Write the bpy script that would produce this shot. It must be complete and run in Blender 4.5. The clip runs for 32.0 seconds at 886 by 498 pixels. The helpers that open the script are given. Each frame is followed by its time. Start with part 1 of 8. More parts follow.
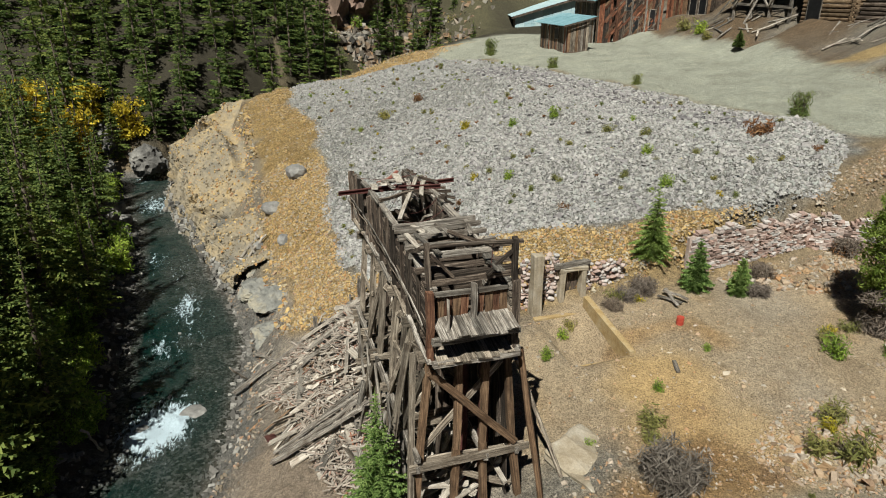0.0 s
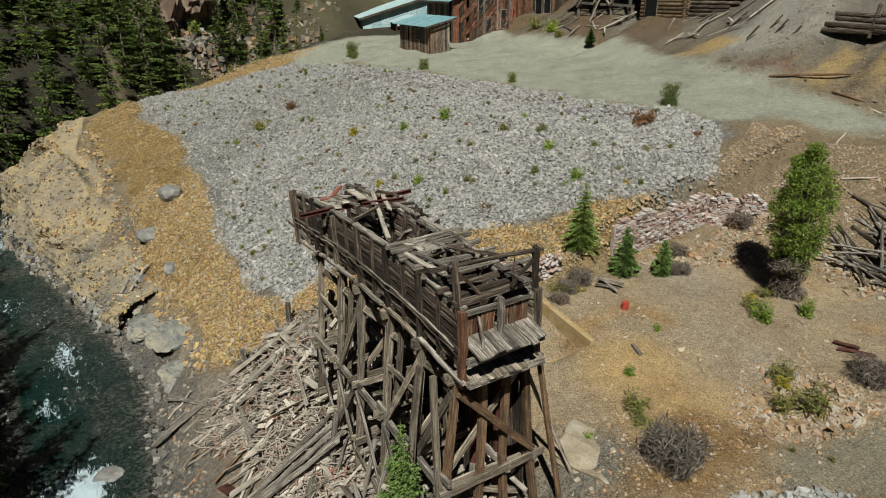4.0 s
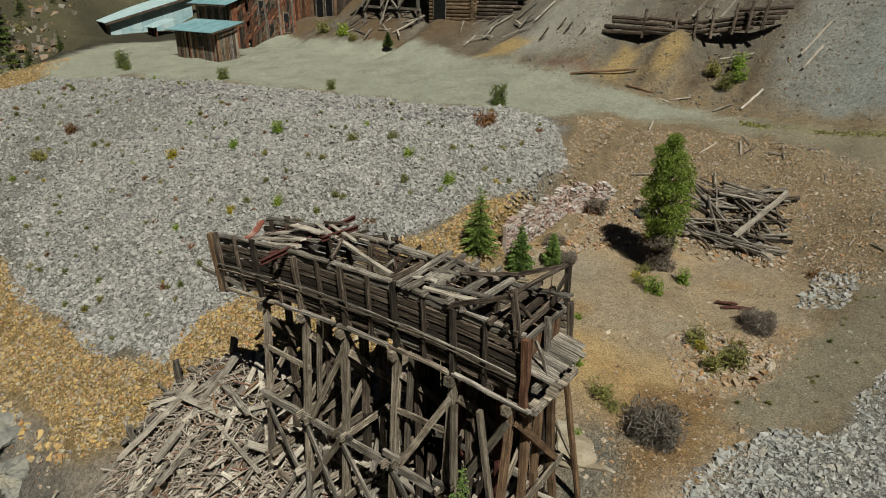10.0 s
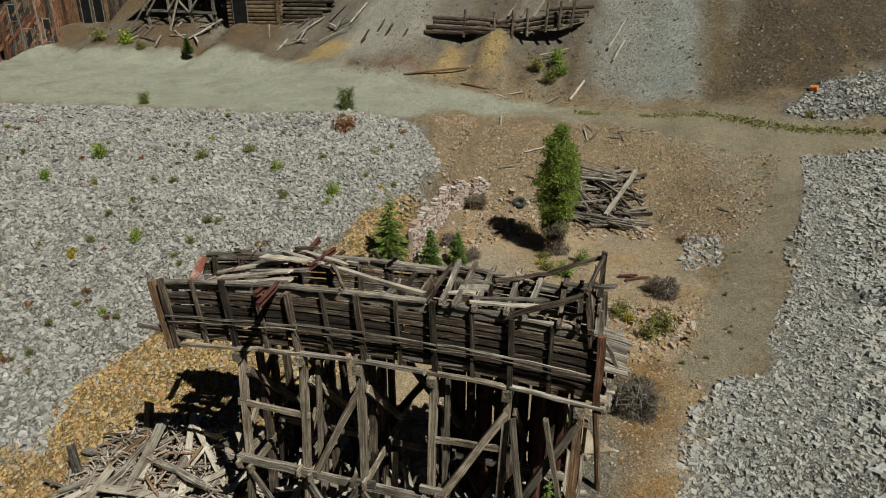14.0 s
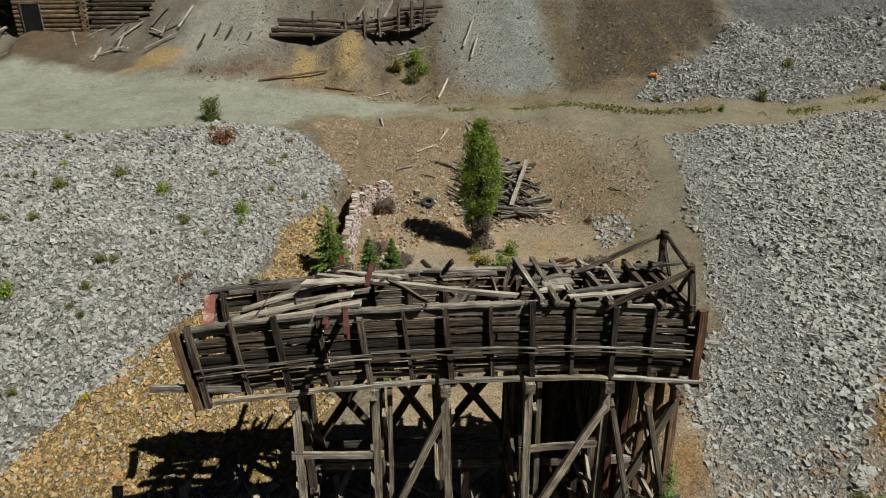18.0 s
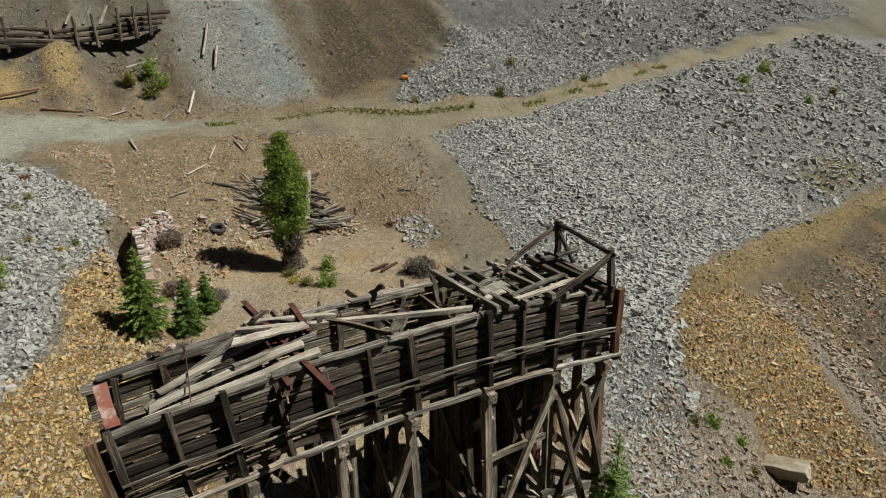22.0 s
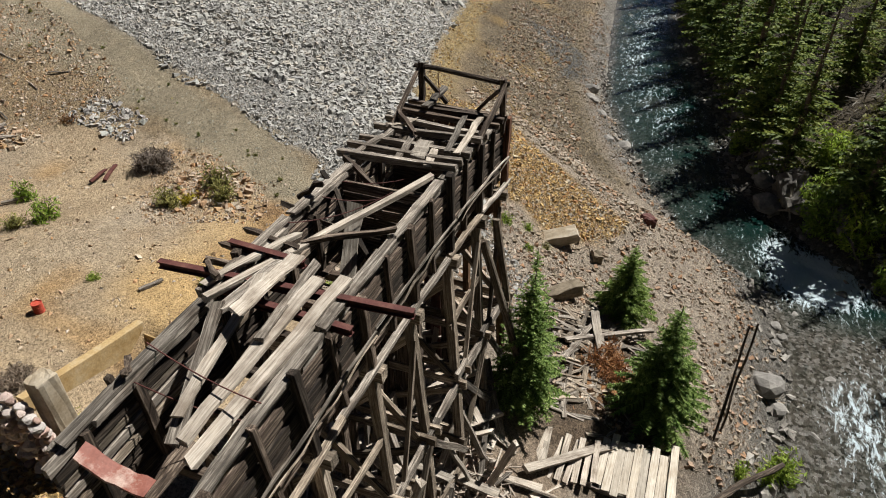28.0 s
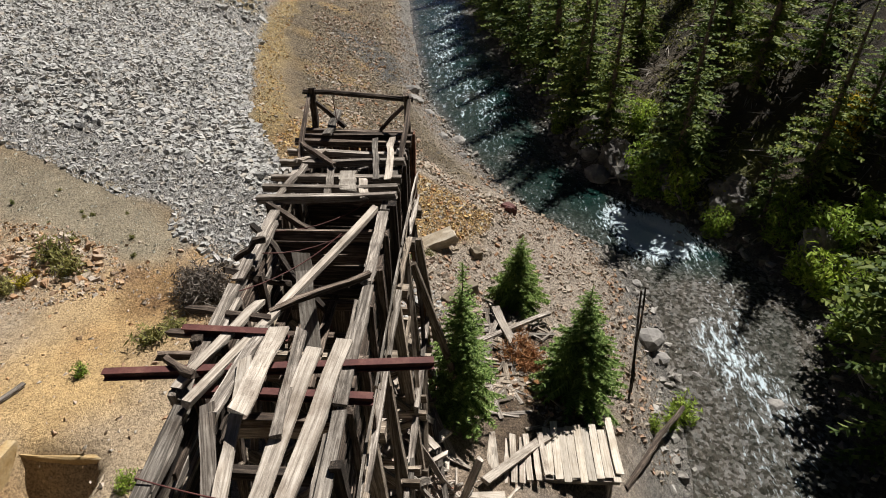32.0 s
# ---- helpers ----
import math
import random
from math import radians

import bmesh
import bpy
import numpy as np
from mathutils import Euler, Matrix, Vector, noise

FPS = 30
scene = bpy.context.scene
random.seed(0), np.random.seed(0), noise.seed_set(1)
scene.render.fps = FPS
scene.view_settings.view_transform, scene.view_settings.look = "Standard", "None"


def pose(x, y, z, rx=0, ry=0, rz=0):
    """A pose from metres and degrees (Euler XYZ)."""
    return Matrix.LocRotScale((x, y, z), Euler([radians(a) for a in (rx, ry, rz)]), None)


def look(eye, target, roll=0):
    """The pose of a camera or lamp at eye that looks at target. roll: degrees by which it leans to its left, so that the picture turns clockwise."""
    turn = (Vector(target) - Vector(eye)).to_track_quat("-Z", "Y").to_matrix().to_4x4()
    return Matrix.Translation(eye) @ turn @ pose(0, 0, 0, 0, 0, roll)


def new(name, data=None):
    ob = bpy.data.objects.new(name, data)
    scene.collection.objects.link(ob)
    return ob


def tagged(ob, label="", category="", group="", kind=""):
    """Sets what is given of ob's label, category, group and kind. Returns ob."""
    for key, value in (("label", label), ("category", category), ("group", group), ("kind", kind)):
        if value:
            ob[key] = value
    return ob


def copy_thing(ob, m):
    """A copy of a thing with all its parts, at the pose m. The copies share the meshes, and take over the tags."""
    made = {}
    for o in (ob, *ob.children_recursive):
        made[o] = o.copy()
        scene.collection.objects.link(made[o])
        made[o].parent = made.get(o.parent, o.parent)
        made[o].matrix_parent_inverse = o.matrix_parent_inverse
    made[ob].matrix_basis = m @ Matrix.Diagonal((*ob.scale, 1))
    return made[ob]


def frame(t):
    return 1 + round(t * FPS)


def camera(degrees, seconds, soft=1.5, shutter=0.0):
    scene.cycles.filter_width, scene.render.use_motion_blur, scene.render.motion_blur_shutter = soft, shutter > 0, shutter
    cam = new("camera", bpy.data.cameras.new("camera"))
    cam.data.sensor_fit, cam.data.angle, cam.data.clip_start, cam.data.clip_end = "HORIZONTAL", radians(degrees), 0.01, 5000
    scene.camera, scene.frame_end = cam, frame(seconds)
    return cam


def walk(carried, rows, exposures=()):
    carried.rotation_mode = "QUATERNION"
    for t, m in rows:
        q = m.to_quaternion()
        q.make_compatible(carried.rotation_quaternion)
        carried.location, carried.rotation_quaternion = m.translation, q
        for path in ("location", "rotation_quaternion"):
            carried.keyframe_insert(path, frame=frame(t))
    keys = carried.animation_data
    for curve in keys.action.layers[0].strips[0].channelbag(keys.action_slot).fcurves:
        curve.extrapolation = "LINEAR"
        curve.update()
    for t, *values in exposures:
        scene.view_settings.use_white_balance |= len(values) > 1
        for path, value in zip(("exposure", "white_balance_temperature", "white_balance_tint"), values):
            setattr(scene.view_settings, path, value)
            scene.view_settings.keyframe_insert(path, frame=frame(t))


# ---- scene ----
cam = camera(69.4, 32.0, 1.0)
PATH = [
    (0, (21.499, -5.973, 16.583), (19.726, -5.431, 15.833), 0.2),
    (0.5, (21.029, -6.122, 16.391), (19.269, -5.534, 15.646), -0.2),
    (1, (20.728, -6.602, 16.307), (18.989, -5.951, 15.564), -0.2),
    (1.5, (20.49, -7.355, 16.412), (18.78, -6.635, 15.667), 0.1),
    (2, (20.282, -8.069, 16.563), (18.598, -7.291, 15.815), 0.0),
    (2.5, (19.959, -8.521, 16.632), (18.3, -7.692, 15.884), -0.0),
    (4.5, (18.444, -10.514, 16.815), (16.898, -9.49, 16.066), -0.2),
    (5, (18.001, -11.013, 16.816), (16.493, -9.933, 16.069), -0.0),
    (5.5, (17.597, -11.427, 16.862), (16.135, -10.286, 16.114), -0.1),
    (6, (17.161, -11.895, 16.858), (15.755, -10.686, 16.111), 0.1),
    (6.5, (16.747, -12.197, 16.885), (15.395, -10.926, 16.138), 0.0),
    (7, (16.33, -12.591, 16.935), (15.036, -11.262, 16.187), 0.1),
    (7.5, (15.858, -13.026, 17.186), (14.613, -11.655, 16.432), 0.0),
    (8, (15.351, -13.386, 17.319), (14.138, -11.987, 16.562), -0.0),
    (8.5, (14.772, -13.571, 17.238), (13.607, -12.131, 16.483), 0.1),
    (9, (14.143, -13.654, 16.77), (13.017, -12.177, 16.028), 0.3),
    (9.5, (13.63, -14.065, 17.11), (12.517, -12.581, 16.361), 0.1),
    (10, (13.054, -14.479, 17.217), (11.965, -12.979, 16.466), 0.1),
    (10.5, (12.404, -14.8, 17.186), (11.374, -13.259, 16.436), 0.0),
    (11, (11.611, -15.162, 17.156), (10.659, -13.57, 16.406), 0.0),
    (11.5, (10.687, -15.549, 17.115), (9.813, -13.914, 16.367), 0.1),
    (12, (9.792, -15.781, 16.984), (8.988, -14.108, 16.24), 0.2),
    (12.5, (8.882, -15.92, 16.857), (8.153, -14.211, 16.118), 0.1),
    (13, (8.0, -16.058, 16.77), (7.36, -14.312, 16.034), 0.2),
    (13.5, (7.111, -16.214, 16.826), (6.556, -14.439, 16.089), 0.1),
    (14, (6.235, -16.339, 16.91), (5.753, -14.544, 16.172), 0.1),
    (14.5, (5.335, -16.569, 16.958), (4.924, -14.757, 16.218), 0.1),
    (16.5, (1.508, -15.973, 16.581), (1.404, -14.115, 15.851), -0.3),
    (17, (0.551, -15.893, 16.441), (0.527, -14.03, 15.716), -0.3),
    (17.5, (-0.337, -15.92, 16.425), (-0.283, -14.057, 15.7), -0.4),
    (18, (-1.142, -15.855, 16.334), (-1.015, -13.994, 15.613), -0.3),
    (18.5, (-1.91, -15.62, 16.284), (-1.729, -13.762, 15.566), -0.3),
    (19, (-2.714, -15.485, 16.442), (-2.469, -13.635, 15.721), -0.2),
    (19.5, (-3.665, -15.272, 16.408), (-3.321, -13.438, 15.689), -0.2),
    (20, (-4.099, -14.979, 16.417), (-3.615, -13.177, 15.7), -0.1),
    (20.5, (-4.75, -14.626, 16.468), (-4.095, -12.878, 15.751), -0.1),
    (21, (-5.201, -14.234, 16.36), (-4.409, -12.542, 15.647), 0.1),
    (21.5, (-5.692, -13.78, 16.381), (-4.818, -12.128, 15.669), 0.0),
    (22, (-6.024, -13.26, 16.338), (-5.077, -11.648, 15.628), -0.1),
    (22.5, (-6.49, -12.684, 16.216), (-5.466, -11.117, 15.512), 0.3),
    (23, (-7.118, -12.191, 16.294), (-6.016, -10.684, 15.577), 0.3),
    (23.5, (-7.38, -11.523, 16.201), (-6.227, -10.085, 15.424), 0.3),
    (24, (-7.802, -10.841, 16.199), (-6.614, -9.473, 15.353), 0.2),
    (25, (-8.89, -9.7, 16.148), (-7.619, -8.49, 15.188), -0.2),
    (25.5, (-8.916, -9.169, 16.291), (-7.632, -8.036, 15.258), 0.2),
    (27.5, (-9.721, -6.827, 16.136), (-8.244, -6.109, 14.995), -0.1),
    (28, (-9.72, -6.352, 16.16), (-8.199, -5.736, 15.016), 0.0),
    (28.5, (-9.761, -5.94, 16.171), (-8.209, -5.399, 15.03), 0.0),
    (29, (-9.758, -5.607, 16.165), (-8.186, -5.13, 15.025), -0.0),
    (29.5, (-9.684, -5.205, 16.156), (-8.093, -4.797, 15.016), -0.1),
    (30, (-9.665, -4.851, 16.236), (-8.06, -4.508, 15.093), -0.2),
    (30.5, (-9.631, -4.482, 16.182), (-8.009, -4.216, 15.043), -0.2),
    (31, (-9.527, -4.117, 16.195), (-7.895, -3.924, 15.054), -0.2),
    (31.5, (-9.489, -3.758, 16.202), (-7.85, -3.624, 15.063), -0.4),
    (32, (-9.423, -3.417, 16.138), (-7.776, -3.33, 15.005), -0.4),
]
walk(cam, [(t, look(eye, target, roll)) for t, eye, target, roll in PATH], [(0, 0.56, 6000, 6), (6, 0.16, 6080, 4), (9, 0.14, 6200, 4), (14, 0.18, 6200, 4), (17, 0.28, 6080, 5), (23, 0.44, 6050, 6), (28, 0.8, 6100, 12), (32, 0.9, 6100, 14)])

# ---- light ----
SUN_DIR = Vector((0.82, -0.57, 1.36)).normalized()
world = bpy.data.worlds.new("sky")
scene.world = world
world.use_nodes = True
_sky = world.node_tree.nodes.new("ShaderNodeTexSky")
_sky.sky_type, _sky.sun_disc = "NISHITA", False
_sky.sun_elevation = math.asin(SUN_DIR.z)
_sky.sun_rotation = math.atan2(SUN_DIR.x, SUN_DIR.y)
_sky.altitude = 2800
_sky.air_density, _sky.dust_density, _sky.ozone_density = 0.15, 0.03, 1.0
_bg = world.node_tree.nodes["Background"]
world.node_tree.links.new(_sky.outputs[0], _bg.inputs[0])
_bg.inputs[1].default_value = 0.05
_sun = bpy.data.lights.new("sun", "SUN")
_sun.energy, _sun.angle, _sun.color = 5.0, radians(0.5), (1.0, 0.955, 0.83)
new("sun", _sun).matrix_world = look(SUN_DIR * 200, (0, 0, 0))
scene.view_settings.exposure = 0.0

# ---- small tools ----
rng = np.random.default_rng(7)


def material(name, rough=0.9, metal=0.0):
    m = bpy.data.materials.new(name)
    m.use_nodes = True
    b = m.node_tree.nodes["Principled BSDF"]
    b.inputs["Roughness"].default_value, b.inputs["Metallic"].default_value = rough, metal
    b.inputs["Specular IOR Level"].default_value = 0.25
    return m, m.node_tree.nodes, m.node_tree.links, b


def node(nodes, kind, **inputs):
    n = nodes.new("ShaderNode" + kind)
    for key, value in inputs.items():
        n.inputs[key.replace("_", " ")].default_value = value
    return n


def ramp(nodes, links, source, *stops):
    r = nodes.new("ShaderNodeValToRGB")
    while len(r.color_ramp.elements) < len(stops):
        r.color_ramp.elements.new(0.5)
    for e, (pos, col) in zip(r.color_ramp.elements, stops):
        e.position, e.color = pos, (*col, 1) if len(col) == 3 else col
    links.new(source, r.inputs[0])
    return r.outputs[0]


def mixer(nodes, links, kind, fac, a, b):
    m = nodes.new("ShaderNodeMix")
    m.data_type, m.blend_type = "RGBA", kind
    for slot, value in ((0, fac), (6, a), (7, b)):
        if isinstance(value, (int, float)):
            m.inputs[slot].default_value = value
        elif isinstance(value, tuple):
            m.inputs[slot].default_value = (*value, 1)
        else:
            links.new(value, m.inputs[slot])
    return m.outputs[2]


def empty(name, place=(0, 0, 0), label="", category="", group="", kind=""):
    ob = new(name)
    ob.location = place
    ob.empty_display_size = 0.2
    return tagged(ob, label, category, group, kind)


def mesh_of(name, verts, faces, mats, smooth_shade=False):
    me = bpy.data.meshes.new(name)
    me.from_pydata(verts, [], faces)
    for m in mats if isinstance(mats, (list, tuple)) else [mats]:
        me.materials.append(m)
    if smooth_shade:
        me.polygons.foreach_set("use_smooth", [True] * len(me.polygons))
    return me


def put(name, me, parent=None, m=None, label=""):
    """Links a mesh as one object, at the pose m in its parent's space."""
    ob = new(name, me)
    if parent is not None:
        ob.parent = parent
    if m is not None:
        ob.matrix_local = m
    return tagged(ob, label)


def part(name, bm, mat, parent, label="", m=None):
    me = bpy.data.meshes.new(name)
    bm.to_mesh(me)
    bm.free()
    me.materials.append(mat)
    return put(name, me, parent, m, label)


def beam_mesh(length, w, h, mat, segs=3, rough=0.012, ends=0.03, sag=0.0, round_=False):
    """A timber along +x: uneven faces, ragged ends, an eight- or four-sided section."""
    n = 8 if round_ else 4
    ring = [(math.cos(math.tau * (k + 0.5) / n), math.sin(math.tau * (k + 0.5) / n)) for k in range(n)]
    if not round_:
        ring = [(1, -1), (1, 1), (-1, 1), (-1, -1)]
    verts, faces = [], []
    for s in range(segs + 1):
        t = s / segs
        dy, dz = rng.normal(0, rough, 2)
        k = 1 + rng.normal(0, 0.04)
        for a, b in ring:
            x = t * length + (rng.uniform(-ends, ends) if s in (0, segs) else 0)
            verts.append((x, a * w / 2 * k + dy + rng.normal(0, rough * 0.4), b * h / 2 * k + dz - sag * 4 * t * (1 - t) + rng.normal(0, rough * 0.4)))
    for s in range(segs):
        for k in range(n):
            a, b = s * n + k, s * n + (k + 1) % n
            faces.append((a, b, b + n, a + n))
    faces.append(tuple(range(n))[::-1])
    faces.append(tuple(range(segs * n, segs * n + n)))
    return mesh_of("timber", verts, faces, mat)


def along(a, b, roll=0.0):
    """The pose at a whose x axis points at b and whose z axis is as upright as it can be."""
    a, b = Vector(a), Vector(b)
    x = (b - a).normalized()
    up = Vector((0, 0, 1)) if abs(x.z) < 0.95 else Vector((0, 1, 0))
    y = up.cross(x).normalized()
    z = x.cross(y)
    m = Matrix((x, y, z)).transposed().to_4x4()
    m.translation = a
    return m @ Matrix.Rotation(radians(roll), 4, "X")


def beam(name, a, b, w, h, mat, parent=None, label="", roll=0.0, **kw):
    a, b = Vector(a), Vector(b)
    me = beam_mesh((b - a).length, w, h, mat, **kw)
    m = along(a, b, roll)
    if parent is not None:
        m = Matrix.Translation(-parent.location) @ m
    return put(name, me, parent, m, label)


def gz(x, y):
    return float(ground_z(x, y))


def inside(px, py, poly):
    """Soft mask of a polygon in plan: distance inside, in metres, negative outside (arrays)."""
    p = np.array(poly, float)
    q = np.roll(p, -1, 0)
    hit = np.zeros(px.shape, bool)
    dist = np.full(px.shape, 1e9)
    for (ax, ay), (bx, by) in zip(p, q):
        cross = (ay > py) != (by > py)
        with np.errstate(divide="ignore", invalid="ignore"):
            hit ^= cross & (px < (bx - ax) * (py - ay) / (by - ay) + ax)
        ex, ey = bx - ax, by - ay
        t = np.clip(((px - ax) * ex + (py - ay) * ey) / (ex * ex + ey * ey), 0, 1)
        dist = np.minimum(dist, np.hypot(px - ax - t * ex, py - ay - t * ey))
    return np.where(hit, dist, -dist)

# ---- materials ----
def soil_material():
    m, N, L, b = material("soil", 0.95)
    tc = N.new("ShaderNodeTexCoord").outputs["Object"]
    col = N.new("ShaderNodeAttribute")
    col.attribute_name = "soil"
    rk = N.new("ShaderNodeAttribute")
    rk.attribute_name = "stony"
    big = node(N, "TexNoise", Scale=0.35, Detail=6.0, Roughness=0.65)
    mid = node(N, "TexNoise", Scale=2.2, Detail=5.0, Roughness=0.7)
    fine = node(N, "TexNoise", Scale=14.0, Detail=4.0, Roughness=0.75)
    for n in (big, mid, fine):
        L.new(tc, n.inputs["Vector"])
    warped = node(N, "VectorMath")
    warped.operation = "ADD"
    L.new(tc, warped.inputs[0])
    L.new(mid.outputs["Color"], warped.inputs[1])
    stones = node(N, "TexVoronoi", Scale=5.6, Randomness=1.0)
    small = node(N, "TexVoronoi", Scale=15.0, Randomness=1.0)
    L.new(tc, stones.inputs["Vector"])
    L.new(warped.outputs[0], small.inputs["Vector"])
    # tone from stone to stone
    tone = ramp(N, L, stones.outputs["Color"], (0.1, (0.6, 0.59, 0.6)), (0.5, (0.95, 0.95, 0.95)), (0.9, (1.2, 1.18, 1.15)))
    tone2 = ramp(N, L, small.outputs["Color"], (0.1, (0.42, 0.41, 0.41)), (0.5, (0.98, 0.98, 0.98)), (0.9, (1.5, 1.48, 1.45)))
    grain = ramp(N, L, fine.outputs["Fac"], (0.36, (0.45, 0.43, 0.41)), (0.5, (0.95, 0.95, 0.95)), (0.64, (1.3, 1.29, 1.27)))
    patch = ramp(N, L, big.outputs["Fac"], (0.3, (0.78, 0.76, 0.74)), (0.5, (1, 1, 1)), (0.7, (1.14, 1.12, 1.08)))
    blot = ramp(N, L, mid.outputs["Fac"], (0.3, (0.82, 0.8, 0.78)), (0.55, (1, 1, 1)), (0.75, (1.1, 1.08, 1.05)))
    c = mixer(N, L, "MULTIPLY", 1.0, col.outputs["Color"], grain)
    c = mixer(N, L, "MULTIPLY", 1.0, c, patch)
    c = mixer(N, L, "MULTIPLY", 1.0, c, blot)
    c = mixer(N, L, "MULTIPLY", rk.outputs["Fac"], c, tone)
    c = mixer(N, L, "MULTIPLY", rk.outputs["Fac"], c, tone2)
    L.new(c, b.inputs["Base Color"])
    hs = N.new("ShaderNodeMath")
    hs.operation = "MULTIPLY"
    L.new(small.outputs["Distance"], hs.inputs[0])
    L.new(rk.outputs["Fac"], hs.inputs[1])
    add = N.new("ShaderNodeMath")
    add.operation = "MULTIPLY_ADD"
    L.new(fine.outputs["Fac"], add.inputs[0])
    add.inputs[1].default_value = 0.3
    L.new(hs.outputs[0], add.inputs[2])
    bump = node(N, "Bump", Strength=1.0, Distance=0.12)
    L.new(add.outputs[0], bump.inputs["Height"])
    L.new(bump.outputs[0], b.inputs["Normal"])
    return m


def stone_material(name, *cols):
    """Loose stones: a tone for each stone, and grain on it."""
    m, N, L, b = material(name, 0.9)
    geo = N.new("ShaderNodeNewGeometry")
    tc = N.new("ShaderNodeTexCoord").outputs["Object"]
    fine = node(N, "TexNoise", Scale=9.0, Detail=5.0, Roughness=0.7)
    L.new(tc, fine.inputs["Vector"])
    cols = [tuple(0.84 * v for v in q) for q in cols]
    c = ramp(N, L, geo.outputs["Random Per Island"], *[(k / (len(cols) - 1), q) for k, q in enumerate(cols)])
    g = ramp(N, L, fine.outputs["Fac"], (0.3, (0.72, 0.7, 0.68)), (0.7, (1.15, 1.15, 1.14)))
    L.new(mixer(N, L, "MULTIPLY", 1.0, c, g), b.inputs["Base Color"])
    bump = node(N, "Bump", Strength=0.7, Distance=0.04)
    L.new(fine.outputs["Fac"], bump.inputs["Height"])
    L.new(bump.outputs[0], b.inputs["Normal"])
    return m


def wood_material(name, dark, mid, pale, rough=0.85, spread=0.5, stain=None):
    """Weathered timber, grain along the object's x axis; each piece has its own tone."""
    m, N, L, b = material(name, rough)
    info = N.new("ShaderNodeObjectInfo")
    tc = N.new("ShaderNodeTexCoord").outputs["Object"]
    shift = N.new("ShaderNodeVectorMath")
    shift.operation = "SCALE"
    L.new(info.outputs["Location"], shift.inputs[0])
    shift.inputs["Scale"].default_value = 3.7
    at = N.new("ShaderNodeVectorMath")
    L.new(tc, at.inputs[0])
    L.new(shift.outputs[0], at.inputs[1])
    mp = N.new("ShaderNodeMapping")
    mp.inputs["Scale"].default_value = (1.0, 22, 22)
    L.new(at.outputs[0], mp.inputs["Vector"])
    grain = node(N, "TexNoise", Scale=1.0, Detail=6.0, Roughness=0.7, Distortion=0.6)
    L.new(mp.outputs[0], grain.inputs["Vector"])
    patch = node(N, "TexNoise", Scale=1.3, Detail=5.0, Roughness=0.65)
    L.new(at.outputs[0], patch.inputs["Vector"])
    c = ramp(N, L, grain.outputs["Fac"], (0.33, dark), (0.5, mid), (0.66, pale))
    own = ramp(N, L, info.outputs["Random"], (0.0, (1 - spread, 1 - spread, 1 - spread * 1.02)), (0.5, (1, 0.98, 0.95)), (1.0, (1 + spread * 0.8, 1 + spread * 0.78, 1 + spread * 0.74)))
    c = mixer(N, L, "MULTIPLY", 1.0, c, own)
    st = ramp(N, L, patch.outputs["Fac"], (0.3, stain or (0.45, 0.4, 0.36)), (0.52, (1, 1, 1)), (0.72, (1.25, 1.22, 1.18)))
    c = mixer(N, L, "MULTIPLY", 0.9, c, st)
    L.new(c, b.inputs["Base Color"])
    bump = node(N, "Bump", Strength=0.8, Distance=0.02)
    L.new(grain.outputs["Fac"], bump.inputs["Height"])
    L.new(bump.outputs[0], b.inputs["Normal"])
    return m


def mottled(name, a, b_, c_, scale=3.0, rough=0.9, metal=0.0, bump_d=0.03, tight=0.2):
    """Rust, concrete, plaster and such: three tones in cloudy patches with fine grain."""
    m, N, L, b = material(name, rough, metal)
    tc = N.new("ShaderNodeTexCoord").outputs["Object"]
    n1 = node(N, "TexNoise", Scale=scale, Detail=7.0, Roughness=0.7)
    n2 = node(N, "TexNoise", Scale=scale * 11, Detail=3.0, Roughness=0.7)
    L.new(tc, n1.inputs["Vector"])
    L.new(tc, n2.inputs["Vector"])
    c = ramp(N, L, n1.outputs["Fac"], (0.5 - tight, a), (0.5, b_), (0.5 + tight, c_))
    g = ramp(N, L, n2.outputs["Fac"], (0.3, (0.8, 0.79, 0.78)), (0.7, (1.12, 1.12, 1.12)))
    L.new(mixer(N, L, "MULTIPLY", 1.0, c, g), b.inputs["Base Color"])
    bump = node(N, "Bump", Strength=0.6, Distance=bump_d)
    L.new(n1.outputs["Fac"], bump.inputs["Height"])
    L.new(bump.outputs[0], b.inputs["Normal"])
    return m


def leaf_material(name, dark, mid, pale, trans=0.25):
    m, N, L, b = material(name, 0.7)
    geo = N.new("ShaderNodeNewGeometry")
    info = N.new("ShaderNodeObjectInfo")
    c = ramp(N, L, geo.outputs["Random Per Island"], (0.0, dark), (0.5, mid), (1.0, pale))
    own = ramp(N, L, info.outputs["Random"], (0.0, (0.75, 0.8, 0.78)), (0.5, (1, 1, 1)), (1.0, (1.25, 1.15, 1.0)))
    c = mixer(N, L, "MULTIPLY", 1.0, c, own)
    L.new(c, b.inputs["Base Color"])
    t = N.new("ShaderNodeBsdfTranslucent")
    L.new(c, t.inputs["Color"])
    mix = N.new("ShaderNodeMixShader")
    mix.inputs[0].default_value = trans
    L.new(b.outputs[0], mix.inputs[1])
    L.new(t.outputs[0], mix.inputs[2])
    L.new(mix.outputs[0], N["Material Output"].inputs[0])
    return m


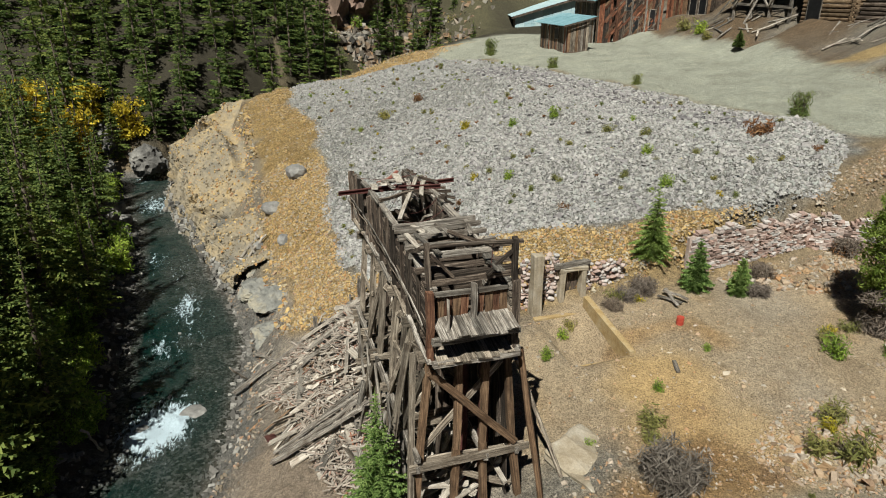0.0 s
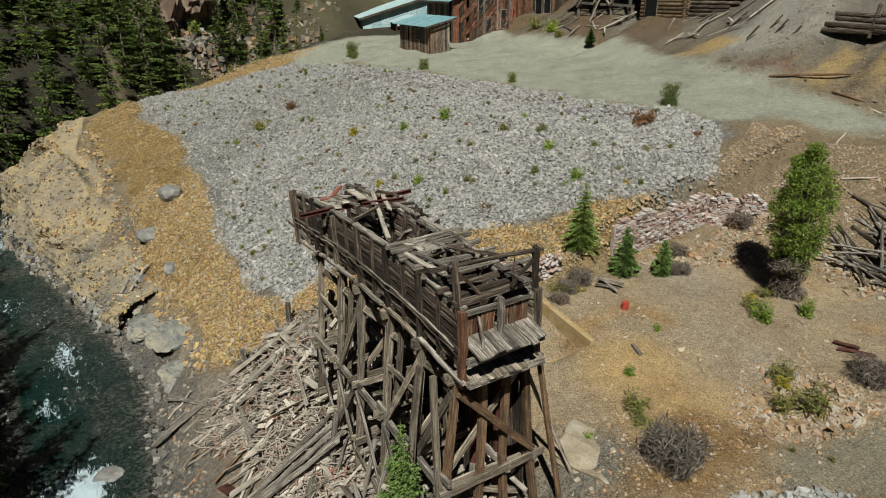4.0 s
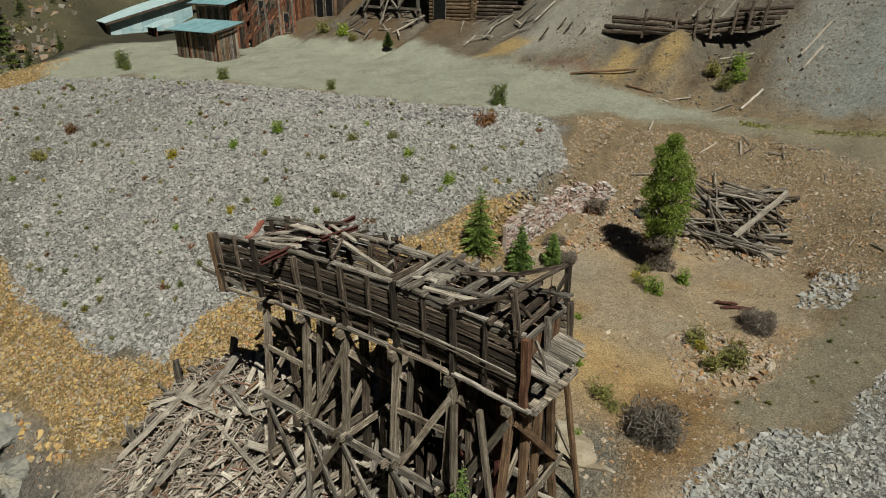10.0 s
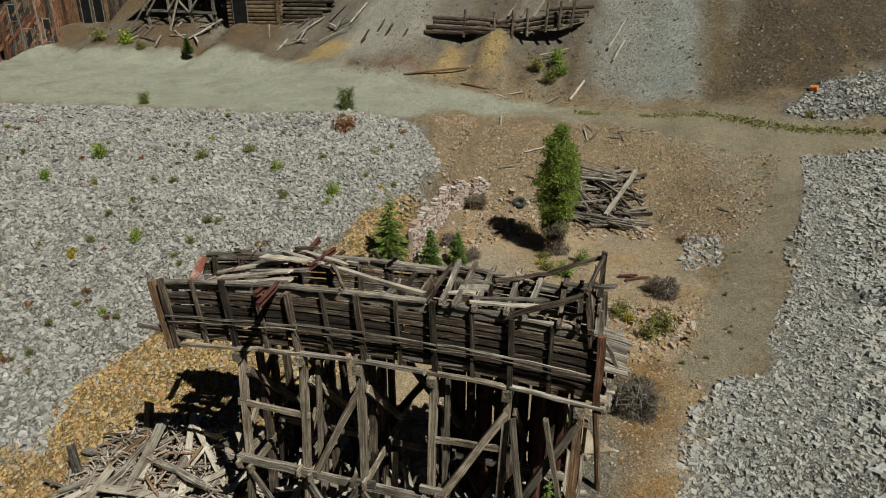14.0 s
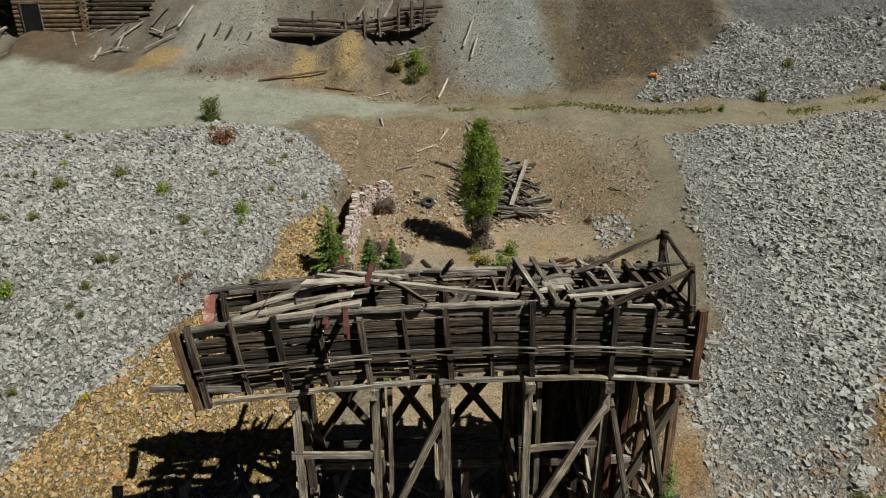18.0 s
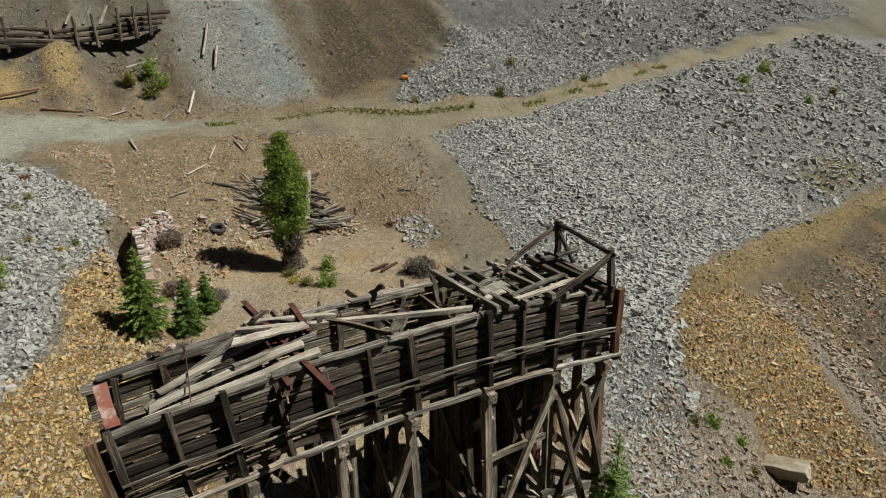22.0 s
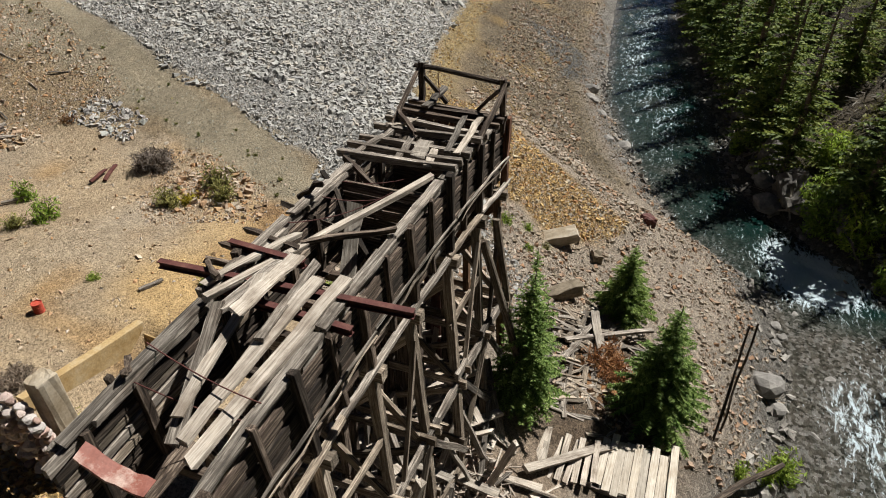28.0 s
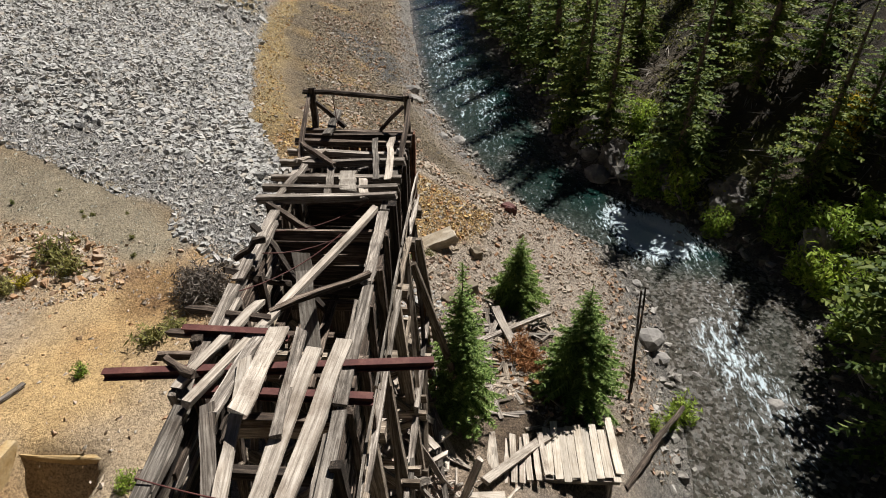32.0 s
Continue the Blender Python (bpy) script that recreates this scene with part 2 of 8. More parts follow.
SOIL = soil_material()
ROCK_GREY = stone_material("grey_rock", (0.2, 0.19, 0.182), (0.385, 0.37, 0.345), (0.43, 0.4, 0.38), (0.375, 0.38, 0.353), (0.27, 0.255, 0.25), (0.41, 0.38, 0.37), (0.49, 0.47, 0.44))
ROCK_PURPLE = stone_material("purple_rock", (0.14, 0.13, 0.133), (0.24, 0.22, 0.222), (0.3, 0.275, 0.27), (0.36, 0.335, 0.325))
ROCK_CLIFF = stone_material("cliff_rock", (0.13, 0.11, 0.085), (0.27, 0.215, 0.14), (0.34, 0.28, 0.19), (0.24, 0.225, 0.2))
ROCK_GRAVEL = stone_material("pale_gravel", (0.22, 0.21, 0.17), (0.34, 0.33, 0.27), (0.42, 0.41, 0.35))
ROCK_DARKGREY = stone_material("blue_grey_rock", (0.22, 0.215, 0.21), (0.38, 0.375, 0.358), (0.44, 0.425, 0.405), (0.3, 0.295, 0.295), (0.4, 0.36, 0.31), (0.36, 0.36, 0.343), (0.5, 0.485, 0.465))
ROCK_YELLOW = stone_material("ochre_rock", (0.22, 0.16, 0.1), (0.5, 0.34, 0.14), (0.56, 0.4, 0.18), (0.4, 0.2, 0.08), (0.34, 0.31, 0.26), (0.54, 0.36, 0.13), (0.28, 0.25, 0.21), (0.55, 0.46, 0.31))
ROCK_TAN = stone_material("tan_rock", (0.15, 0.12, 0.09), (0.3, 0.24, 0.175), (0.4, 0.35, 0.29), (0.32, 0.18, 0.1), (0.42, 0.39, 0.34))
ROCK_RUIN = stone_material("ruin_rock", (0.16, 0.12, 0.09), (0.42, 0.27, 0.14), (0.44, 0.38, 0.32), (0.4, 0.22, 0.1), (0.36, 0.32, 0.27), (0.52, 0.43, 0.33))
ROCK_HILL = stone_material("hill_rock", (0.1, 0.085, 0.07), (0.22, 0.19, 0.155), (0.32, 0.29, 0.25), (0.3, 0.18, 0.09), (0.16, 0.15, 0.14))
ROCK_RIVER = stone_material("river_rock", (0.09, 0.083, 0.075), (0.18, 0.165, 0.15), (0.27, 0.25, 0.225), (0.38, 0.36, 0.33))
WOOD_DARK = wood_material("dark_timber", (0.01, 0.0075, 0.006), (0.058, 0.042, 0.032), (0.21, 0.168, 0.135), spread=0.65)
WOOD_GREY = wood_material("grey_timber", (0.032, 0.027, 0.023), (0.155, 0.134, 0.115), (0.39, 0.352, 0.312), spread=0.5)
WOOD_TRESTLE = wood_material("trestle_timber", (0.03, 0.023, 0.018), (0.175, 0.142, 0.11), (0.41, 0.35, 0.285), spread=0.55)
WOOD_PALE = wood_material("bleached_timber", (0.17, 0.142, 0.118), (0.35, 0.308, 0.262), (0.5, 0.452, 0.4), spread=0.4)
WOOD_BROWN = wood_material("brown_timber", (0.04, 0.025, 0.015), (0.14, 0.085, 0.05), (0.28, 0.18, 0.11), spread=0.35)
RUST = mottled("rusty_steel", (0.045, 0.018, 0.015), (0.08, 0.027, 0.023), (0.125, 0.055, 0.042), 3.0, 0.7)
CONCRETE = mottled("stained_concrete", (0.2, 0.155, 0.1), (0.29, 0.24, 0.175), (0.38, 0.34, 0.28), 1.2)
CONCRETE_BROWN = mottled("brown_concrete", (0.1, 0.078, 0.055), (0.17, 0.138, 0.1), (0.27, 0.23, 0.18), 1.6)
OCHRE_CONCRETE = mottled("ochre_concrete", (0.24, 0.15, 0.055), (0.33, 0.235, 0.115), (0.38, 0.31, 0.2), 1.4)
NEEDLES = leaf_material("spruce_needles", (0.048, 0.078, 0.022), (0.125, 0.172, 0.044), (0.25, 0.29, 0.078), 0.45)
NEEDLES_PALE = leaf_material("fresh_needles", (0.08, 0.13, 0.034), (0.2, 0.285, 0.072), (0.34, 0.42, 0.135), 0.45)
LEAVES = leaf_material("willow_leaves", (0.09, 0.15, 0.015), (0.21, 0.3, 0.035), (0.34, 0.42, 0.075), 0.35)
LEAVES_GOLD = leaf_material("gold_leaves", (0.22, 0.17, 0.01), (0.42, 0.33, 0.02), (0.55, 0.45, 0.05), 0.3)
LEAVES_OLIVE = leaf_material("olive_leaves", (0.1, 0.1, 0.025), (0.2, 0.19, 0.055), (0.32, 0.29, 0.1), 0.3)
LEAVES_RUST = leaf_material("russet_leaves", (0.12, 0.05, 0.02), (0.22, 0.1, 0.04), (0.3, 0.17, 0.08), 0.2)
TWIGS = leaf_material("dry_twigs", (0.07, 0.055, 0.045), (0.13, 0.105, 0.085), (0.2, 0.165, 0.14), 0.0)
GRASS_DRY = leaf_material("dry_grass", (0.2, 0.19, 0.06), (0.33, 0.3, 0.1), (0.44, 0.4, 0.17), 0.3)
LEAVES_POPLAR = leaf_material("poplar_leaves", (0.11, 0.16, 0.022), (0.23, 0.3, 0.05), (0.37, 0.43, 0.1), 0.5)
BARK = mottled("bark", (0.05, 0.035, 0.025), (0.11, 0.085, 0.065), (0.19, 0.16, 0.13), 6.0)

# ---- the lie of the land ----
# river banks in plan: x, y of the north bank, y of the south bank
BANK_X = [-130, -70, -62, -48, -30, -21, -10, 8, 18, 24, 28.5, 36, 50, 73, 85, 140]
BANK_N = [-22, -17, -16, -13.4, -9.2, -7.6, -9, -12.8, -13.8, -12.3, -7.5, -3.9, 1.2, 4.6, 6, 14]
BANK_S = [-29, -23, -22, -18.5, -16.8, -16.2, -15.6, -20, -22.4, -21, -17, -11.3, -9, -4, -2.4, 5]
WATER = -7.0
GORGE = [(-66, -20), (-73, -13), (-81, 0), (-90, 14), (-106, 28)]
STATIONS = []


def station(x, *line):
    """A cross-section of the north side at x: pairs of y and height, from the bank uphill."""
    yn = np.interp(x, BANK_X, BANK_N)
    ys = np.array([yn - 6, yn - 1, yn + 0.6] + list(line[0::2]), float)
    STATIONS.append((x, warp(ys, yn), np.array([-7.7, -7.5, -6.7] + list(line[1::2]), float)))


def warp(y, yn):
    return y - yn * np.clip(1 - (y - yn) / 26.0, 0, 1)


def smooth(a, b, v):
    t = np.clip((v - a) / (b - a), 0, 1)
    return t * t * (3 - 2 * t)


station(-130, -16, -3, -8, 4, 0, 12, 20, 20, 60, 40, 150, 70)
station(-112, -16, -3, -8, 4, 0, 7, 20, 8.6, 40, 9.2, 58, 9.6, 75, 18, 150, 50)
station(-95, -14, -3, -8, 3, 0, 6, 20, 8.6, 40, 9.3, 58, 10.5, 75, 20, 150, 50)
station(-72, -14, -3, -11, 2, -7, 3.6, 2, 4.6, 20, 7.5, 30, 9, 45, 9.8, 54, 13, 90, 30, 150, 55)
station(-57, -13, -5.5, -9.5, -3.5, -7.5, -1, -6.2, 2.2, -2, 3.2, 10, 5.6, 20, 7.8, 30, 9, 45, 10, 56, 14, 90, 32, 150, 55)
station(-45, -12, -6, -9, -4.5, -6, -1.8, -3.5, 0.6, 0, 2, 6, 4, 19, 7.8, 30, 9, 44, 10, 54, 14, 90, 34, 150, 55)
station(-30, -8, -6, -5, -4.5, -3, -2.9, 0.6, -1.1, 5, 1.2, 12, 4.8, 20, 7.6, 26, 8.2, 33, 8.8, 42, 9.6, 50, 12, 70, 24, 150, 55)
station(-16, -6.5, -5.5, -4, -3, 0.5, -0.6, 6, 2, 14.6, 6, 22, 7.5, 26, 7.9, 32, 8.6, 41, 10, 48, 14, 70, 28, 150, 60)
station(-9, -7, -5, -2.6, -1.7, 0.5, 0.6, 5, 2.4, 12, 4.5, 20, 6.8, 26, 7.8, 32, 8.3, 40, 9.3, 48, 14, 70, 29, 150, 60)
station(-4.2, -8, -4.5, -4, -2, 0, 0.4, 4, 2, 10, 3.2, 14, 3.8, 20, 5, 24, 6, 30, 7.8, 35, 8.3, 40, 9, 48, 14.5, 70, 29, 150, 60)
station(-3.75, -9, -4.2, -5, -2.2, 0, 0.4, 4, 1.9, 10, 2.4, 19, 2.9, 23, 3.6, 28, 5.9, 34, 8, 40, 8.6, 48, 14, 70, 29, 150, 60)
station(0, -9.5, -4, -6, -2.3, -2, -1, 2, 1.2, 6, 2.2, 12, 2.5, 19, 2.75, 23, 3.5, 28, 5.8, 34, 8, 40, 8.3, 48, 13.5, 55, 19, 75, 32, 150, 62)
station(5, -9, -2.9, -4, -1.6, 0, 0.4, 3, 1.7, 8, 2.1, 15, 2.6, 21, 2.6, 25, 3, 29, 5, 33, 7.6, 39, 8.5, 46, 13, 70, 30, 150, 60)
station(10, -10, -3.6, -5, -2, 0, 0, 4, 1.6, 8, 2, 14, 2.5, 20, 2.6, 25, 3.3, 29, 5, 33, 7.4, 38, 8.8, 46, 14, 70, 30, 150, 58)
station(17, -11, -5, -6, -3.5, -1.6, -2, 4, 1.5, 10, 2.6, 20, 4.6, 30, 7, 34, 8.2, 38, 10.2, 46, 14, 70, 27, 150, 55)
station(24, -10, -5.5, -4, -3, -0.4, -1.5, 5, 0.8, 8.2, 1.6, 16, 4, 25, 6.2, 32, 7.8, 38, 10.5, 46, 13.6, 70, 25, 150, 50)
station(36, -2, -6, 4, -3.5, 10, -0.5, 15, 1.8, 21.2, 3.8, 28, 6, 34, 8, 40, 10.5, 50, 14, 70, 22, 150, 46)
station(48, 3, -5.6, 8, -4, 12, -2.5, 16.5, -1, 20, 1.4, 24, 4.2, 29.4, 6.6, 36, 8, 42, 10.5, 60, 17, 150, 42)
station(75, 7, -5.6, 13, -4, 20, -2, 28, 4, 36, 6.5, 45, 10, 70, 20, 150, 40)
station(140, 17, -5, 30, 0, 50, 10, 80, 24, 150, 44)


def ground_z(x, y):
    """Height of the bare ground, for arrays or numbers."""
    x, y = np.broadcast_arrays(np.asarray(x, float), np.asarray(y, float))
    yn, ysouth = np.interp(x, BANK_X, BANK_N), np.interp(x, BANK_X, BANK_S)
    u = warp(y, yn)
    xs = np.array([s[0] for s in STATIONS], float)
    k = np.clip(np.searchsorted(xs, x) - 1, 0, len(xs) - 2)
    f = np.clip((x - xs[k]) / (xs[k + 1] - xs[k]), 0, 1)
    north = np.zeros(x.shape)
    for n, (_, su, sz) in enumerate(STATIONS):
        w = np.where(k == n, 1 - f, 0) + np.where(k == n - 1, f, 0)
        m = w > 0
        north[m] += w[m] * np.interp(u[m], su, sz)
    d = ysouth - y
    south = -7.5 + np.interp(d, [-1.5, 0.6, 2, 6, 12, 30, 80, 200], [0, 0.8, 1.8, 4.5, 8.5, 21, 50, 90])
    z = np.where(d > -1.5, np.maximum(south, -7.7), north)
    z = np.where((x < -70) & (y < 2), np.maximum(z, -7.6 + (-70 - x) * 0.8), z)
    # the gorge that the river comes out of, behind the western dump
    gorge = np.full(x.shape, 1e9)
    for (ax, ay), (bx, by) in zip(GORGE, GORGE[1:]):
        ex, ey = bx - ax, by - ay
        t = np.clip(((x - ax) * ex + (y - ay) * ey) / (ex * ex + ey * ey), 0, 1)
        gorge = np.minimum(gorge, np.hypot(x - ax - t * ex, y - ay - t * ey))
    z = np.minimum(z, np.interp(gorge, [0, 3.5, 5, 8, 12, 18, 30, 60], [-7.6, -7.4, -5, 1.5, 7, 14, 40, 200]))
    # the concrete pit behind the bin
    pit = smooth(0, 0.35, np.minimum(np.minimum(x + 2.8, 0.95 - x), np.minimum(y - 6.1, 8.7 - y)))
    z = z - pit * np.maximum(z - np.interp(x, [-2.8, -1.4, 0.9], [2.0, 1.3, 0.2]), 0)
    gap = smooth(0, 0.5, np.minimum(np.minimum(x + 5.5, -4.0 - x), np.minimum(y - 14.8, 22.6 - y)))
    z = z - gap * np.maximum(z - 3.2, 0)
    return z

# ---- ground: one sheet to the horizon ----
# plan outlines of the spoil heaps and soils
WEST_DUMP = [(-72, 1), (-62, -1), (-50, 1), (-38, 0.6), (-31, -0.4), (-21, -0.8), (-15.6, 0.2), (-16, 2.8), (-14.3, 5), (-11.5, 8), (-8, 12), (-7.3, 17), (-5.2, 20.6), (-4.8, 24), (-9.6, 31), (-13, 30), (-23, 28.5), (-40, 26.8), (-57, 24.4), (-70, 20)]
YELLOW_WEST = [(-76, 6), (-72, -3), (-62, -6.4), (-50, -5.2), (-44, -4.9), (-36, -5.6), (-30, -5.4), (-24, -4.2), (-16.5, -4.8), (-12, -3.4), (-8, -1), (-4.2, 0.5), (-4, 10), (-3.8, 19), (-4.2, 22), (-8, 20), (-12, 9), (-20, 3), (-40, 4), (-60, 4), (-72, 22), (-80, 30)]
PALE_ROAD = [(-90, 40), (-80, 26), (-70, 20), (-57, 24.4), (-40, 26.8), (-23, 28.5), (-13, 30), (-9.7, 31), (-6, 33.5), (2, 35), (8, 34.4), (8, 36), (2.1, 38.4), (-5, 38.7), (-13, 41.2), (-24, 43.8), (-36, 47), (-52, 48), (-70, 50)]
BENCH = [(-3.4, 13), (-2.6, 23), (2, 23.4), (8.2, 23.4), (11, 21), (12, 15), (11.5, 9), (9.5, 3), (4, 1), (-1.5, 3.5), (-3.6, 8)]
ORANGE = [(0.5, 8), (3, 6.2), (7.5, 6.6), (9.5, 9), (8, 11.5), (4, 11), (1.5, 10)]
TRACK = [(13, 37), (18.5, 34.6), (30, 34), (60, 43.5), (103, 54), (103, 52), (60, 41), (28, 31.3), (18.5, 30), (16.8, 22.5), (15.2, 15), (13.2, 9.6), (11.3, 8.2), (10, 8.8), (10.8, 12), (11.4, 15), (13.2, 22), (13.5, 27), (11, 32), (4, 35.2), (-3, 34.5), (0, 37.5)]
EAST_DUMP = [(18.5, 30), (28, 31.3), (60, 41), (103, 52), (130, 50), (130, 22), (85, 20), (60, 18.5), (45, 14.8), (36, 12.8), (22.6, 8.9), (19, 6.2), (16.4, 3), (14.4, 1), (10.6, 0.6), (10, 6), (11.4, 8), (13.3, 9.5), (15.2, 15), (16.8, 22.3)]
UPPER_EAST = [(18, 35), (30, 34.4), (60, 44), (103, 55), (130, 60), (130, 90), (40, 70), (33, 50), (26, 42), (20, 38)]
YELLOW_EAST = [(19, 6.4), (22.6, 8.9), (28, 10), (35.5, 12.3), (43, 14.8), (51, 16.9), (60, 18), (85, 21), (110, 24), (110, 21), (85, 18.5), (62, 16.5), (54, 15.5), (45.6, 13), (39, 12), (28.2, 8.5), (25.5, 7.4), (21, 6.2)]
ORANGE_EAST = [(16, 3), (18.6, 6), (22, 7.2), (25.5, 7.3), (26.8, 6.4), (26.5, 4.2), (25, 1.7), (23, -1.9), (21.7, -4.6), (18.5, -3.4), (16.7, -1.5), (18.4, 0.6)]
SLATE = [(61, 12), (62, 8), (56, 4), (51, 3), (49.5, 5), (54, 9)]
OCHRE_DUMP = [(52, 20.8), (62.6, 22.8), (70, 20.6), (56, 18.8)]
LOADING = [(6.4, 8.6), (9.2, 9.2), (9.9, 6.2), (9.8, 2.6), (8.4, 0.6), (6.6, 1.4)]
HILL_GREY = [(4.4, 41), (8, 38.8), (12.4, 38.6), (12.8, 42), (12.6, 50), (13, 62), (3.5, 62), (4, 50)]
HILL_SLATE = [(8.6, 39.2), (12.2, 39), (12.4, 50), (12.6, 62), (8.8, 62), (8.6, 48)]
HILL_PALE = [(-20.5, 44.5), (-14.5, 43.4), (-13, 47), (-12.5, 54), (-21, 54), (-22, 49)]
HILL_DARK = [(13, 38), (20, 38), (26, 43), (32, 52), (34, 62), (16, 62), (16.5, 48)]
HILL_OCHRE = [[(-25.4, 45), (-21.6, 44.2), (-20.8, 47.4), (-23.8, 48.2)], [(-10.6, 41.8), (-8.4, 41.6), (-8.2, 46.4), (-10.4, 46.6)], [(-6.4, 42), (-4.6, 41.8), (-4.4, 46), (-6.2, 46.2)], [(13.2, 39.5), (14.4, 39.5), (15, 50), (15, 60), (13.6, 60)]]
HILL_RED = [(-17.4, 42.2), (-13, 41.2), (-12.2, 42.4), (-16, 43.6)]
TERRACE_EARTH = [(4.5, -3.6), (10.5, -3.4), (12.4, -5.4), (11.6, -7.4), (9.2, -8.4), (6, -8.8), (3.4, -6.5)]
RUST_MUD = [(7.4, -6.0), (8.2, -4.6), (9.6, -4.7), (10.2, -5.6), (9.2, -6.6), (8.0, -6.8)]
PILE_EARTH = [(-14.5, -2.5), (-11, 1.5), (-4, 1), (6, 0), (7, -4), (2.5, -6), (-1, -8.4), (-6, -9), (-11.5, -7.5)]

C_GREY, C_BLUEGREY, C_YELLOW, C_ROAD = (0.58, 0.565, 0.525), (0.53, 0.515, 0.49), (0.6, 0.41, 0.17), (0.5, 0.5, 0.405)
C_BROWN, C_BENCH, C_ORANGE, C_TRACK = (0.44, 0.335, 0.21), (0.61, 0.47, 0.31), (0.63, 0.435, 0.21), (0.37, 0.315, 0.225)
# forest floor colour is darkened for the shade under its trees
C_BANK, C_FOREST_SHADED, C_CLIFF, C_HILL, C_BED = (0.56, 0.475, 0.385), (0.07, 0.06, 0.04), (0.36, 0.285, 0.18), (0.28, 0.24, 0.19), (0.16, 0.14, 0.1)


def axis_steps(lo, a, b, hi, fine, grow=1.12):
    mid = list(np.arange(a, b, fine))
    out, s, v = [], fine, b
    while v < hi:
        out.append(v)
        s *= grow
        v += s
    pre, s, v = [], fine, a - fine
    while v > lo:
        pre.append(v)
        s *= grow
        v -= s
    return np.array([lo] + pre[::-1] + mid + out + [hi])


def wave(x, y, scale, seed):
    """Soft value noise for arrays, about -1 to 1."""
    r = np.random.default_rng(seed).random((64, 64)) * 2 - 1
    u, v = x / scale, y / scale
    i, j = np.floor(u).astype(int), np.floor(v).astype(int)
    f, g = u - i, v - j
    f, g = f * f * (3 - 2 * f), g * g * (3 - 2 * g)
    at = lambda a, b: r[a % 64, b % 64]
    return (at(i, j) * (1 - f) + at(i + 1, j) * f) * (1 - g) + (at(i, j + 1) * (1 - f) + at(i + 1, j + 1) * f) * g


def soil_at(x, y, z, steep):
    """Base colour and stoniness of the ground in plan."""
    wob = 0.7 * wave(x, y, 2.6, 11) + 0.45 * wave(x, y, 0.9, 12)
    col = np.zeros(x.shape + (3,))
    col[:] = C_HILL
    stony = np.full(x.shape, 0.35)

    def lay(mask, c, st):
        nonlocal col, stony
        m = np.clip(mask, 0, 1)[..., None]
        col = col * (1 - m) + np.array(c) * m
        stony = stony * (1 - m[..., 0]) + st * m[..., 0]

    def zone(poly, c, st, soft=0.5, wobble=1.0):
        lay(0.5 + (inside(x, y, poly) + wob * wobble) / (2 * soft), c, st)

    yn, ys = np.interp(x, BANK_X, BANK_N), np.interp(x, BANK_X, BANK_S)
    lay((46 - y) / 4 + wob * 0.3, C_BROWN, 0.5)
    streak = wave(x, y * 0.08, 1.1, 45) * np.clip((y - 39) / 4, 0, 1)
    lay(np.clip(streak * 1.4, 0, 0.7), (0.27, 0.25, 0.215), 0.4)
    lay(np.clip(-streak * 1.4 - 0.1, 0, 0.6), (0.15, 0.115, 0.08), 0.5)
    lay(np.clip((-20 - x) / 5, 0, 1) * np.clip((y - 43) / 4, 0, 1) * np.clip(0.5 + wave(x, y, 4, 46), 0, 1), (0.25, 0.17, 0.1), 0.5)
    zone(HILL_GREY, (0.47, 0.465, 0.43), 0.5, 1.0)
    zone(HILL_SLATE, (0.42, 0.44, 0.415), 0.4, 0.9)
    zone(HILL_PALE, (0.47, 0.44, 0.38), 0.3, 1.0)
    zone(HILL_DARK, (0.21, 0.165, 0.11), 0.9, 0.8)
    for p in HILL_OCHRE[:3]:
        zone(p, (0.6, 0.43, 0.2), 0.4, 0.5)
    zone(HILL_OCHRE[3], (0.24, 0.185, 0.105), 0.5, 1.2, 1.6)
    lay(np.clip((inside(x, y, HILL_DARK) + 1) / 2, 0, 1) * np.clip(wave(x, y * 0.4, 1.6, 91) * 2 - 0.5, 0, 0.7), (0.36, 0.25, 0.12), 0.9)
    zone(HILL_RED, (0.3, 0.19, 0.14), 0.4, 0.5)
    lay((-74 - x) / 6 + wob, C_FOREST_SHADED, 0.3)
    lay(np.clip((-88 - x) / 8, 0, 1) * np.clip(0.6 + wave(x, y, 6, 47), 0, 1), (0.16, 0.145, 0.08), 0.4)
    lay(np.clip((-84 - x) / 6, 0, 1) * np.clip(1.2 - np.abs(y - 24) / 9 + wob, 0, 1), (0.17, 0.12, 0.085), 0.5)
    lay(np.clip((8 - y) / 6, 0, 1) * np.clip((x + 72) / 3, 0, 1), C_BANK, 0.6)
    lay(np.clip((-24 - x) / 5, 0, 1) * np.clip((2 - y) / 3, 0, 1) * np.clip((y - yn - 0.8) / 1.5, 0, 1), C_CLIFF, 0.2)
    lay(np.clip((-12 - x) / 6, 0, 1) * np.clip(0.6 + wave(x, y, 5, 5), 0, 1) * np.clip((-1 - y) / 2, 0, 1) * np.clip((y - yn - 1.2) / 2, 0, 1) * np.clip((x + 32) / 6, 0, 1), (0.27, 0.26, 0.24), 0.2)
    lay(np.clip((-26 - x) / 4, 0, 1) * np.clip((1 - y) / 3, 0, 1) * np.clip(wave(x, y, 3.2, 81) * 1.7 - 0.1, 0, 1), (0.27, 0.225, 0.17), 0.3)
    lay(np.clip((-26 - x) / 4, 0, 1) * np.clip((1 - y) / 3, 0, 1) * np.clip(wave(x, y, 1.6, 82) * 1.8 - 0.6, 0, 1), (0.17, 0.13, 0.1), 0.3)
    zone(PILE_EARTH, (0.52, 0.41, 0.31), 0.5, 0.8)
    zone(YELLOW_WEST, C_YELLOW, 0.8, 0.5)
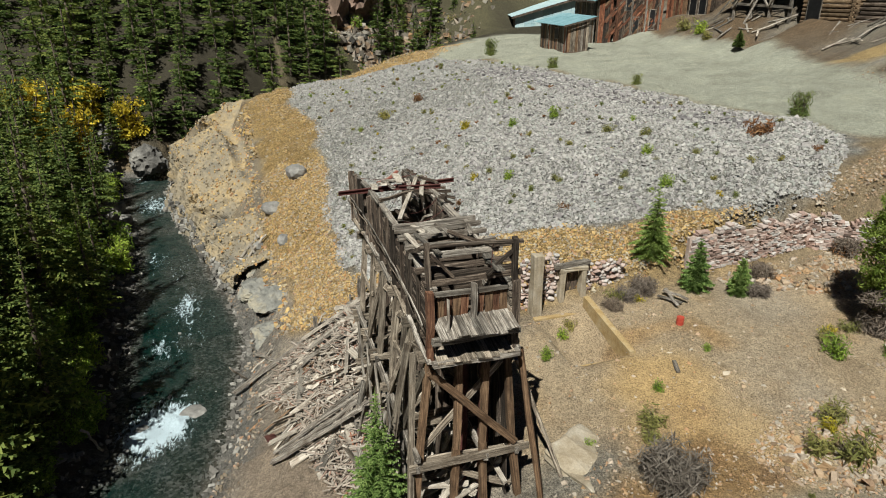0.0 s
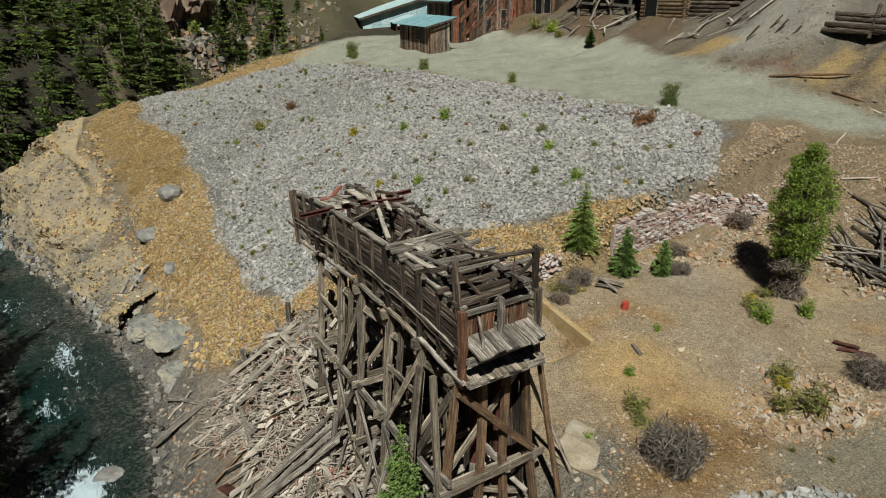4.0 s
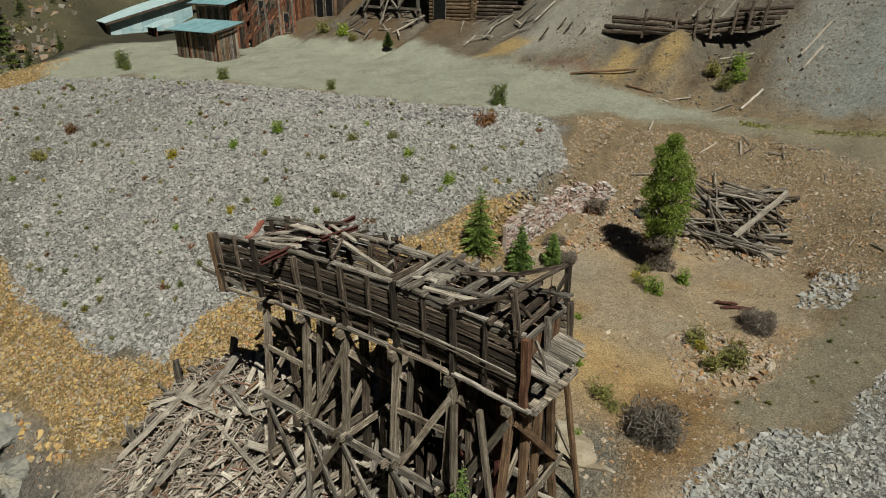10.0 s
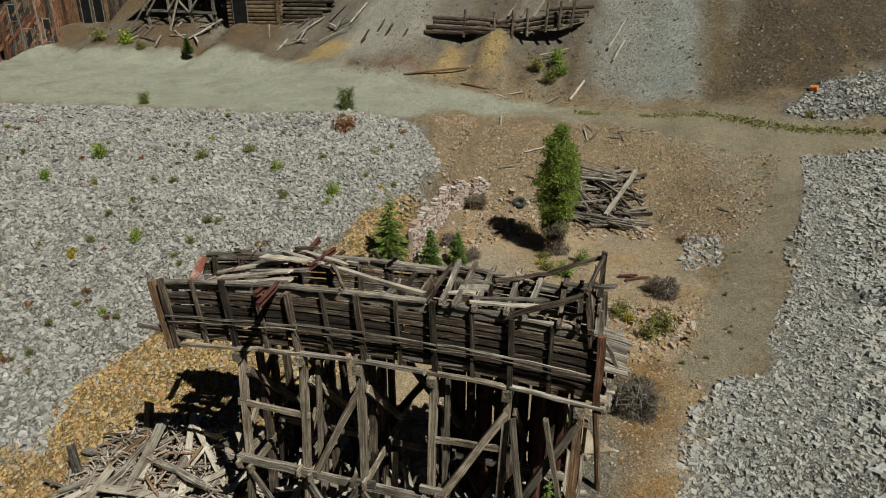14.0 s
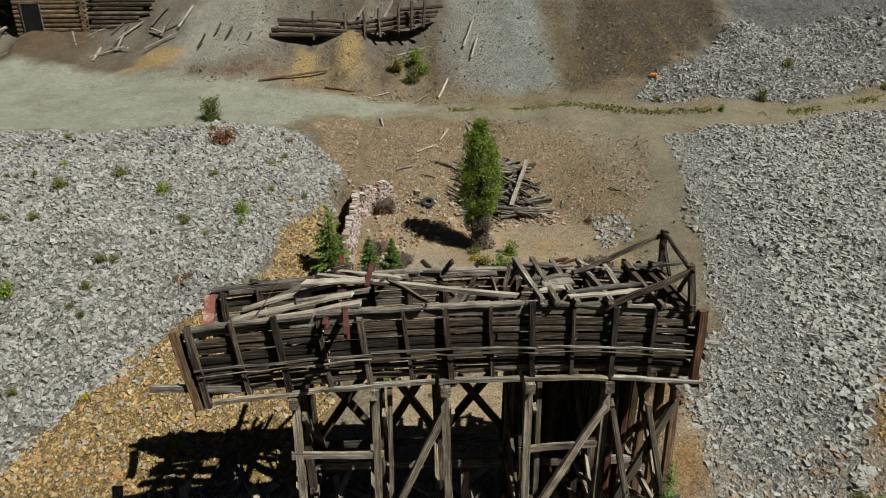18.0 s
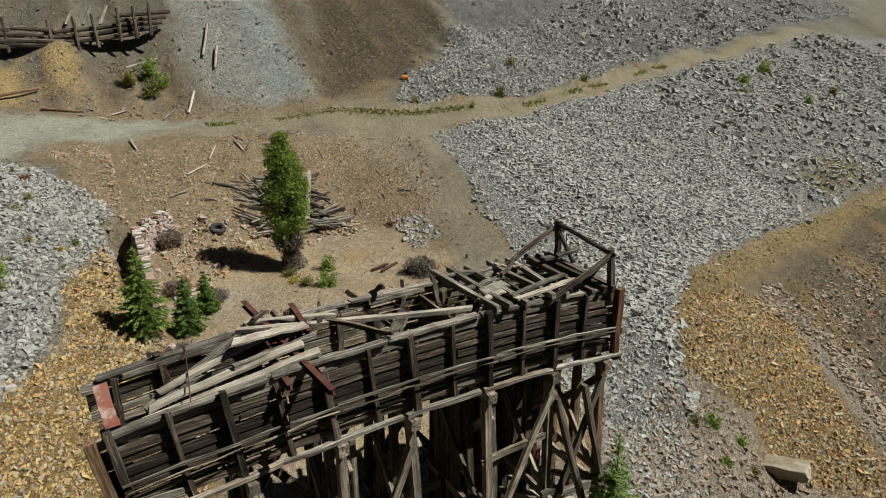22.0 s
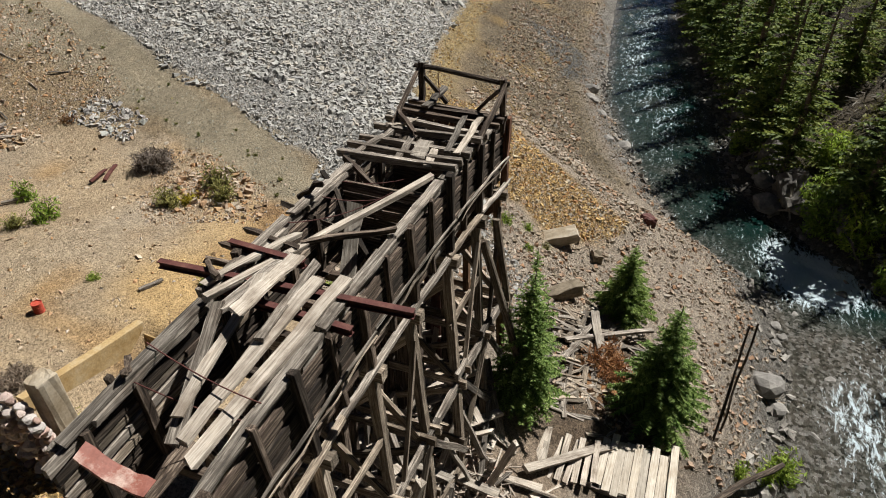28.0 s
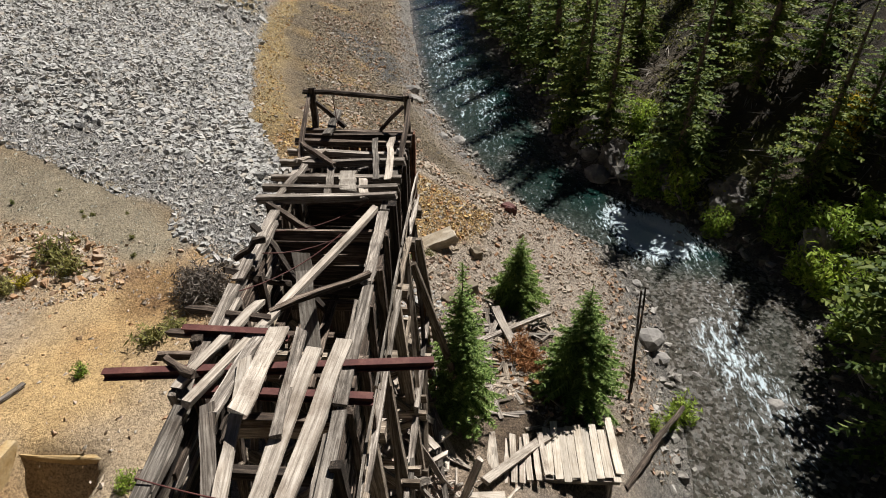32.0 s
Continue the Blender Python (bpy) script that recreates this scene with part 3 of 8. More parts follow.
    zone(WEST_DUMP, C_GREY, 1.0, 0.4)
    zone(PALE_ROAD, C_ROAD, 0.3, 0.7)
    zone(BENCH, C_BENCH, 0.35, 1.0)
    zone(ORANGE, C_ORANGE, 0.2, 0.9)
    zone(LOADING, (0.54, 0.345, 0.16), 0.5, 0.8)
    lay(np.clip((5.4 - y + wob) / 1.2, 0, 1) * np.clip((7.8 - x + wob) / 1.2, 0, 1) * np.clip((inside(x, y, LOADING) + 1.6) / 1.5, 0, 1), (0.5, 0.45, 0.37), 0.8)
    lay(np.clip(wave(x, y, 1.5, 24) * 2 - 0.6, 0, 0.85) * (inside(x, y, LOADING) > -0.5), (0.44, 0.26, 0.12), 0.6)
    lay(np.clip(wave(x, y, 1.8, 22) * 1.6 - 0.5, 0, 0.8) * (inside(x, y, BENCH) > 0), (0.64, 0.41, 0.19), 0.4)
    lay(np.clip(wave(x, y, 3.4, 21) * 1.6 - 0.3, 0, 1) * (inside(x, y, BENCH) > 0), (0.56, 0.46, 0.34), 0.3)
    zone(EAST_DUMP, C_BLUEGREY, 1.0, 0.4)
    zone(UPPER_EAST, (0.34, 0.335, 0.322), 1.0, 0.5)
    zone(OCHRE_DUMP, (0.4, 0.32, 0.18), 0.9, 0.8)
    zone(TRACK, C_TRACK, 0.25, 0.6)
    line = np.interp(x, [3, 6, 12, 18.5, 28, 60, 100], [36.6, 36.2, 36, 33.6, 32.6, 42.2, 53])
    lay(np.clip(1.1 - np.abs(y - line) / 0.5, 0, 1) * np.clip(wave(x, y, 2.2, 90) * 0.5 + 0.4, 0, 1) * (x > 3), (0.3, 0.28, 0.12), 0.2)
    lay(np.clip((x - 26) / 6, 0, 1) * np.clip((10 - y + (x - 30) * 0.3) / 3, 0, 1) * np.clip((y - yn - 2) / 2, 0, 1), (0.31, 0.25, 0.17), 0.9)
    lay(np.clip((x - 27) / 4, 0, 1) * np.clip((9 - y + (x - 30) * 0.3) / 3, 0, 1) * np.clip((y - yn - 1.5) / 2, 0, 1) * np.clip(wave(x, y, 3.5, 23) * 2 - 0.5, 0, 0.8), (0.44, 0.3, 0.13), 0.6)
    zone(SLATE, (0.2, 0.2, 0.195), 0.8, 0.6)
    zone(YELLOW_EAST, (0.47, 0.36, 0.18), 0.6, 0.5, 0.6)
    zone(TERRACE_EARTH, (0.25, 0.185, 0.13), 0.8, 0.7)
    zone(RUST_MUD, (0.34, 0.17, 0.07), 0.2, 0.4, 0.5)
    zone(ORANGE_EAST, (0.5, 0.34, 0.16), 0.8, 0.5, 0.6)
    lay((1 - (y - yn - 1.2 - wob) / 2.0) * np.clip((x + 72) / 3, 0, 1), (0.36, 0.34, 0.31), 0.9)
    # south bank darkened: the trees' shade on it is put into its colour
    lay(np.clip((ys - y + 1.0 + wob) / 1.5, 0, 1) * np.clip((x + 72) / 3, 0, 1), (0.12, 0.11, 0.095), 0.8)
    lay(((-73 - x) / 3 + wob) * np.clip((0 - y) / 3, 0, 1), C_FOREST_SHADED, 0.3)
    lay((ys - y - 1.5 + wob) / 2.0, C_FOREST_SHADED, 0.3)
    # open wood floor, its base darkened in place of missing tree shade
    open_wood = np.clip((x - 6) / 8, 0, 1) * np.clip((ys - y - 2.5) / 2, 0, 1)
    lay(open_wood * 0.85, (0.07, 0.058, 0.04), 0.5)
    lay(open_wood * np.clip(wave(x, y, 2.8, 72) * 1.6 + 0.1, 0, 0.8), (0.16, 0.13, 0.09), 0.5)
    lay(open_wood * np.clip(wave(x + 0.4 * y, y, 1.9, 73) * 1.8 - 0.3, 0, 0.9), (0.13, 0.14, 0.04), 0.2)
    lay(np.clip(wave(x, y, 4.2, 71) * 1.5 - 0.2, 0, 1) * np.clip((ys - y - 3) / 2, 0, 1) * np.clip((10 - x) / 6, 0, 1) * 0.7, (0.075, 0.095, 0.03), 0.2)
    lay((WATER - 0.12 - z) / 0.15, C_BED, 0.8)
    return col * 0.63, stony


def ground_relief(x, y):
    """Ground with its unevenness: hummocks, gullies on the hill, broken cliffs by the river."""
    z = ground_z(x, y)
    yn = np.interp(x, BANK_X, BANK_N)
    cliff = 0.35 * np.clip((-22 - x) / 8, 0, 1) * np.clip((2 - y) / 4, 0, 1) * np.clip((y - yn - 0.5) / 2, 0, 1)
    rugged = sum(a * np.abs(wave(x + 0.4 * z, y - 0.6 * z, s, 30 + n)) for n, (s, a) in enumerate(((4.5, 1.6), (1.9, 0.9), (0.8, 0.4))))
    hill = np.clip((y - 40) / 6, 0, 1)
    gully = 0.8 * wave(x * 1.0, y * 0.12, 2.8, 41) * hill * np.clip((70 - y) / 20, 0, 1)
    rough = 0.16 * wave(x, y, 3.1, 51) + 0.07 * wave(x, y, 1.1, 52) + 0.03 * wave(x, y, 0.45, 53)
    return z + cliff * (rugged * 1.35 - 1.2) + gully + rough * np.clip((z - WATER) / 0.6, 0.2, 1)


def build_ground():
    xs = axis_steps(-420, -72, 66, 420, 0.35)
    ys = axis_steps(-420, -25, 54, 420, 0.35)
    gx, gy = np.meshgrid(xs, ys)
    z = ground_relief(gx, gy)
    for _ in range(2):
        z[1:-1, 1:-1] = 0.5 * z[1:-1, 1:-1] + 0.125 * (z[2:, 1:-1] + z[:-2, 1:-1] + z[1:-1, 2:] + z[1:-1, :-2])
    steep = np.hypot(*np.gradient(z, ys, xs))
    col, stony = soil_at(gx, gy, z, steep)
    ny, nx = gx.shape
    idx = np.arange(nx * ny).reshape(ny, nx)
    quads = np.stack([idx[:-1, :-1], idx[:-1, 1:], idx[1:, 1:], idx[1:, :-1]], -1).reshape(-1, 4)
    me = bpy.data.meshes.new("ground")
    me.vertices.add(nx * ny)
    me.vertices.foreach_set("co", np.stack([gx, gy, z], -1).ravel())
    me.loops.add(quads.size)
    me.loops.foreach_set("vertex_index", quads.ravel())
    me.polygons.add(len(quads))
    me.polygons.foreach_set("loop_start", np.arange(0, quads.size, 4))
    me.polygons.foreach_set("use_smooth", np.ones(len(quads), bool))
    me.update(calc_edges=True)
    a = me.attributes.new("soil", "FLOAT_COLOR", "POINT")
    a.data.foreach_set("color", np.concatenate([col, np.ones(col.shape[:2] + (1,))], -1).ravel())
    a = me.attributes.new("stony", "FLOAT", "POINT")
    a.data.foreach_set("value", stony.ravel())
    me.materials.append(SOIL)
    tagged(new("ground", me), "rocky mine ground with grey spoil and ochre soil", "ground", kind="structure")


build_ground()


# ---- river ----
def water_material():
    m, N, L, b = material("river_water", 0.06)
    tc = N.new("ShaderNodeTexCoord").outputs["Object"]
    fo = N.new("ShaderNodeAttribute")
    fo.attribute_name = "foam"
    sh = N.new("ShaderNodeAttribute")
    sh.attribute_name = "shallow"
    mp = N.new("ShaderNodeMapping")
    mp.inputs["Scale"].default_value = (0.6, 1.5, 1)
    L.new(tc, mp.inputs["Vector"])
    n1 = node(N, "TexNoise", Scale=2.0, Detail=8.0, Roughness=0.7, Distortion=1.2)
    n2 = node(N, "TexNoise", Scale=8.0, Detail=6.0, Roughness=0.75)
    L.new(mp.outputs[0], n1.inputs["Vector"])
    L.new(mp.outputs[0], n2.inputs["Vector"])
    bed = node(N, "TexVoronoi", Scale=6.5, Randomness=1.0)
    bend = node(N, "VectorMath")
    bend.operation = "MULTIPLY_ADD"
    L.new(n2.outputs["Color"], bend.inputs[0])
    bend.inputs[1].default_value = (0.25, 0.25, 0.25)
    L.new(tc, bend.inputs[2])
    L.new(bend.outputs[0], bed.inputs["Vector"])
    pebble = ramp(N, L, bed.outputs["Color"], (0.15, (0.028, 0.024, 0.019)), (0.5, (0.075, 0.065, 0.055)), (0.85, (0.18, 0.162, 0.155)))
    base = mixer(N, L, "MIX", sh.outputs["Fac"], (0.004, 0.019, 0.016), pebble)
    tone = ramp(N, L, n1.outputs["Fac"], (0.3, (0.6, 0.7, 0.7)), (0.7, (1.3, 1.3, 1.25)))
    base = mixer(N, L, "MULTIPLY", 1.0, base, tone)
    s = N.new("ShaderNodeMath")
    s.operation = "ADD"
    L.new(n1.outputs["Fac"], s.inputs[0])
    L.new(fo.outputs["Fac"], s.inputs[1])
    f = N.new("ShaderNodeMath")
    f.operation = "MULTIPLY_ADD"
    L.new(n2.outputs["Fac"], f.inputs[0])
    f.inputs[1].default_value = 0.35
    L.new(s.outputs[0], f.inputs[2])
    white = ramp(N, L, f.outputs[0], (0.88, (0, 0, 0)), (1.06, (0.8, 0.8, 0.8)))
    L.new(mixer(N, L, "MIX", white, base, (0.64, 0.75, 0.82)), b.inputs["Base Color"])
    rgh = ramp(N, L, white, (0.0, (0.08, 0.08, 0.08)), (1.0, (0.7, 0.7, 0.7)))
    L.new(rgh, b.inputs["Roughness"])
    b.inputs["Specular IOR Level"].default_value = 0.12
    n3 = node(N, "TexNoise", Scale=26.0, Detail=3.0, Roughness=0.6)
    L.new(tc, n3.inputs["Vector"])
    chop = node(N, "Bump", Strength=1.0, Distance=0.07)
    L.new(n3.outputs["Fac"], chop.inputs["Height"])
    bump = node(N, "Bump", Strength=0.8, Distance=0.16)
    L.new(f.outputs[0], bump.inputs["Height"])
    L.new(chop.outputs[0], bump.inputs["Normal"])
    L.new(bump.outputs[0], b.inputs["Normal"])
    return m


# rapids: x, y, reach along and across the stream, strength
RAPIDS = [(-12.0, -13.6, 2.6, 1.5, 0.47), (-13.0, -11.8, 2.2, 1.1, 0.42), (26.4, -15.6, 2.6, 2.3, 0.62), (29.0, -13.6, 1.6, 0.9, 0.26), (15.5, -16.2, 3.5, 2.0, 0.14), (19, -18.2, 3, 1.6, 0.14), (10, -17, 3.5, 2.4, 0.14), (13, -18.4, 3, 1.6, 0.12), (15.6, -16.6, 2.4, 1.4, 0.13), (-21.8, -13.7, 1.6, 1.0, 0.2), (-28.6, -12.3, 2.4, 0.9, 0.2), (-39.4, -15.9, 2.5, 1.2, 0.2), (-70, -19.5, 3, 2, 0.3), (54, -2, 5, 2, 0.08), (80, 0, 6, 2.2, 0.12), (-57, -17.5, 4, 2.5, 0.3), (48, -5, 7, 1.6, 0.1), (66, 0, 8, 2, 0.12), (-25, -12, 7, 2.5, 0.14), (-36, -13.5, 4, 2, 0.12), (5, -16, 4, 2.6, 0.14)]


def build_river():
    xs = np.arange(-76, 112, 0.4)
    us = np.linspace(0, 1, 40)
    gx, gu = np.meshgrid(xs, us)
    yn, ys = np.interp(gx, BANK_X, BANK_N) + 1.2, np.interp(gx, BANK_X, BANK_S) - 1.2
    gy = ys + (yn - ys) * gu
    foam = sum(0.85 * k * np.exp(-((gx - a) / la) ** 2 - ((gy - b) / lb) ** 2) for a, b, la, lb, k in RAPIDS) + 0.1 * np.clip((gx - 18) / 8, 0, 1)
    depth = WATER - ground_z(gx, gy)
    shallow = np.clip(1 - (depth - 0.1) / 0.6, 0, 1) * 0.8 + 0.75 * np.clip((gx + 4) / 4, 0, 1) * np.clip((24 - gx) / 4, 0, 1) + 0.4 * np.clip(wave(gx, gy, 3.4, 61) + 0.05, 0, 1) + 0.25 * np.clip(wave(gx, gy, 1.1, 65), 0, 1)
    z = WATER + 0.05 * wave(gx, gy, 1.1, 62) + foam * (0.35 * wave(gx, gy, 0.9, 63) + 0.25 * wave(gx, gy, 0.45, 64)) - foam * 0.2
    ny, nx = gx.shape
    idx = np.arange(nx * ny).reshape(ny, nx)
    quads = np.stack([idx[:-1, :-1], idx[:-1, 1:], idx[1:, 1:], idx[1:, :-1]], -1).reshape(-1, 4)
    me = mesh_of("water", np.stack([gx, gy, z], -1).reshape(-1, 3).tolist(), quads.tolist(), water_material(), True)
    for key, v in (("foam", foam), ("shallow", shallow)):
        a = me.attributes.new(key, "FLOAT", "POINT")
        a.data.foreach_set("value", v.ravel())
    tagged(new("water", me), "clear mountain river with white rapids over stones", "water", kind="structure")


build_river()

# ---- ore bin on its trestle ----
def lean(x):
    """How far the top of the bin has racked to the west."""
    return -0.3 * max(0.0, (6.4 - x) / 12.9)


def bow(x):
    return 0.4 * (1 - ((x - 0.3) / 6.7) ** 2)


BIN_S, BIN_N, BIN_W, BIN_E, BIN_LOW, BIN_TOP = -1.62, 0.68, -6.5, 6.4, 6.95, 8.86
ore_bin = empty("ore_bin", (0, -0.5, BIN_LOW), "long weathered timber ore bin, roofless and collapsing, on a trestle", "ore bin")


def bowed_plank(name, a, b, y, z, thick, tall, mat, parent, wobble=0.01, steps=5):
    """A wall plank from x = a to b that follows the bow of the bin, with worn edges."""
    verts, faces = [], []
    drift = rng.normal(0, wobble)
    for s in range(steps + 1):
        x = a + (b - a) * s / steps
        lift = bow(x) - bow(a) + rng.normal(0, wobble * 0.5) + drift * s / steps
        hh = tall / 2 + rng.normal(0, 0.007)
        ex = rng.uniform(-0.04, 0.04) if s in (0, steps) else 0
        for sy, sz in ((-1, -1), (1, -1), (1, 1), (-1, 1)):
            verts.append((x - a + ex, sy * thick / 2 + rng.normal(0, 0.004), sz * hh + lift))
    for s in range(steps):
        for q in range(4):
            i, j = s * 4 + q, s * 4 + (q + 1) % 4
            faces.append((i, i + 4, j + 4, j))
    faces += [(0, 1, 2, 3), (4 * steps + 3, 4 * steps + 2, 4 * steps + 1, 4 * steps)]
    loc = Vector((a, y, z + bow(a))) - parent.location
    return put(name, mesh_of("plank", verts, faces, mat), parent, Matrix.Translation(loc))


def build_bin():
    posts = np.linspace(-6.15, 6.25, 13)
    for side, y, out in (("S", BIN_S, -1), ("N", BIN_N, 1)):
        heights = [0.27, 0.2, 0.25, 0.22, 0.26, 0.21, 0.24, 0.26]
        z = BIN_LOW
        for k, hgt in enumerate(heights):
            joints = [BIN_W] + sorted(rng.choice(posts[2:-2], 2, replace=False) + rng.normal(0, 0.05)) + [BIN_E]
            for a, b in zip(joints, joints[1:]):
                mat = WOOD_GREY if k == len(heights) - 1 or rng.random() < 0.12 else (WOOD_TRESTLE if side == "N" and rng.random() < 0.6 else WOOD_DARK)
                bowed_plank("plank", a + 0.012 + (lean(a) * (k + 0.5) / 8 if a == BIN_W else 0), b - 0.012, y + rng.normal(0, 0.025), z + hgt / 2, 0.1, hgt - rng.uniform(0.04, 0.1), mat, ore_bin)
            z += hgt
        for k, x in enumerate(posts[:-1]):
            big = k % 2 == 0
            w = 0.18 if big else 0.12
            low, top = BIN_LOW - (0.22 if big else 0.03), BIN_TOP + rng.choice([0.16, 0.05, -0.1])
            beam("post", (x, y + out * (0.06 + w * 0.42), low + bow(x)), (x + lean(x) + rng.normal(0, 0.03), y + out * (0.07 + w * 0.4), top + bow(x)), w * 0.8, w, WOOD_DARK if side == "S" or k % 3 else WOOD_GREY, ore_bin, segs=4, rough=0.007)
            if rng.random() < 0.75:
                beam("post", (x + 0.02, y - out * 0.13, BIN_LOW + bow(x)), (x, y - out * 0.12, BIN_TOP + bow(x) - rng.uniform(0, .3)), 0.14, 0.13, WOOD_DARK, ore_bin, segs=3)
        # boards along the top edge, in two layers, split and lifted in places
        for a, b in zip([-6.45, -3.3, -0.6, 1.9, 4.1], [-3.4, -0.7, 1.8, 4.0, 6.3]):
            curve = -(bow((a + b) / 2) - (bow(a) + bow(b)) / 2)
            beam("cap_board", (a, y, BIN_TOP + bow(a) + 0.045), (b, y + rng.normal(0, 0.03), BIN_TOP + bow(b) + 0.045), 0.2, 0.07, WOOD_GREY, ore_bin, segs=6, sag=curve)
            beam("cap_board", (a + 0.5, y - out * 0.1, BIN_TOP + bow(a + 0.5) - 0.06), (b - 0.3, y - out * 0.11, BIN_TOP + bow(b - 0.3) - 0.06), 0.09, 0.12, WOOD_GREY, ore_bin, segs=6, sag=curve)
        # slack rails nailed along the outside
        for a, b in zip([-6.35, -2.0, 2.2], [-2.0, 2.2, 6.25]):
            curve = -(bow((a + b) / 2) - (bow(a) + bow(b)) / 2)
            beam("rail", (a, y + out * 0.27, 7.86 + bow(a)), (b, y + out * 0.27, 7.8 + bow(b)), 0.04, 0.05, WOOD_GREY, ore_bin, segs=8, sag=curve, rough=0.012)
            if side == "S":
                beam("rail", (a + 0.1, y + out * 0.3, 7.7 + bow(a)), (b, y + out * 0.3, 7.68 + bow(b)), 0.025, 0.03, WOOD_TRESTLE, ore_bin, segs=8, sag=curve, rough=0.02)
        for a, b in zip([-6.0, -3.4, -0.3, 1.9, 4.2], [-3.3, -0.4, 1.8, 4.1, 6.7]):
            beam("sill_beam", (a, y + out * 0.2, BIN_LOW + bow(a) - 0.06), (b, y + out * 0.22, BIN_LOW + bow(b) - 0.06), 0.13, 0.09, WOOD_TRESTLE if rng.random() < 0.6 else WOOD_GREY, ore_bin, segs=4, rough=0.014)
    # long sticks jutting out of the western end
    beam("sill_beam", (-7.5, -1.75, 7.35), (-5.3, -1.72, 7.25), 0.12, 0.16, WOOD_GREY, ore_bin)
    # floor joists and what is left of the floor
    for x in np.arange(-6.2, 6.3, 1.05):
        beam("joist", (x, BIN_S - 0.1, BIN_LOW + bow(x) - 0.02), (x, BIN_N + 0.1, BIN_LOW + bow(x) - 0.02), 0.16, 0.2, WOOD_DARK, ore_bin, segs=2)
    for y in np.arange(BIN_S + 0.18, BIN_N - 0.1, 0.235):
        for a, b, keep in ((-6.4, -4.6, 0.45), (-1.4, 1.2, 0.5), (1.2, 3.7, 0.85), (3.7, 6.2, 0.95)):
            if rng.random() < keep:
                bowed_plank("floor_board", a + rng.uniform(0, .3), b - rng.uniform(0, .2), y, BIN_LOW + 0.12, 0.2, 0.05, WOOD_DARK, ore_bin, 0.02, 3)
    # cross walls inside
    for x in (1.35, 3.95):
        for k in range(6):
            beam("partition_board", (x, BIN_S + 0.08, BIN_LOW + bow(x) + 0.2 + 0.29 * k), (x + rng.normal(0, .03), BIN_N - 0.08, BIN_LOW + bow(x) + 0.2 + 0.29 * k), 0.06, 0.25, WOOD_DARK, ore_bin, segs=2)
    # ties across the top at the eastern half
    for x, skew in ((2.08, 0.2), (2.6, 0.03), (3.15, 0.0), (3.95, 0.04), (4.6, -0.1), (5.3, 0.05), (5.75, 0.1), (6.1, 0.05)):
        beam("tie_beam", (x, BIN_N + 0.42, BIN_TOP + bow(x) + 0.16), (x + skew, BIN_S - 0.2, BIN_TOP + bow(x) + 0.16 + rng.normal(0, .05)), 0.13, 0.15, WOOD_DARK if x > 5 else WOOD_GREY, ore_bin, segs=3)
    # masts, top rail and stays over the eastern end
    ne, se = (6.3, 0.78, 10.18), (5.95, -1.7, 10.18)
    beam("mast", (6.32, 0.8, 8.6), (6.3, 0.78, 10.25), 0.15, 0.15, WOOD_DARK, ore_bin, segs=4)
    beam("mast", (6.2, -1.68, 8.6), (5.98, -1.7, 10.25), 0.15, 0.15, WOOD_DARK, ore_bin, segs=4)
    beam("top_rail", (6.32, 1.0, 10.16), (5.95, -1.85, 10.12), 0.12, 0.13, WOOD_DARK, ore_bin, segs=4, round_=True)
    beam("stay", (6.28, 0.85, 10.1), (4.3, 0.75, 9.2), 0.1, 0.12, WOOD_DARK, ore_bin, segs=3)
    beam("stay", (5.95, -1.78, 10.1), (3.9, -1.7, 9.15), 0.1, 0.12, WOOD_DARK, ore_bin, segs=3)
    beam("stay", (6.3, 0.7, 9.9), (6.2, 0.0, 9.2), 0.08, 0.1, WOOD_DARK, ore_bin, segs=2)
    beam("stay", (6.0, -1.6, 9.9), (6.1, -0.95, 9.2), 0.08, 0.1, WOOD_DARK, ore_bin, segs=2)
    # loading end: corner posts, front boards, plank apron and lower lip
    for y, mat in ((BIN_S - 0.12, RUSTY_WOOD), (BIN_N + 0.12, WOOD_DARK)):
        beam("corner_post", (6.48, y, 6.75), (6.42, y, 9.0), 0.2, 0.2, mat, ore_bin, segs=4)
    for k, y in enumerate(np.arange(-1.4, 0.6, 0.24)):
        if k != 4:
            beam("front_board", (6.22, y, 8.05 + rng.normal(0, .03)), (6.25, y + rng.normal(0, .02), 8.78 + rng.normal(0, .06)), 0.05, 0.22, RUSTY_WOOD if k % 2 else WOOD_BROWN, ore_bin, segs=2, roll=0)
    beam("front_rail", (6.3, -1.55, 8.82), (6.3, 0.6, 8.8), 0.1, 0.12, WOOD_GREY, ore_bin)
    beam("front_brace", (6.45, -1.2, 8.7), (6.9, -1.35, 7.95), 0.08, 0.1, WOOD_GREY, ore_bin)
    beam("front_post", (6.4, -0.45, 7.7), (6.38, -0.42, 9.05), 0.14, 0.16, WOOD_GREY, ore_bin)
    for y in np.arange(-1.52, 0.65, 0.21):
        beam("apron_plank", (6.0, y, 8.08), (7.15 + rng.normal(0, .07), y + rng.normal(0, .012), 7.86 + rng.normal(0, .006)), 0.215, 0.06, WOOD_GREY, ore_bin, segs=3, rough=0.008)
    for y in np.arange(-1.5, 0.7, 0.23):
        beam("lip_plank", (5.9, y, 7.05), (6.9 + rng.normal(0, .05), y + rng.normal(0, .012), 6.93), 0.225, 0.07, WOOD_TRESTLE, ore_bin, segs=3)
    for z in (6.88, 7.62):
        beam("lip_beam", (6.75, -1.75, z), (6.75, 0.85, z), 0.16, 0.18, WOOD_GREY, ore_bin)
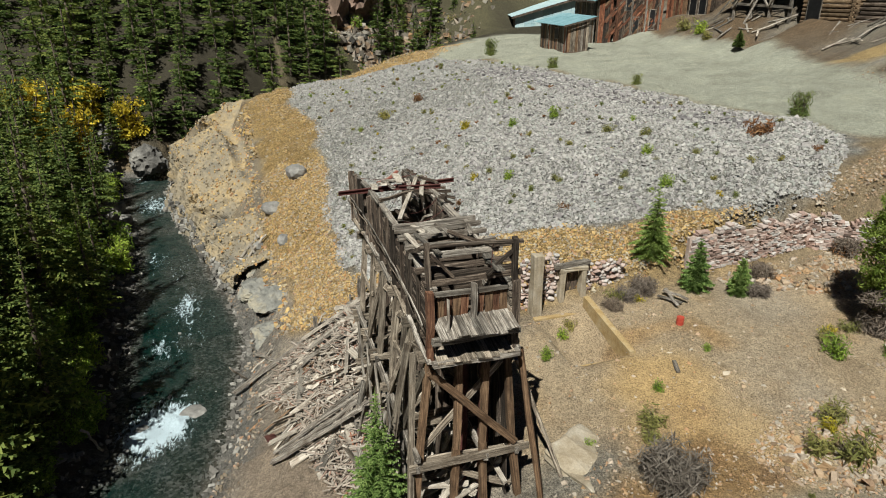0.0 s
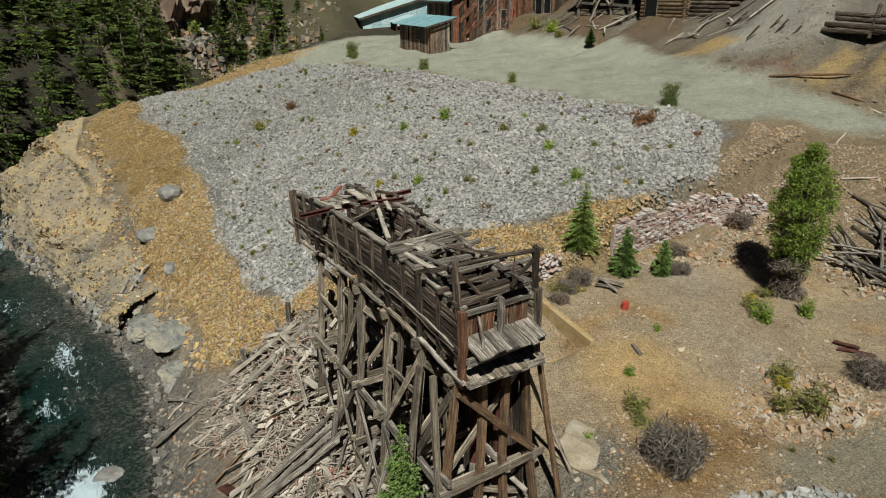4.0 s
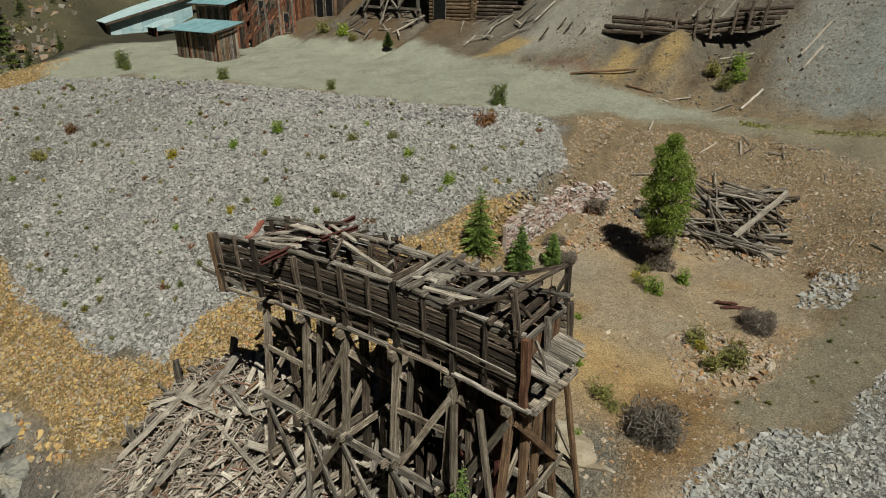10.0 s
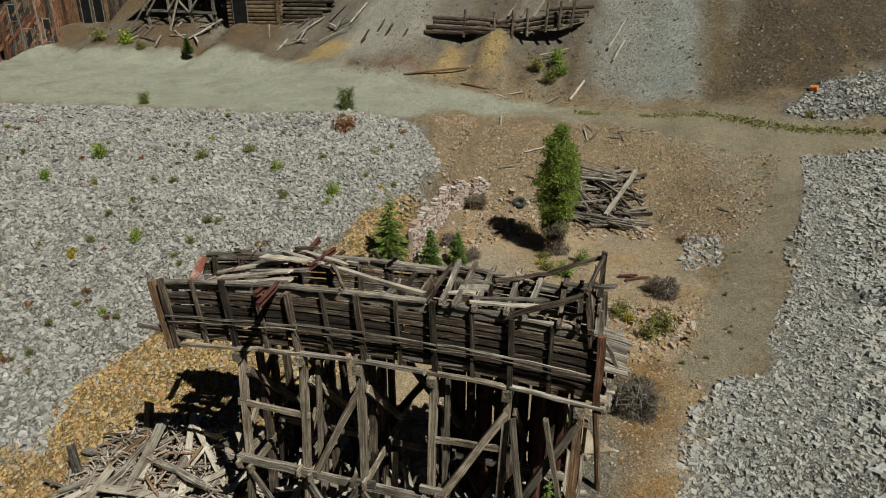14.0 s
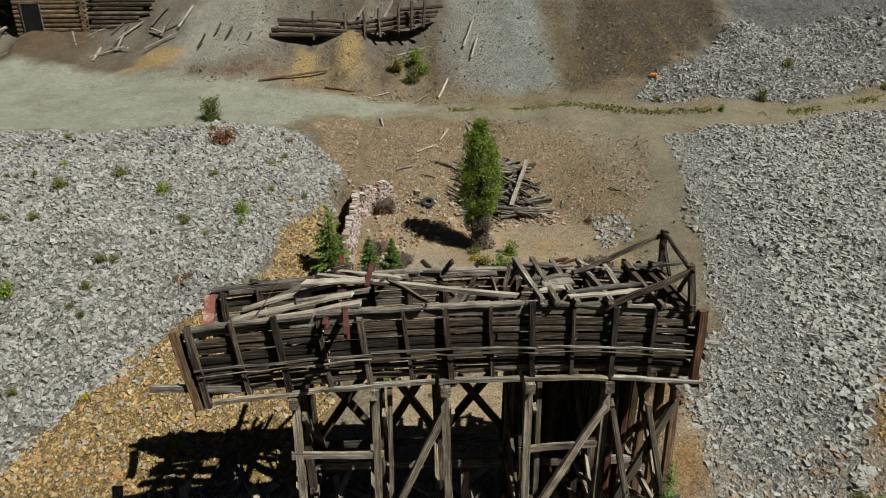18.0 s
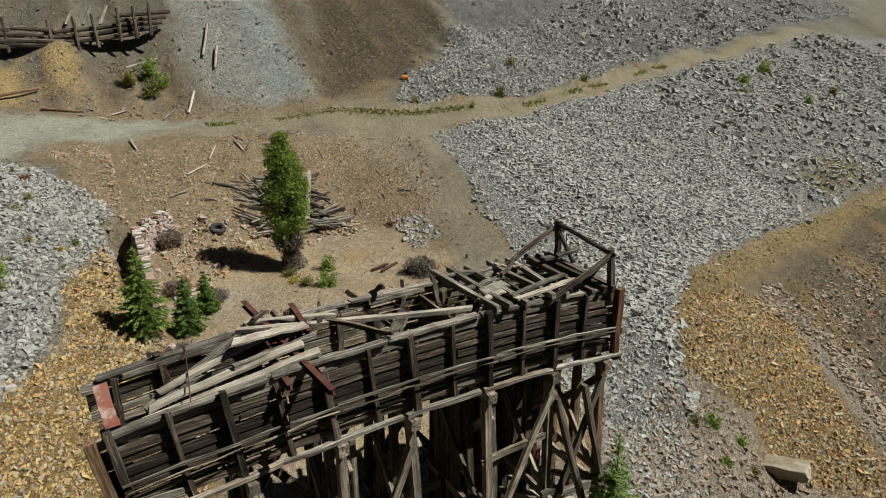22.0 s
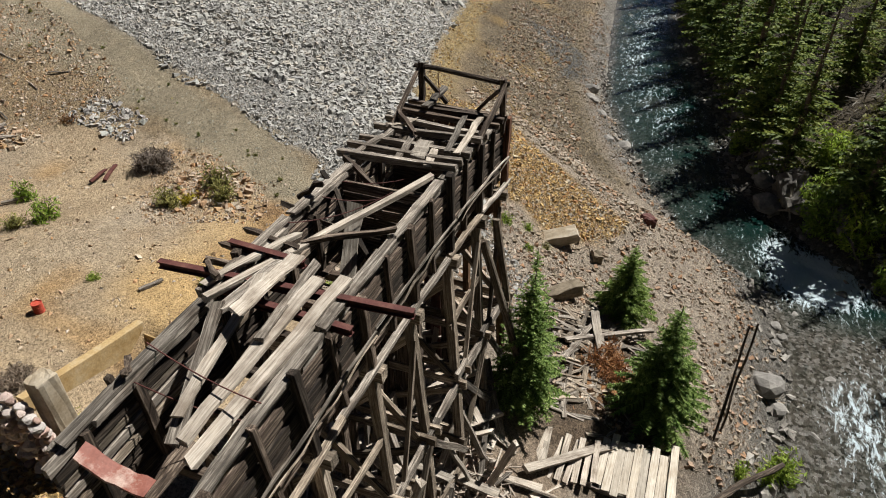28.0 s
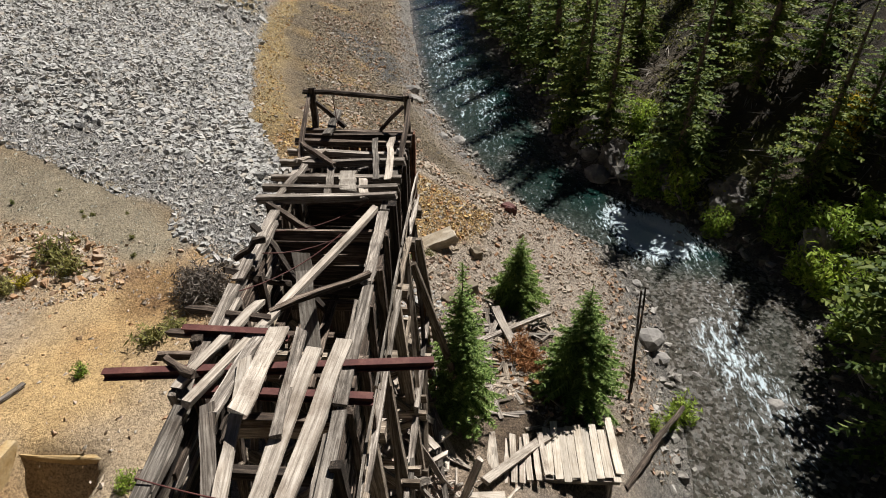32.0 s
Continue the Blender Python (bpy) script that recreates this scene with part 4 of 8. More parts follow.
    for k in range(3):
        beam("back_board", (5.95, -1.5, 7.25 + 0.2 * k), (5.95, 0.6, 7.25 + 0.2 * k), 0.06, 0.19, WOOD_DARK, ore_bin, segs=2)
    beam("corner_post", (-6.4, BIN_S - 0.1, 6.7), (-6.72, BIN_S - 0.12, 8.95), 0.2, 0.24, WOOD_BROWN, ore_bin, segs=4)


PAINTED_IRON = mottled("worn_red_iron", (0.14, 0.045, 0.032), (0.2, 0.07, 0.05), (0.42, 0.33, 0.28), 2.2, 0.6, 0, 0.01, 0.2)
RUSTY_WOOD = wood_material("red_brown_timber", (0.018, 0.01, 0.007), (0.085, 0.038, 0.022), (0.2, 0.11, 0.068), spread=0.4)
build_bin()

trestle = empty("trestle", (0, -0.5, 0), "tall weathered timber trestle with braced bents carrying the ore bin", "trestle")
BENTS = (-4.0, -1.95, -0.15, 2.05, 4.15, 6.05)


def build_trestle():
    for n, x in enumerate(BENTS):
        top = BIN_LOW + bow(x) - 0.14
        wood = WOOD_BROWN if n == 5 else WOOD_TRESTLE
        beam("bent_cap", (x, -2.0, top - 0.16), (x, 1.1, top - 0.16), 0.24, 0.28, WOOD_TRESTLE, trestle)
        for y, mid, foot in ((-1.68, -1.95, -2.3), (-0.75, -0.8, -0.9), (0.1, 0.1, 0.15), (0.78, 1.05, 1.4)):
            jx = x + rng.normal(0, 0.07)
            zg = 3.25 + rng.normal(0, 0.1)
            # shade inside the trestle is put into the colour of its inner posts
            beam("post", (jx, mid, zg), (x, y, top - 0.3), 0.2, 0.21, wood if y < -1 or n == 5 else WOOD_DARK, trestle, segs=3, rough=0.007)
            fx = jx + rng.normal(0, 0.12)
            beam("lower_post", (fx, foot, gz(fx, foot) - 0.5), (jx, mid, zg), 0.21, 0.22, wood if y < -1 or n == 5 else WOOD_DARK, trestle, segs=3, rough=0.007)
            if y < -1 and n in (1, 3):
                beam("post", (jx + 0.34, mid + 0.2, zg - 0.3), (x + 0.36, y + 0.25, top - 0.3), 0.13, 0.16, wood, trestle, segs=3, rough=0.007)
            if y < -1:
                beam("splice_block", (jx - 0.3, mid - 0.18, zg), (jx + 0.42, mid - 0.18, zg + rng.normal(0, .03)), 0.12, 0.22, WOOD_GREY, trestle, segs=2)
        for z in ((2.8,) if n == 5 else (3.1, 0.7)):
            for off in (-0.19, 0.19):
                beam("girt", (x + off, -2.35, z + rng.normal(0, .08)), (x + off, 1.6, z + rng.normal(0, .08)), 0.1, 0.26, WOOD_TRESTLE, trestle)
        beam("brace", (x + 0.2, -1.7, 6.3), (x + 0.2, 1.15, 3.2), 0.1, 0.22, wood, trestle)
        beam("brace", (x - 0.2, 0.8, 6.2), (x - 0.2, -1.9, 3.3), 0.1, 0.2, WOOD_TRESTLE, trestle)
        beam("brace", (x - 0.24, -2.1, 2.9), (x - 0.24, 1.2, max(gz(x, 1.2), 0) + 0.3), 0.1, 0.2, WOOD_TRESTLE, trestle)
    for n, (a, b) in enumerate(zip(BENTS, BENTS[1:])):
        for y in (-2.08, 0.1, 1.15):
            z = 3.25 - 0.06 * n + rng.normal(0, .06)
            beam("long_girt", (a - 0.25, y, z), (b + 0.25, y + rng.normal(0, .05), z - 0.1), 0.14, 0.27, WOOD_GREY, trestle)
        beam("long_girt", (a - 0.2, -1.85, 5.2 - (n % 2) * 0.15), (b + 0.15, -1.85, 5.1), 0.08, 0.2, WOOD_TRESTLE, trestle) if n in (0, 3) else None
        y = 0.95
        beam("long_brace", (a, y, 6.5), (b, y + 0.1, 3.4), 0.1, 0.24, WOOD_TRESTLE, trestle)
        beam("long_brace", (a, y + 0.12, 3.4), (b, y + 0.02, 6.5), 0.1, 0.24, WOOD_DARK, trestle)
        if n in (1, 3, 4):
            beam("long_brace", (a + 0.3, -2.1, 3.2), (b, -1.8, 6.3), 0.1, 0.22, WOOD_TRESTLE, trestle)
        beam("long_brace", (a, -2.3, 0.2), (b, -2.15, 3.0) if n % 2 else (b, -2.35, -0.4), 0.12, 0.22, WOOD_TRESTLE, trestle)
        beam("long_brace", (a, -2.15, 3.0), (b, -2.35, 0.1), 0.1, 0.18, WOOD_GREY, trestle)
    # rough board cladding, assumed, closes the eastern bay so it stays dark
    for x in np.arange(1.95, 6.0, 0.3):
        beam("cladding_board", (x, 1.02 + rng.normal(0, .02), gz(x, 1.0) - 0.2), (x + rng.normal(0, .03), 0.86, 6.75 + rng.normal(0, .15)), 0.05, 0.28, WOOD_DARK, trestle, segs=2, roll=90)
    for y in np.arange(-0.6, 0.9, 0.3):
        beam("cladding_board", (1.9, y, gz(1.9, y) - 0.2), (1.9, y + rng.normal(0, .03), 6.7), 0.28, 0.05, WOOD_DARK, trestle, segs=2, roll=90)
    for x, y in ((4.9, -0.2), (5.5, 0.3), (3.2, 0.2)):
        beam("steel_column", (x, y, gz(x, y) - 0.3), (x, y, 6.6), 0.34, 0.34, RUST, trestle, segs=4, round_=True, rough=0.004)
    # outriggers under the caps and the props by the loading end
    beam("prop", (6.9, 1.9, gz(6.9, 1.9) - 0.3), (6.3, 1.1, 6.7), 0.2, 0.2, WOOD_BROWN, trestle, round_=True, segs=5)
    beam("prop", (6.5, 2.9, gz(6.5, 2.9) - 0.3), (5.2, 1.5, 5.6), 0.15, 0.15, WOOD_TRESTLE, trestle, round_=True, segs=5)
    beam("prop", (5.7, -3.6, gz(5.7, -3.6) - 0.2), (4.3, -1.9, 6.2), 0.14, 0.2, WOOD_TRESTLE, trestle, segs=5)
    beam("prop", (6.9, -2.6, gz(6.9, -2.6) - 0.2), (5.2, -1.95, 6.4), 0.12, 0.2, WOOD_TRESTLE, trestle, segs=5)


build_trestle()


def loose(name, a, b, w, h, mat, label, category="timber", group="", **kw):
    """A loose timber as a thing of its own, from a to b."""
    ob = beam(name, a, b, w, h, mat, None, **kw)
    return tagged(ob, label, category, group)


def build_loose_on_bin():
    pale = "bleached split plank fallen across the ore bin"
    g = "loose planks on the ore bin"
    for a, b, w, h, mat in (
        ((-3.5, 0.5, 9.34), (1.7, -1.45, 9.42), 0.15, 0.1, WOOD_PALE), ((-5.8, -0.9, 8.5), (-2.2, -1.5, 9.42), 0.25, 0.09, WOOD_PALE),
        ((-5.6, -0.62, 8.62), (-2.4, -1.1, 9.5), 0.24, 0.07, WOOD_PALE), ((-5.65, -0.5, 8.55), (-3.5, 0.2, 9.36), 0.2, 0.08, WOOD_GREY),
        ((-5.4, -0.38, 8.8), (-2.7, -0.12, 9.44), 0.18, 0.07, WOOD_PALE), ((-3.75, -0.36, 9.5), (-2.15, -0.5, 9.58), 0.3, 0.05, WOOD_PALE),
        ((-3.9, -0.86, 9.2), (-2.0, -0.8, 9.44), 0.16, 0.07, WOOD_GREY), ((-3.6, 0.12, 9.3), (-1.9, -0.2, 9.42), 0.18, 0.07, WOOD_GREY),
        ((-3.2, 0.75, 9.36), (-1.2, 0.1, 9.36), 0.16, 0.07, WOOD_PALE), ((0.55, -0.15, 9.1), (-0.75, -0.5, 7.6), 0.32, 0.08, WOOD_PALE),
        ((5.0, -1.0, 9.44), (3.0, -1.3, 9.4), 0.14, 0.06, WOOD_GREY), ((5.0, -1.42, 9.44), (3.0, -1.55, 9.42), 0.16, 0.06, WOOD_PALE), ((6.7, 0.2, 9.5), (5.3, 0.25, 9.4), 0.2, 0.07, WOOD_GREY),
        ((3.6, 0.45, 9.4), (2.0, 0.75, 9.38), 0.14, 0.06, WOOD_GREY), ((3.6, -0.2, 9.42), (2.3, -0.35, 9.4), 0.16, 0.06, WOOD_GREY),
        ((3.3, -0.6, 9.42), (2.5, -0.75, 9.42), 0.36, 0.05, WOOD_PALE), ((3.0, -1.0, 9.42), (2.2, -1.15, 9.42), 0.18, 0.05, WOOD_PALE), ((4.4, 0.1, 9.4), (3.9, 0.7, 9.38), 0.14, 0.06, WOOD_PALE)):
        loose("loose_plank", a, b, w, h, mat, pale if mat == WOOD_PALE else "grey split plank fallen across the ore bin", group=g, segs=6, rough=0.014, ends=0.06)
    for a, b in (((-1.15, 1.4, 9.1), (-1.75, -0.25, 9.4)), ((-1.85, 1.45, 9.2), (-1.95, 0.35, 9.2)), ((-2.4, 1.4, 9.2), (-2.3, 0.4, 9.2)), ((-0.6, 0.9, 9.5), (0.7, 0.2, 8.2)), ((-0.5, -1.7, 9.45), (-1.5, -0.2, 9.4)), ((1.0, 0.9, 9.4), (0.2, -0.6, 8.0)), ((-2.6, 1.2, 9.3), (-3.1, 0.5, 9.5)), ((1.9, 0.8, 9.4), (1.5, -0.5, 8.7)), ((4.9, 0.9, 9.4), (3.4, -0.3, 9.5)), ((-4.9, 0.9, 9.05), (-5.3, 0.5, 9.2)), ((0.1, 0.95, 9.25), (0.25, 0.4, 9.65))):
        loose("loose_stick", a, b, 0.1, 0.1, WOOD_DARK, "dark broken stick lying over the ore bin wall", group="sticks on the ore bin", segs=4, rough=0.02, ends=0.08)
    lab = "rusty red steel beam lying across the ore bin"
    for a, b in (((-2.95, 1.95, 9.3), (-2.45, -2.9, 9.25)), ((-3.05, 0.9, 9.12), (-3.05, -2.05, 9.08)), ((-2.0, 1.1, 9.36), (-2.1, -0.6, 9.4))):
        steel_beam(a, b, lab)
    loose("iron_sheet", (-6.4, 0.36, 8.92), (-6.3, -0.6, 8.42), 0.27, 0.05, PAINTED_IRON, "bent red-brown iron sheet with worn white paint across the bin's end", "iron sheet", segs=8, rough=0.006, ends=0.02, sag=0.1)


def steel_beam(a, b, lab, w=0.13, h=0.15):
    """An I-section."""
    a, b = Vector(a), Vector(b)
    n = (b - a).length
    t = 0.016
    sec = [(-w / 2, -h / 2), (w / 2, -h / 2), (w / 2, -h / 2 + t), (t / 2, -h / 2 + t), (t / 2, h / 2 - t), (w / 2, h / 2 - t), (w / 2, h / 2), (-w / 2, h / 2), (-w / 2, h / 2 - t), (-t / 2, h / 2 - t), (-t / 2, -h / 2 + t), (-w / 2, -h / 2 + t)]
    k = len(sec)
    verts = [(0, y, z) for y, z in sec] + [(n, y, z) for y, z in sec]
    faces = [(i, (i + 1) % k, (i + 1) % k + k, i + k) for i in range(k)] + [(0, 11, 10, 3, 2, 1), (10, 9, 4, 3), (9, 8, 7, 6, 5, 4), (12, 13, 14, 15, 22, 23), (15, 16, 21, 22), (16, 17, 18, 19, 20, 21)]
    ob = put("steel_beam", mesh_of("steel_beam", verts, faces, RUST), None, along(a, b))
    return tagged(ob, lab, "beam", "steel beams on the ore bin")


def wire(name, points, radius, mat, label, category="cable", group=""):
    """A slack round wire through the points, as a mesh tube."""
    verts, faces, n = [], [], 5
    pts = [Vector(p) for p in points]
    for i, p in enumerate(pts):
        d = (pts[min(i + 1, len(pts) - 1)] - pts[max(i - 1, 0)]).normalized()
        u = d.cross(Vector((0.3, 0.1, 1))).normalized()
        v = d.cross(u)
        for k in range(n):
            q = p + radius * (math.cos(math.tau * k / n) * u + math.sin(math.tau * k / n) * v)
            verts.append(tuple(q))
    for i in range(len(pts) - 1):
        for k in range(n):
            faces.append((i * n + k, i * n + (k + 1) % n, i * n + n + (k + 1) % n, i * n + n + k))
    return tagged(put(name, mesh_of(name, verts, faces, mat, True)), label, category, group)


def slack(a, b, drop, n=9):
    a, b = Vector(a), Vector(b)
    return [a.lerp(b, k / (n - 1)) - Vector((0, 0, drop * 4 * (k / (n - 1)) * (1 - k / (n - 1)))) for k in range(n)]


build_loose_on_bin()
for _a, _b, _d in (((-4.6, 0.75, 9.2), (-4.9, -1.6, 9.1), 0.12), ((0.2, 0.8, 9.35), (1.6, -1.5, 9.4), 0.35), ((-1.0, 0.75, 9.3), (0.9, -0.9, 9.35), 0.2), ((-5.2, 0.5, 9.0), (-4.3, -0.6, 7.6), 0.1), ((6.1, 0.2, 10.1), (6.1, 0.15, 9.3), 0.0), ((1.0, 0.9, 9.3), (2.4, -1.4, 9.35), 0.3)):
    wire("iron_wire", slack(_a, _b, _d), 0.012, RUST, "thin rusty wire slung across the ore bin", group="wires on the ore bin")

# ---- trees ----
def spruce_meshes(height, radius, mat, seed, levels=26, arms=9, fill=1.0, spray=1.0):
    """Trunk and crown of a spruce: whorls of drooping boughs set with flat sprays."""
    r = np.random.default_rng(seed)
    verts, faces = [], []
    for k in range(levels):
        t = (k + r.uniform(-0.3, 0.3)) / levels
        z0 = height * (0.05 + 0.93 * t)
        reach = radius * (1 - t) ** 0.85 * (1 if t > 0.08 else 0.75) + 0.05
        for a in range(max(4, int(arms * (1 - 0.45 * t)))):
            ang = math.tau * (a + r.uniform(-0.4, 0.4)) / arms + k * 2.4
            zb = z0 + height / levels * r.uniform(-1.1, 1.1)
            ln = reach * r.uniform(0.55, 1.18)
            c, s = math.cos(ang), math.sin(ang)
            droop = 0.28 * ln * (1 - t)
            steps = max(3, int(ln / (0.13 * height / 6) * fill))
            for q in range(steps):
                f = (q + r.uniform(0.3, 0.9)) / steps
                d = ln * f
                z = zb - droop * f * f + 0.14 * ln * f + r.normal(0, 0.03)
                size = ((0.12 + 0.25 * (1 - f)) * ln + 0.06) * spray
                for sgn in (-1, 1, 0):
                    w = size * r.uniform(0.5, 1.1) * sgn
                    o = 0.12 * size + 0.025 * spray * height / 6
                    x1, y1 = d * c, d * s
                    i = len(verts)
                    if sgn:
                        x2, y2 = (d + 0.55 * abs(w)) * c - w * s, (d + 0.55 * abs(w)) * s + w * c
                        tip = z - abs(w) * r.uniform(0.0, 0.4)
                        verts += [(x1 - o * c, y1 - o * s, z), (x2 - o * c * .2, y2 - o * s * .2, tip - 0.05 * size), (x2 + o * c * .5, y2 + o * s * .5, tip), (x1 + o * c * 1.5, y1 + o * s * 1.5, z + 0.08 * size)]
                    else:
                        h = size * r.uniform(0.25, 0.5)
                        verts += [(x1 - o * c * 1.5, y1 - o * s * 1.5, z - h), (x1 + size * c * 0.8, y1 + size * s * 0.8, z - h * 0.7), (x1 + size * c, y1 + size * s, z + h * 0.35), (x1 - o * c, y1 - o * s, z + h * 0.4)]
                    faces.append((i, i + 1, i + 2, i + 3))
    i = len(verts)
    for a in range(5):
        verts.append((0.03 * height / 6 * math.cos(a * 1.256), 0.03 * height / 6 * math.sin(a * 1.256), height * 0.93))
    verts.append((0, 0, height * 1.02))
    faces += [(i + a, i + (a + 1) % 5, i + 5) for a in range(5)]
    crown = mesh_of("crown", verts, faces, mat)
    tv, tf = [], []
    for k in range(7):
        z = height * 0.95 * k / 6 - 0.15
        rad = 0.022 * height * (1 - k / 6.3)
        for a in range(7):
            tv.append((rad * math.cos(math.tau * a / 7), rad * math.sin(math.tau * a / 7), z))
    for k in range(6):
        for a in range(7):
            tf.append((k * 7 + a, k * 7 + (a + 1) % 7, k * 7 + 7 + (a + 1) % 7, k * 7 + 7 + a))
    return mesh_of("trunk", tv, tf, BARK, True), crown


def spruce(place, height, radius, seed, label, mat=None, group="", **kw):
    t, c = spruce_meshes(height, radius, mat or NEEDLES, seed, **kw)
    ob = empty("spruce_tree", place, label, "tree", group)
    put("trunk", t, ob)
    put("crown", c, ob)
    return ob


def build_spruces():
    spruce((-4.62, 13.3, gz(-4.62, 13.3) - 0.1), 3.9, 1.15, 1, "young green spruce beside a brick wall", NEEDLES_PALE, levels=26, arms=11, fill=1.5, spray=0.6)
    spruce((-2.85, 14.85, gz(-2.85, 14.85) - 0.1), 2.8, 0.75, 2, "small green spruce beside a brick wall", NEEDLES_PALE)
    spruce((-1.7, 16.5, gz(-1.7, 16.5) - 0.1), 2.0, 0.6, 3, "little green spruce on the bench", NEEDLES_PALE)
    spruce((5.5, -3.2, gz(5.5, -3.2) - 0.2), 5.68 - gz(5.5, -3.2), 1.5, 4, "tall green spruce beside the trestle", NEEDLES_PALE, levels=46, arms=12, fill=2.4, spray=0.5)
    spruce((13.6, -5.6, gz(13.6, -5.6) - 0.2), 1.3 - gz(13.6, -5.6), 1.5, 5, "bushy green spruce on the river bank", NEEDLES_PALE, levels=36, arms=12, fill=2.2, spray=0.5)
    spruce((8.0, -7.6, gz(8.0, -7.6) - 0.2), 3.0 - gz(8, -7.6), 1.9, 6, "broad green spruce above the river", NEEDLES_PALE, levels=40, arms=12, fill=2.4, spray=0.5)
    kinds = [(11, 2.3, 21), (14, 2.6, 22), (8.5, 2.0, 23), (12.5, 2.3, 24)]
    made = [spruce((-100, -60, gz(-100, -60)), h, rad, s, "tall dark spruce in the forest", NEEDLES, "forest spruces", **(dict(levels=32, arms=9, fill=1.0, spray=0.66) if k < 2 else dict(levels=20, arms=8, fill=0.42))) for k, (h, rad, s) in enumerate(kinds)]
    r = np.random.default_rng(5)
    spots = []

    def grow(x, y, k=None, s=None):
        near = -30 < x < 60
        k = r.integers(0 if near else 2, 3 if near else 4) if k is None else k
        s = s or r.uniform(0.75, 1.2)
        spots.append((x, y))
        m = pose(x, y, gz(x, y) - 0.3, r.normal(0, 1.5), r.normal(0, 1.5), r.uniform(0, 360)) @ Matrix.Diagonal((s, s, s, 1))
        t = copy_thing(made[k], m)
        t.scale = (s, s, s)

    far = []

    def clear(x, y, gap):
        return all((x - a) ** 2 + (y - b) ** 2 > gap * gap for a, b in spots)

    # the shaded south bank, tree by tree
    for _ in range(9000):
        if len(spots) > 120:
            break
        x = r.uniform(-66, 100) if r.random() < 0.85 else r.uniform(0, 40)
        d = 1.6 + 15 * r.random() ** 1.3
        y = float(np.interp(x, BANK_X, BANK_S)) - d
        if clear(x, y, 2.6 if x < 10 else 6.4) and not (-10 < x < 16 and r.random() < 0.35):
            tall = r.uniform(0.55, 0.85) if d < 4 else r.uniform(0.8, 1.2)
            grow(x, y, None, tall * (0.85 if -12 < x < 8 else 1.0))
    for x, y, s in ((8.5, -21.4, 1.25), (13.5, -22.8, 1.4), (17, -26, 1.3), (26.5, -24, 1.0), (4, -21.4, 0.9), (1, -20.4, 0.8)):
        grow(x, y, 1 if x > 6 else None, s)
    for x, y, s in ((-13, -19.6, 1.1), (-9, -19.4, 1.15), (-5, -19.6, 1.3), (-11, -23, 1.2), (-7, -23.5, 1.2), (-2, -22.5, 1.2), (-15, -22.5, 1.2), (-18, -20.5, 1.1), (3, -25, 1.2), (-4, -26.5, 1.3), (-20, -24, 1.3), (-24, -20.5, 1.1), (-27, -23, 1.2), (-14, -26, 1.3)):
        grow(x, y, r.integers(0, 2), s)
    for k in range(15):
        x = 31 + 4.7 * k + r.uniform(-1.5, 1.5)
        grow(x, float(np.interp(x, BANK_X, BANK_S)) - r.uniform(1.3, 2.6), 1, r.uniform(0.95, 1.4))
    for x, y, s in ((28, -27, 1.0), (35, -22.8, 1.1), (16.5, -28, 1.1), (23, -31, 1.2), (31, -31.5, 1.2), (40, -22, 1.1), (20, -36, 1.2)):
        grow(x, y, None, s)
    # the wood at the mouth of the gorge
    for _ in range(9000):
        if len(spots) > 280:
            break
        y = r.uniform(-34, 34)
        edge = float(np.interp(y, [-30, -22, -13, 0, 14, 28], [-70, -74, -79, -86, -95, -111]))
        x = edge - 26 * r.random() ** 1.4
        if clear(x, y, 3.7) and not (9 < y < 21 and x < -97):
            grow(x, y, None, r.uniform(1.0, 1.5))

    def wanted(x, y):
        if x > -66 and y < float(np.interp(x, BANK_X, BANK_S)) - 9 and y > -72 and not (x > 60 and y > float(np.interp(x, BANK_X, BANK_S)) - 10):
            return not (-12 < x < 22 and y > -40)
        if y > 36:
            return x < -123 or (y > 72 and x < -66)
        return x < float(np.interp(y, [-22, -13, 0, 14, 28], [-90, -95, -104, -113, -125])) and y > -62 and not (10 < y < 20)

    for tries in range(9000):
        x, y = r.uniform(-160, 118), r.uniform(-72, 96)
        if len(far) > 400:
            break
        if wanted(x, y) and clear(x, y, 3.1 if x < 10 else 8.0):
            spots.append((x, y))
            far.append((x, y, r.uniform(0.85, 1.4), r.uniform(0, math.tau)))
    for tries in range(9000):
        if len(far) > 760:
            break
        x, y = r.uniform(-165, -86), r.uniform(-66, 96)
        if wanted(x, y) and clear(x, y, 2.4):
            spots.append((x, y))
            far.append((x, y, r.uniform(0.7, 1.3), r.uniform(0, math.tau)))
    _, low = spruce_meshes(11.5, 2.4, NEEDLES, 60, levels=10, arms=6, fill=0.34)
    base = np.array([v.co[:] for v in low.vertices])
    quads = [tuple(p.vertices) for p in low.polygons]
    q4 = np.array([q for q in quads if len(q) == 4])
    vs, fs = [], []
    for k, (x, y, s, a) in enumerate(far):
        c, d = math.cos(a) * s, math.sin(a) * s
        vs.append(np.stack([base[:, 0] * c - base[:, 1] * d + x, base[:, 0] * d + base[:, 1] * c + y, base[:, 2] * s + gz(x, y) - 0.3], -1))
        fs.append(q4 + k * len(base))
    me = mesh_of("far_spruces", np.concatenate(vs).tolist(), np.concatenate(fs).tolist(), NEEDLES)
    tagged(new("far_woods", me), "dense dark spruce forest on the far slopes", "forest", kind="stuff")
    for x, y, s in ((-124, 44, 0.9), (-128, 50, 1.0), (-131, 46, 1.1), (-127, 56, 1.0), (-122, 60, 1.0), (-134, 54, 1.2)):
        grow(x, y, 2, s)
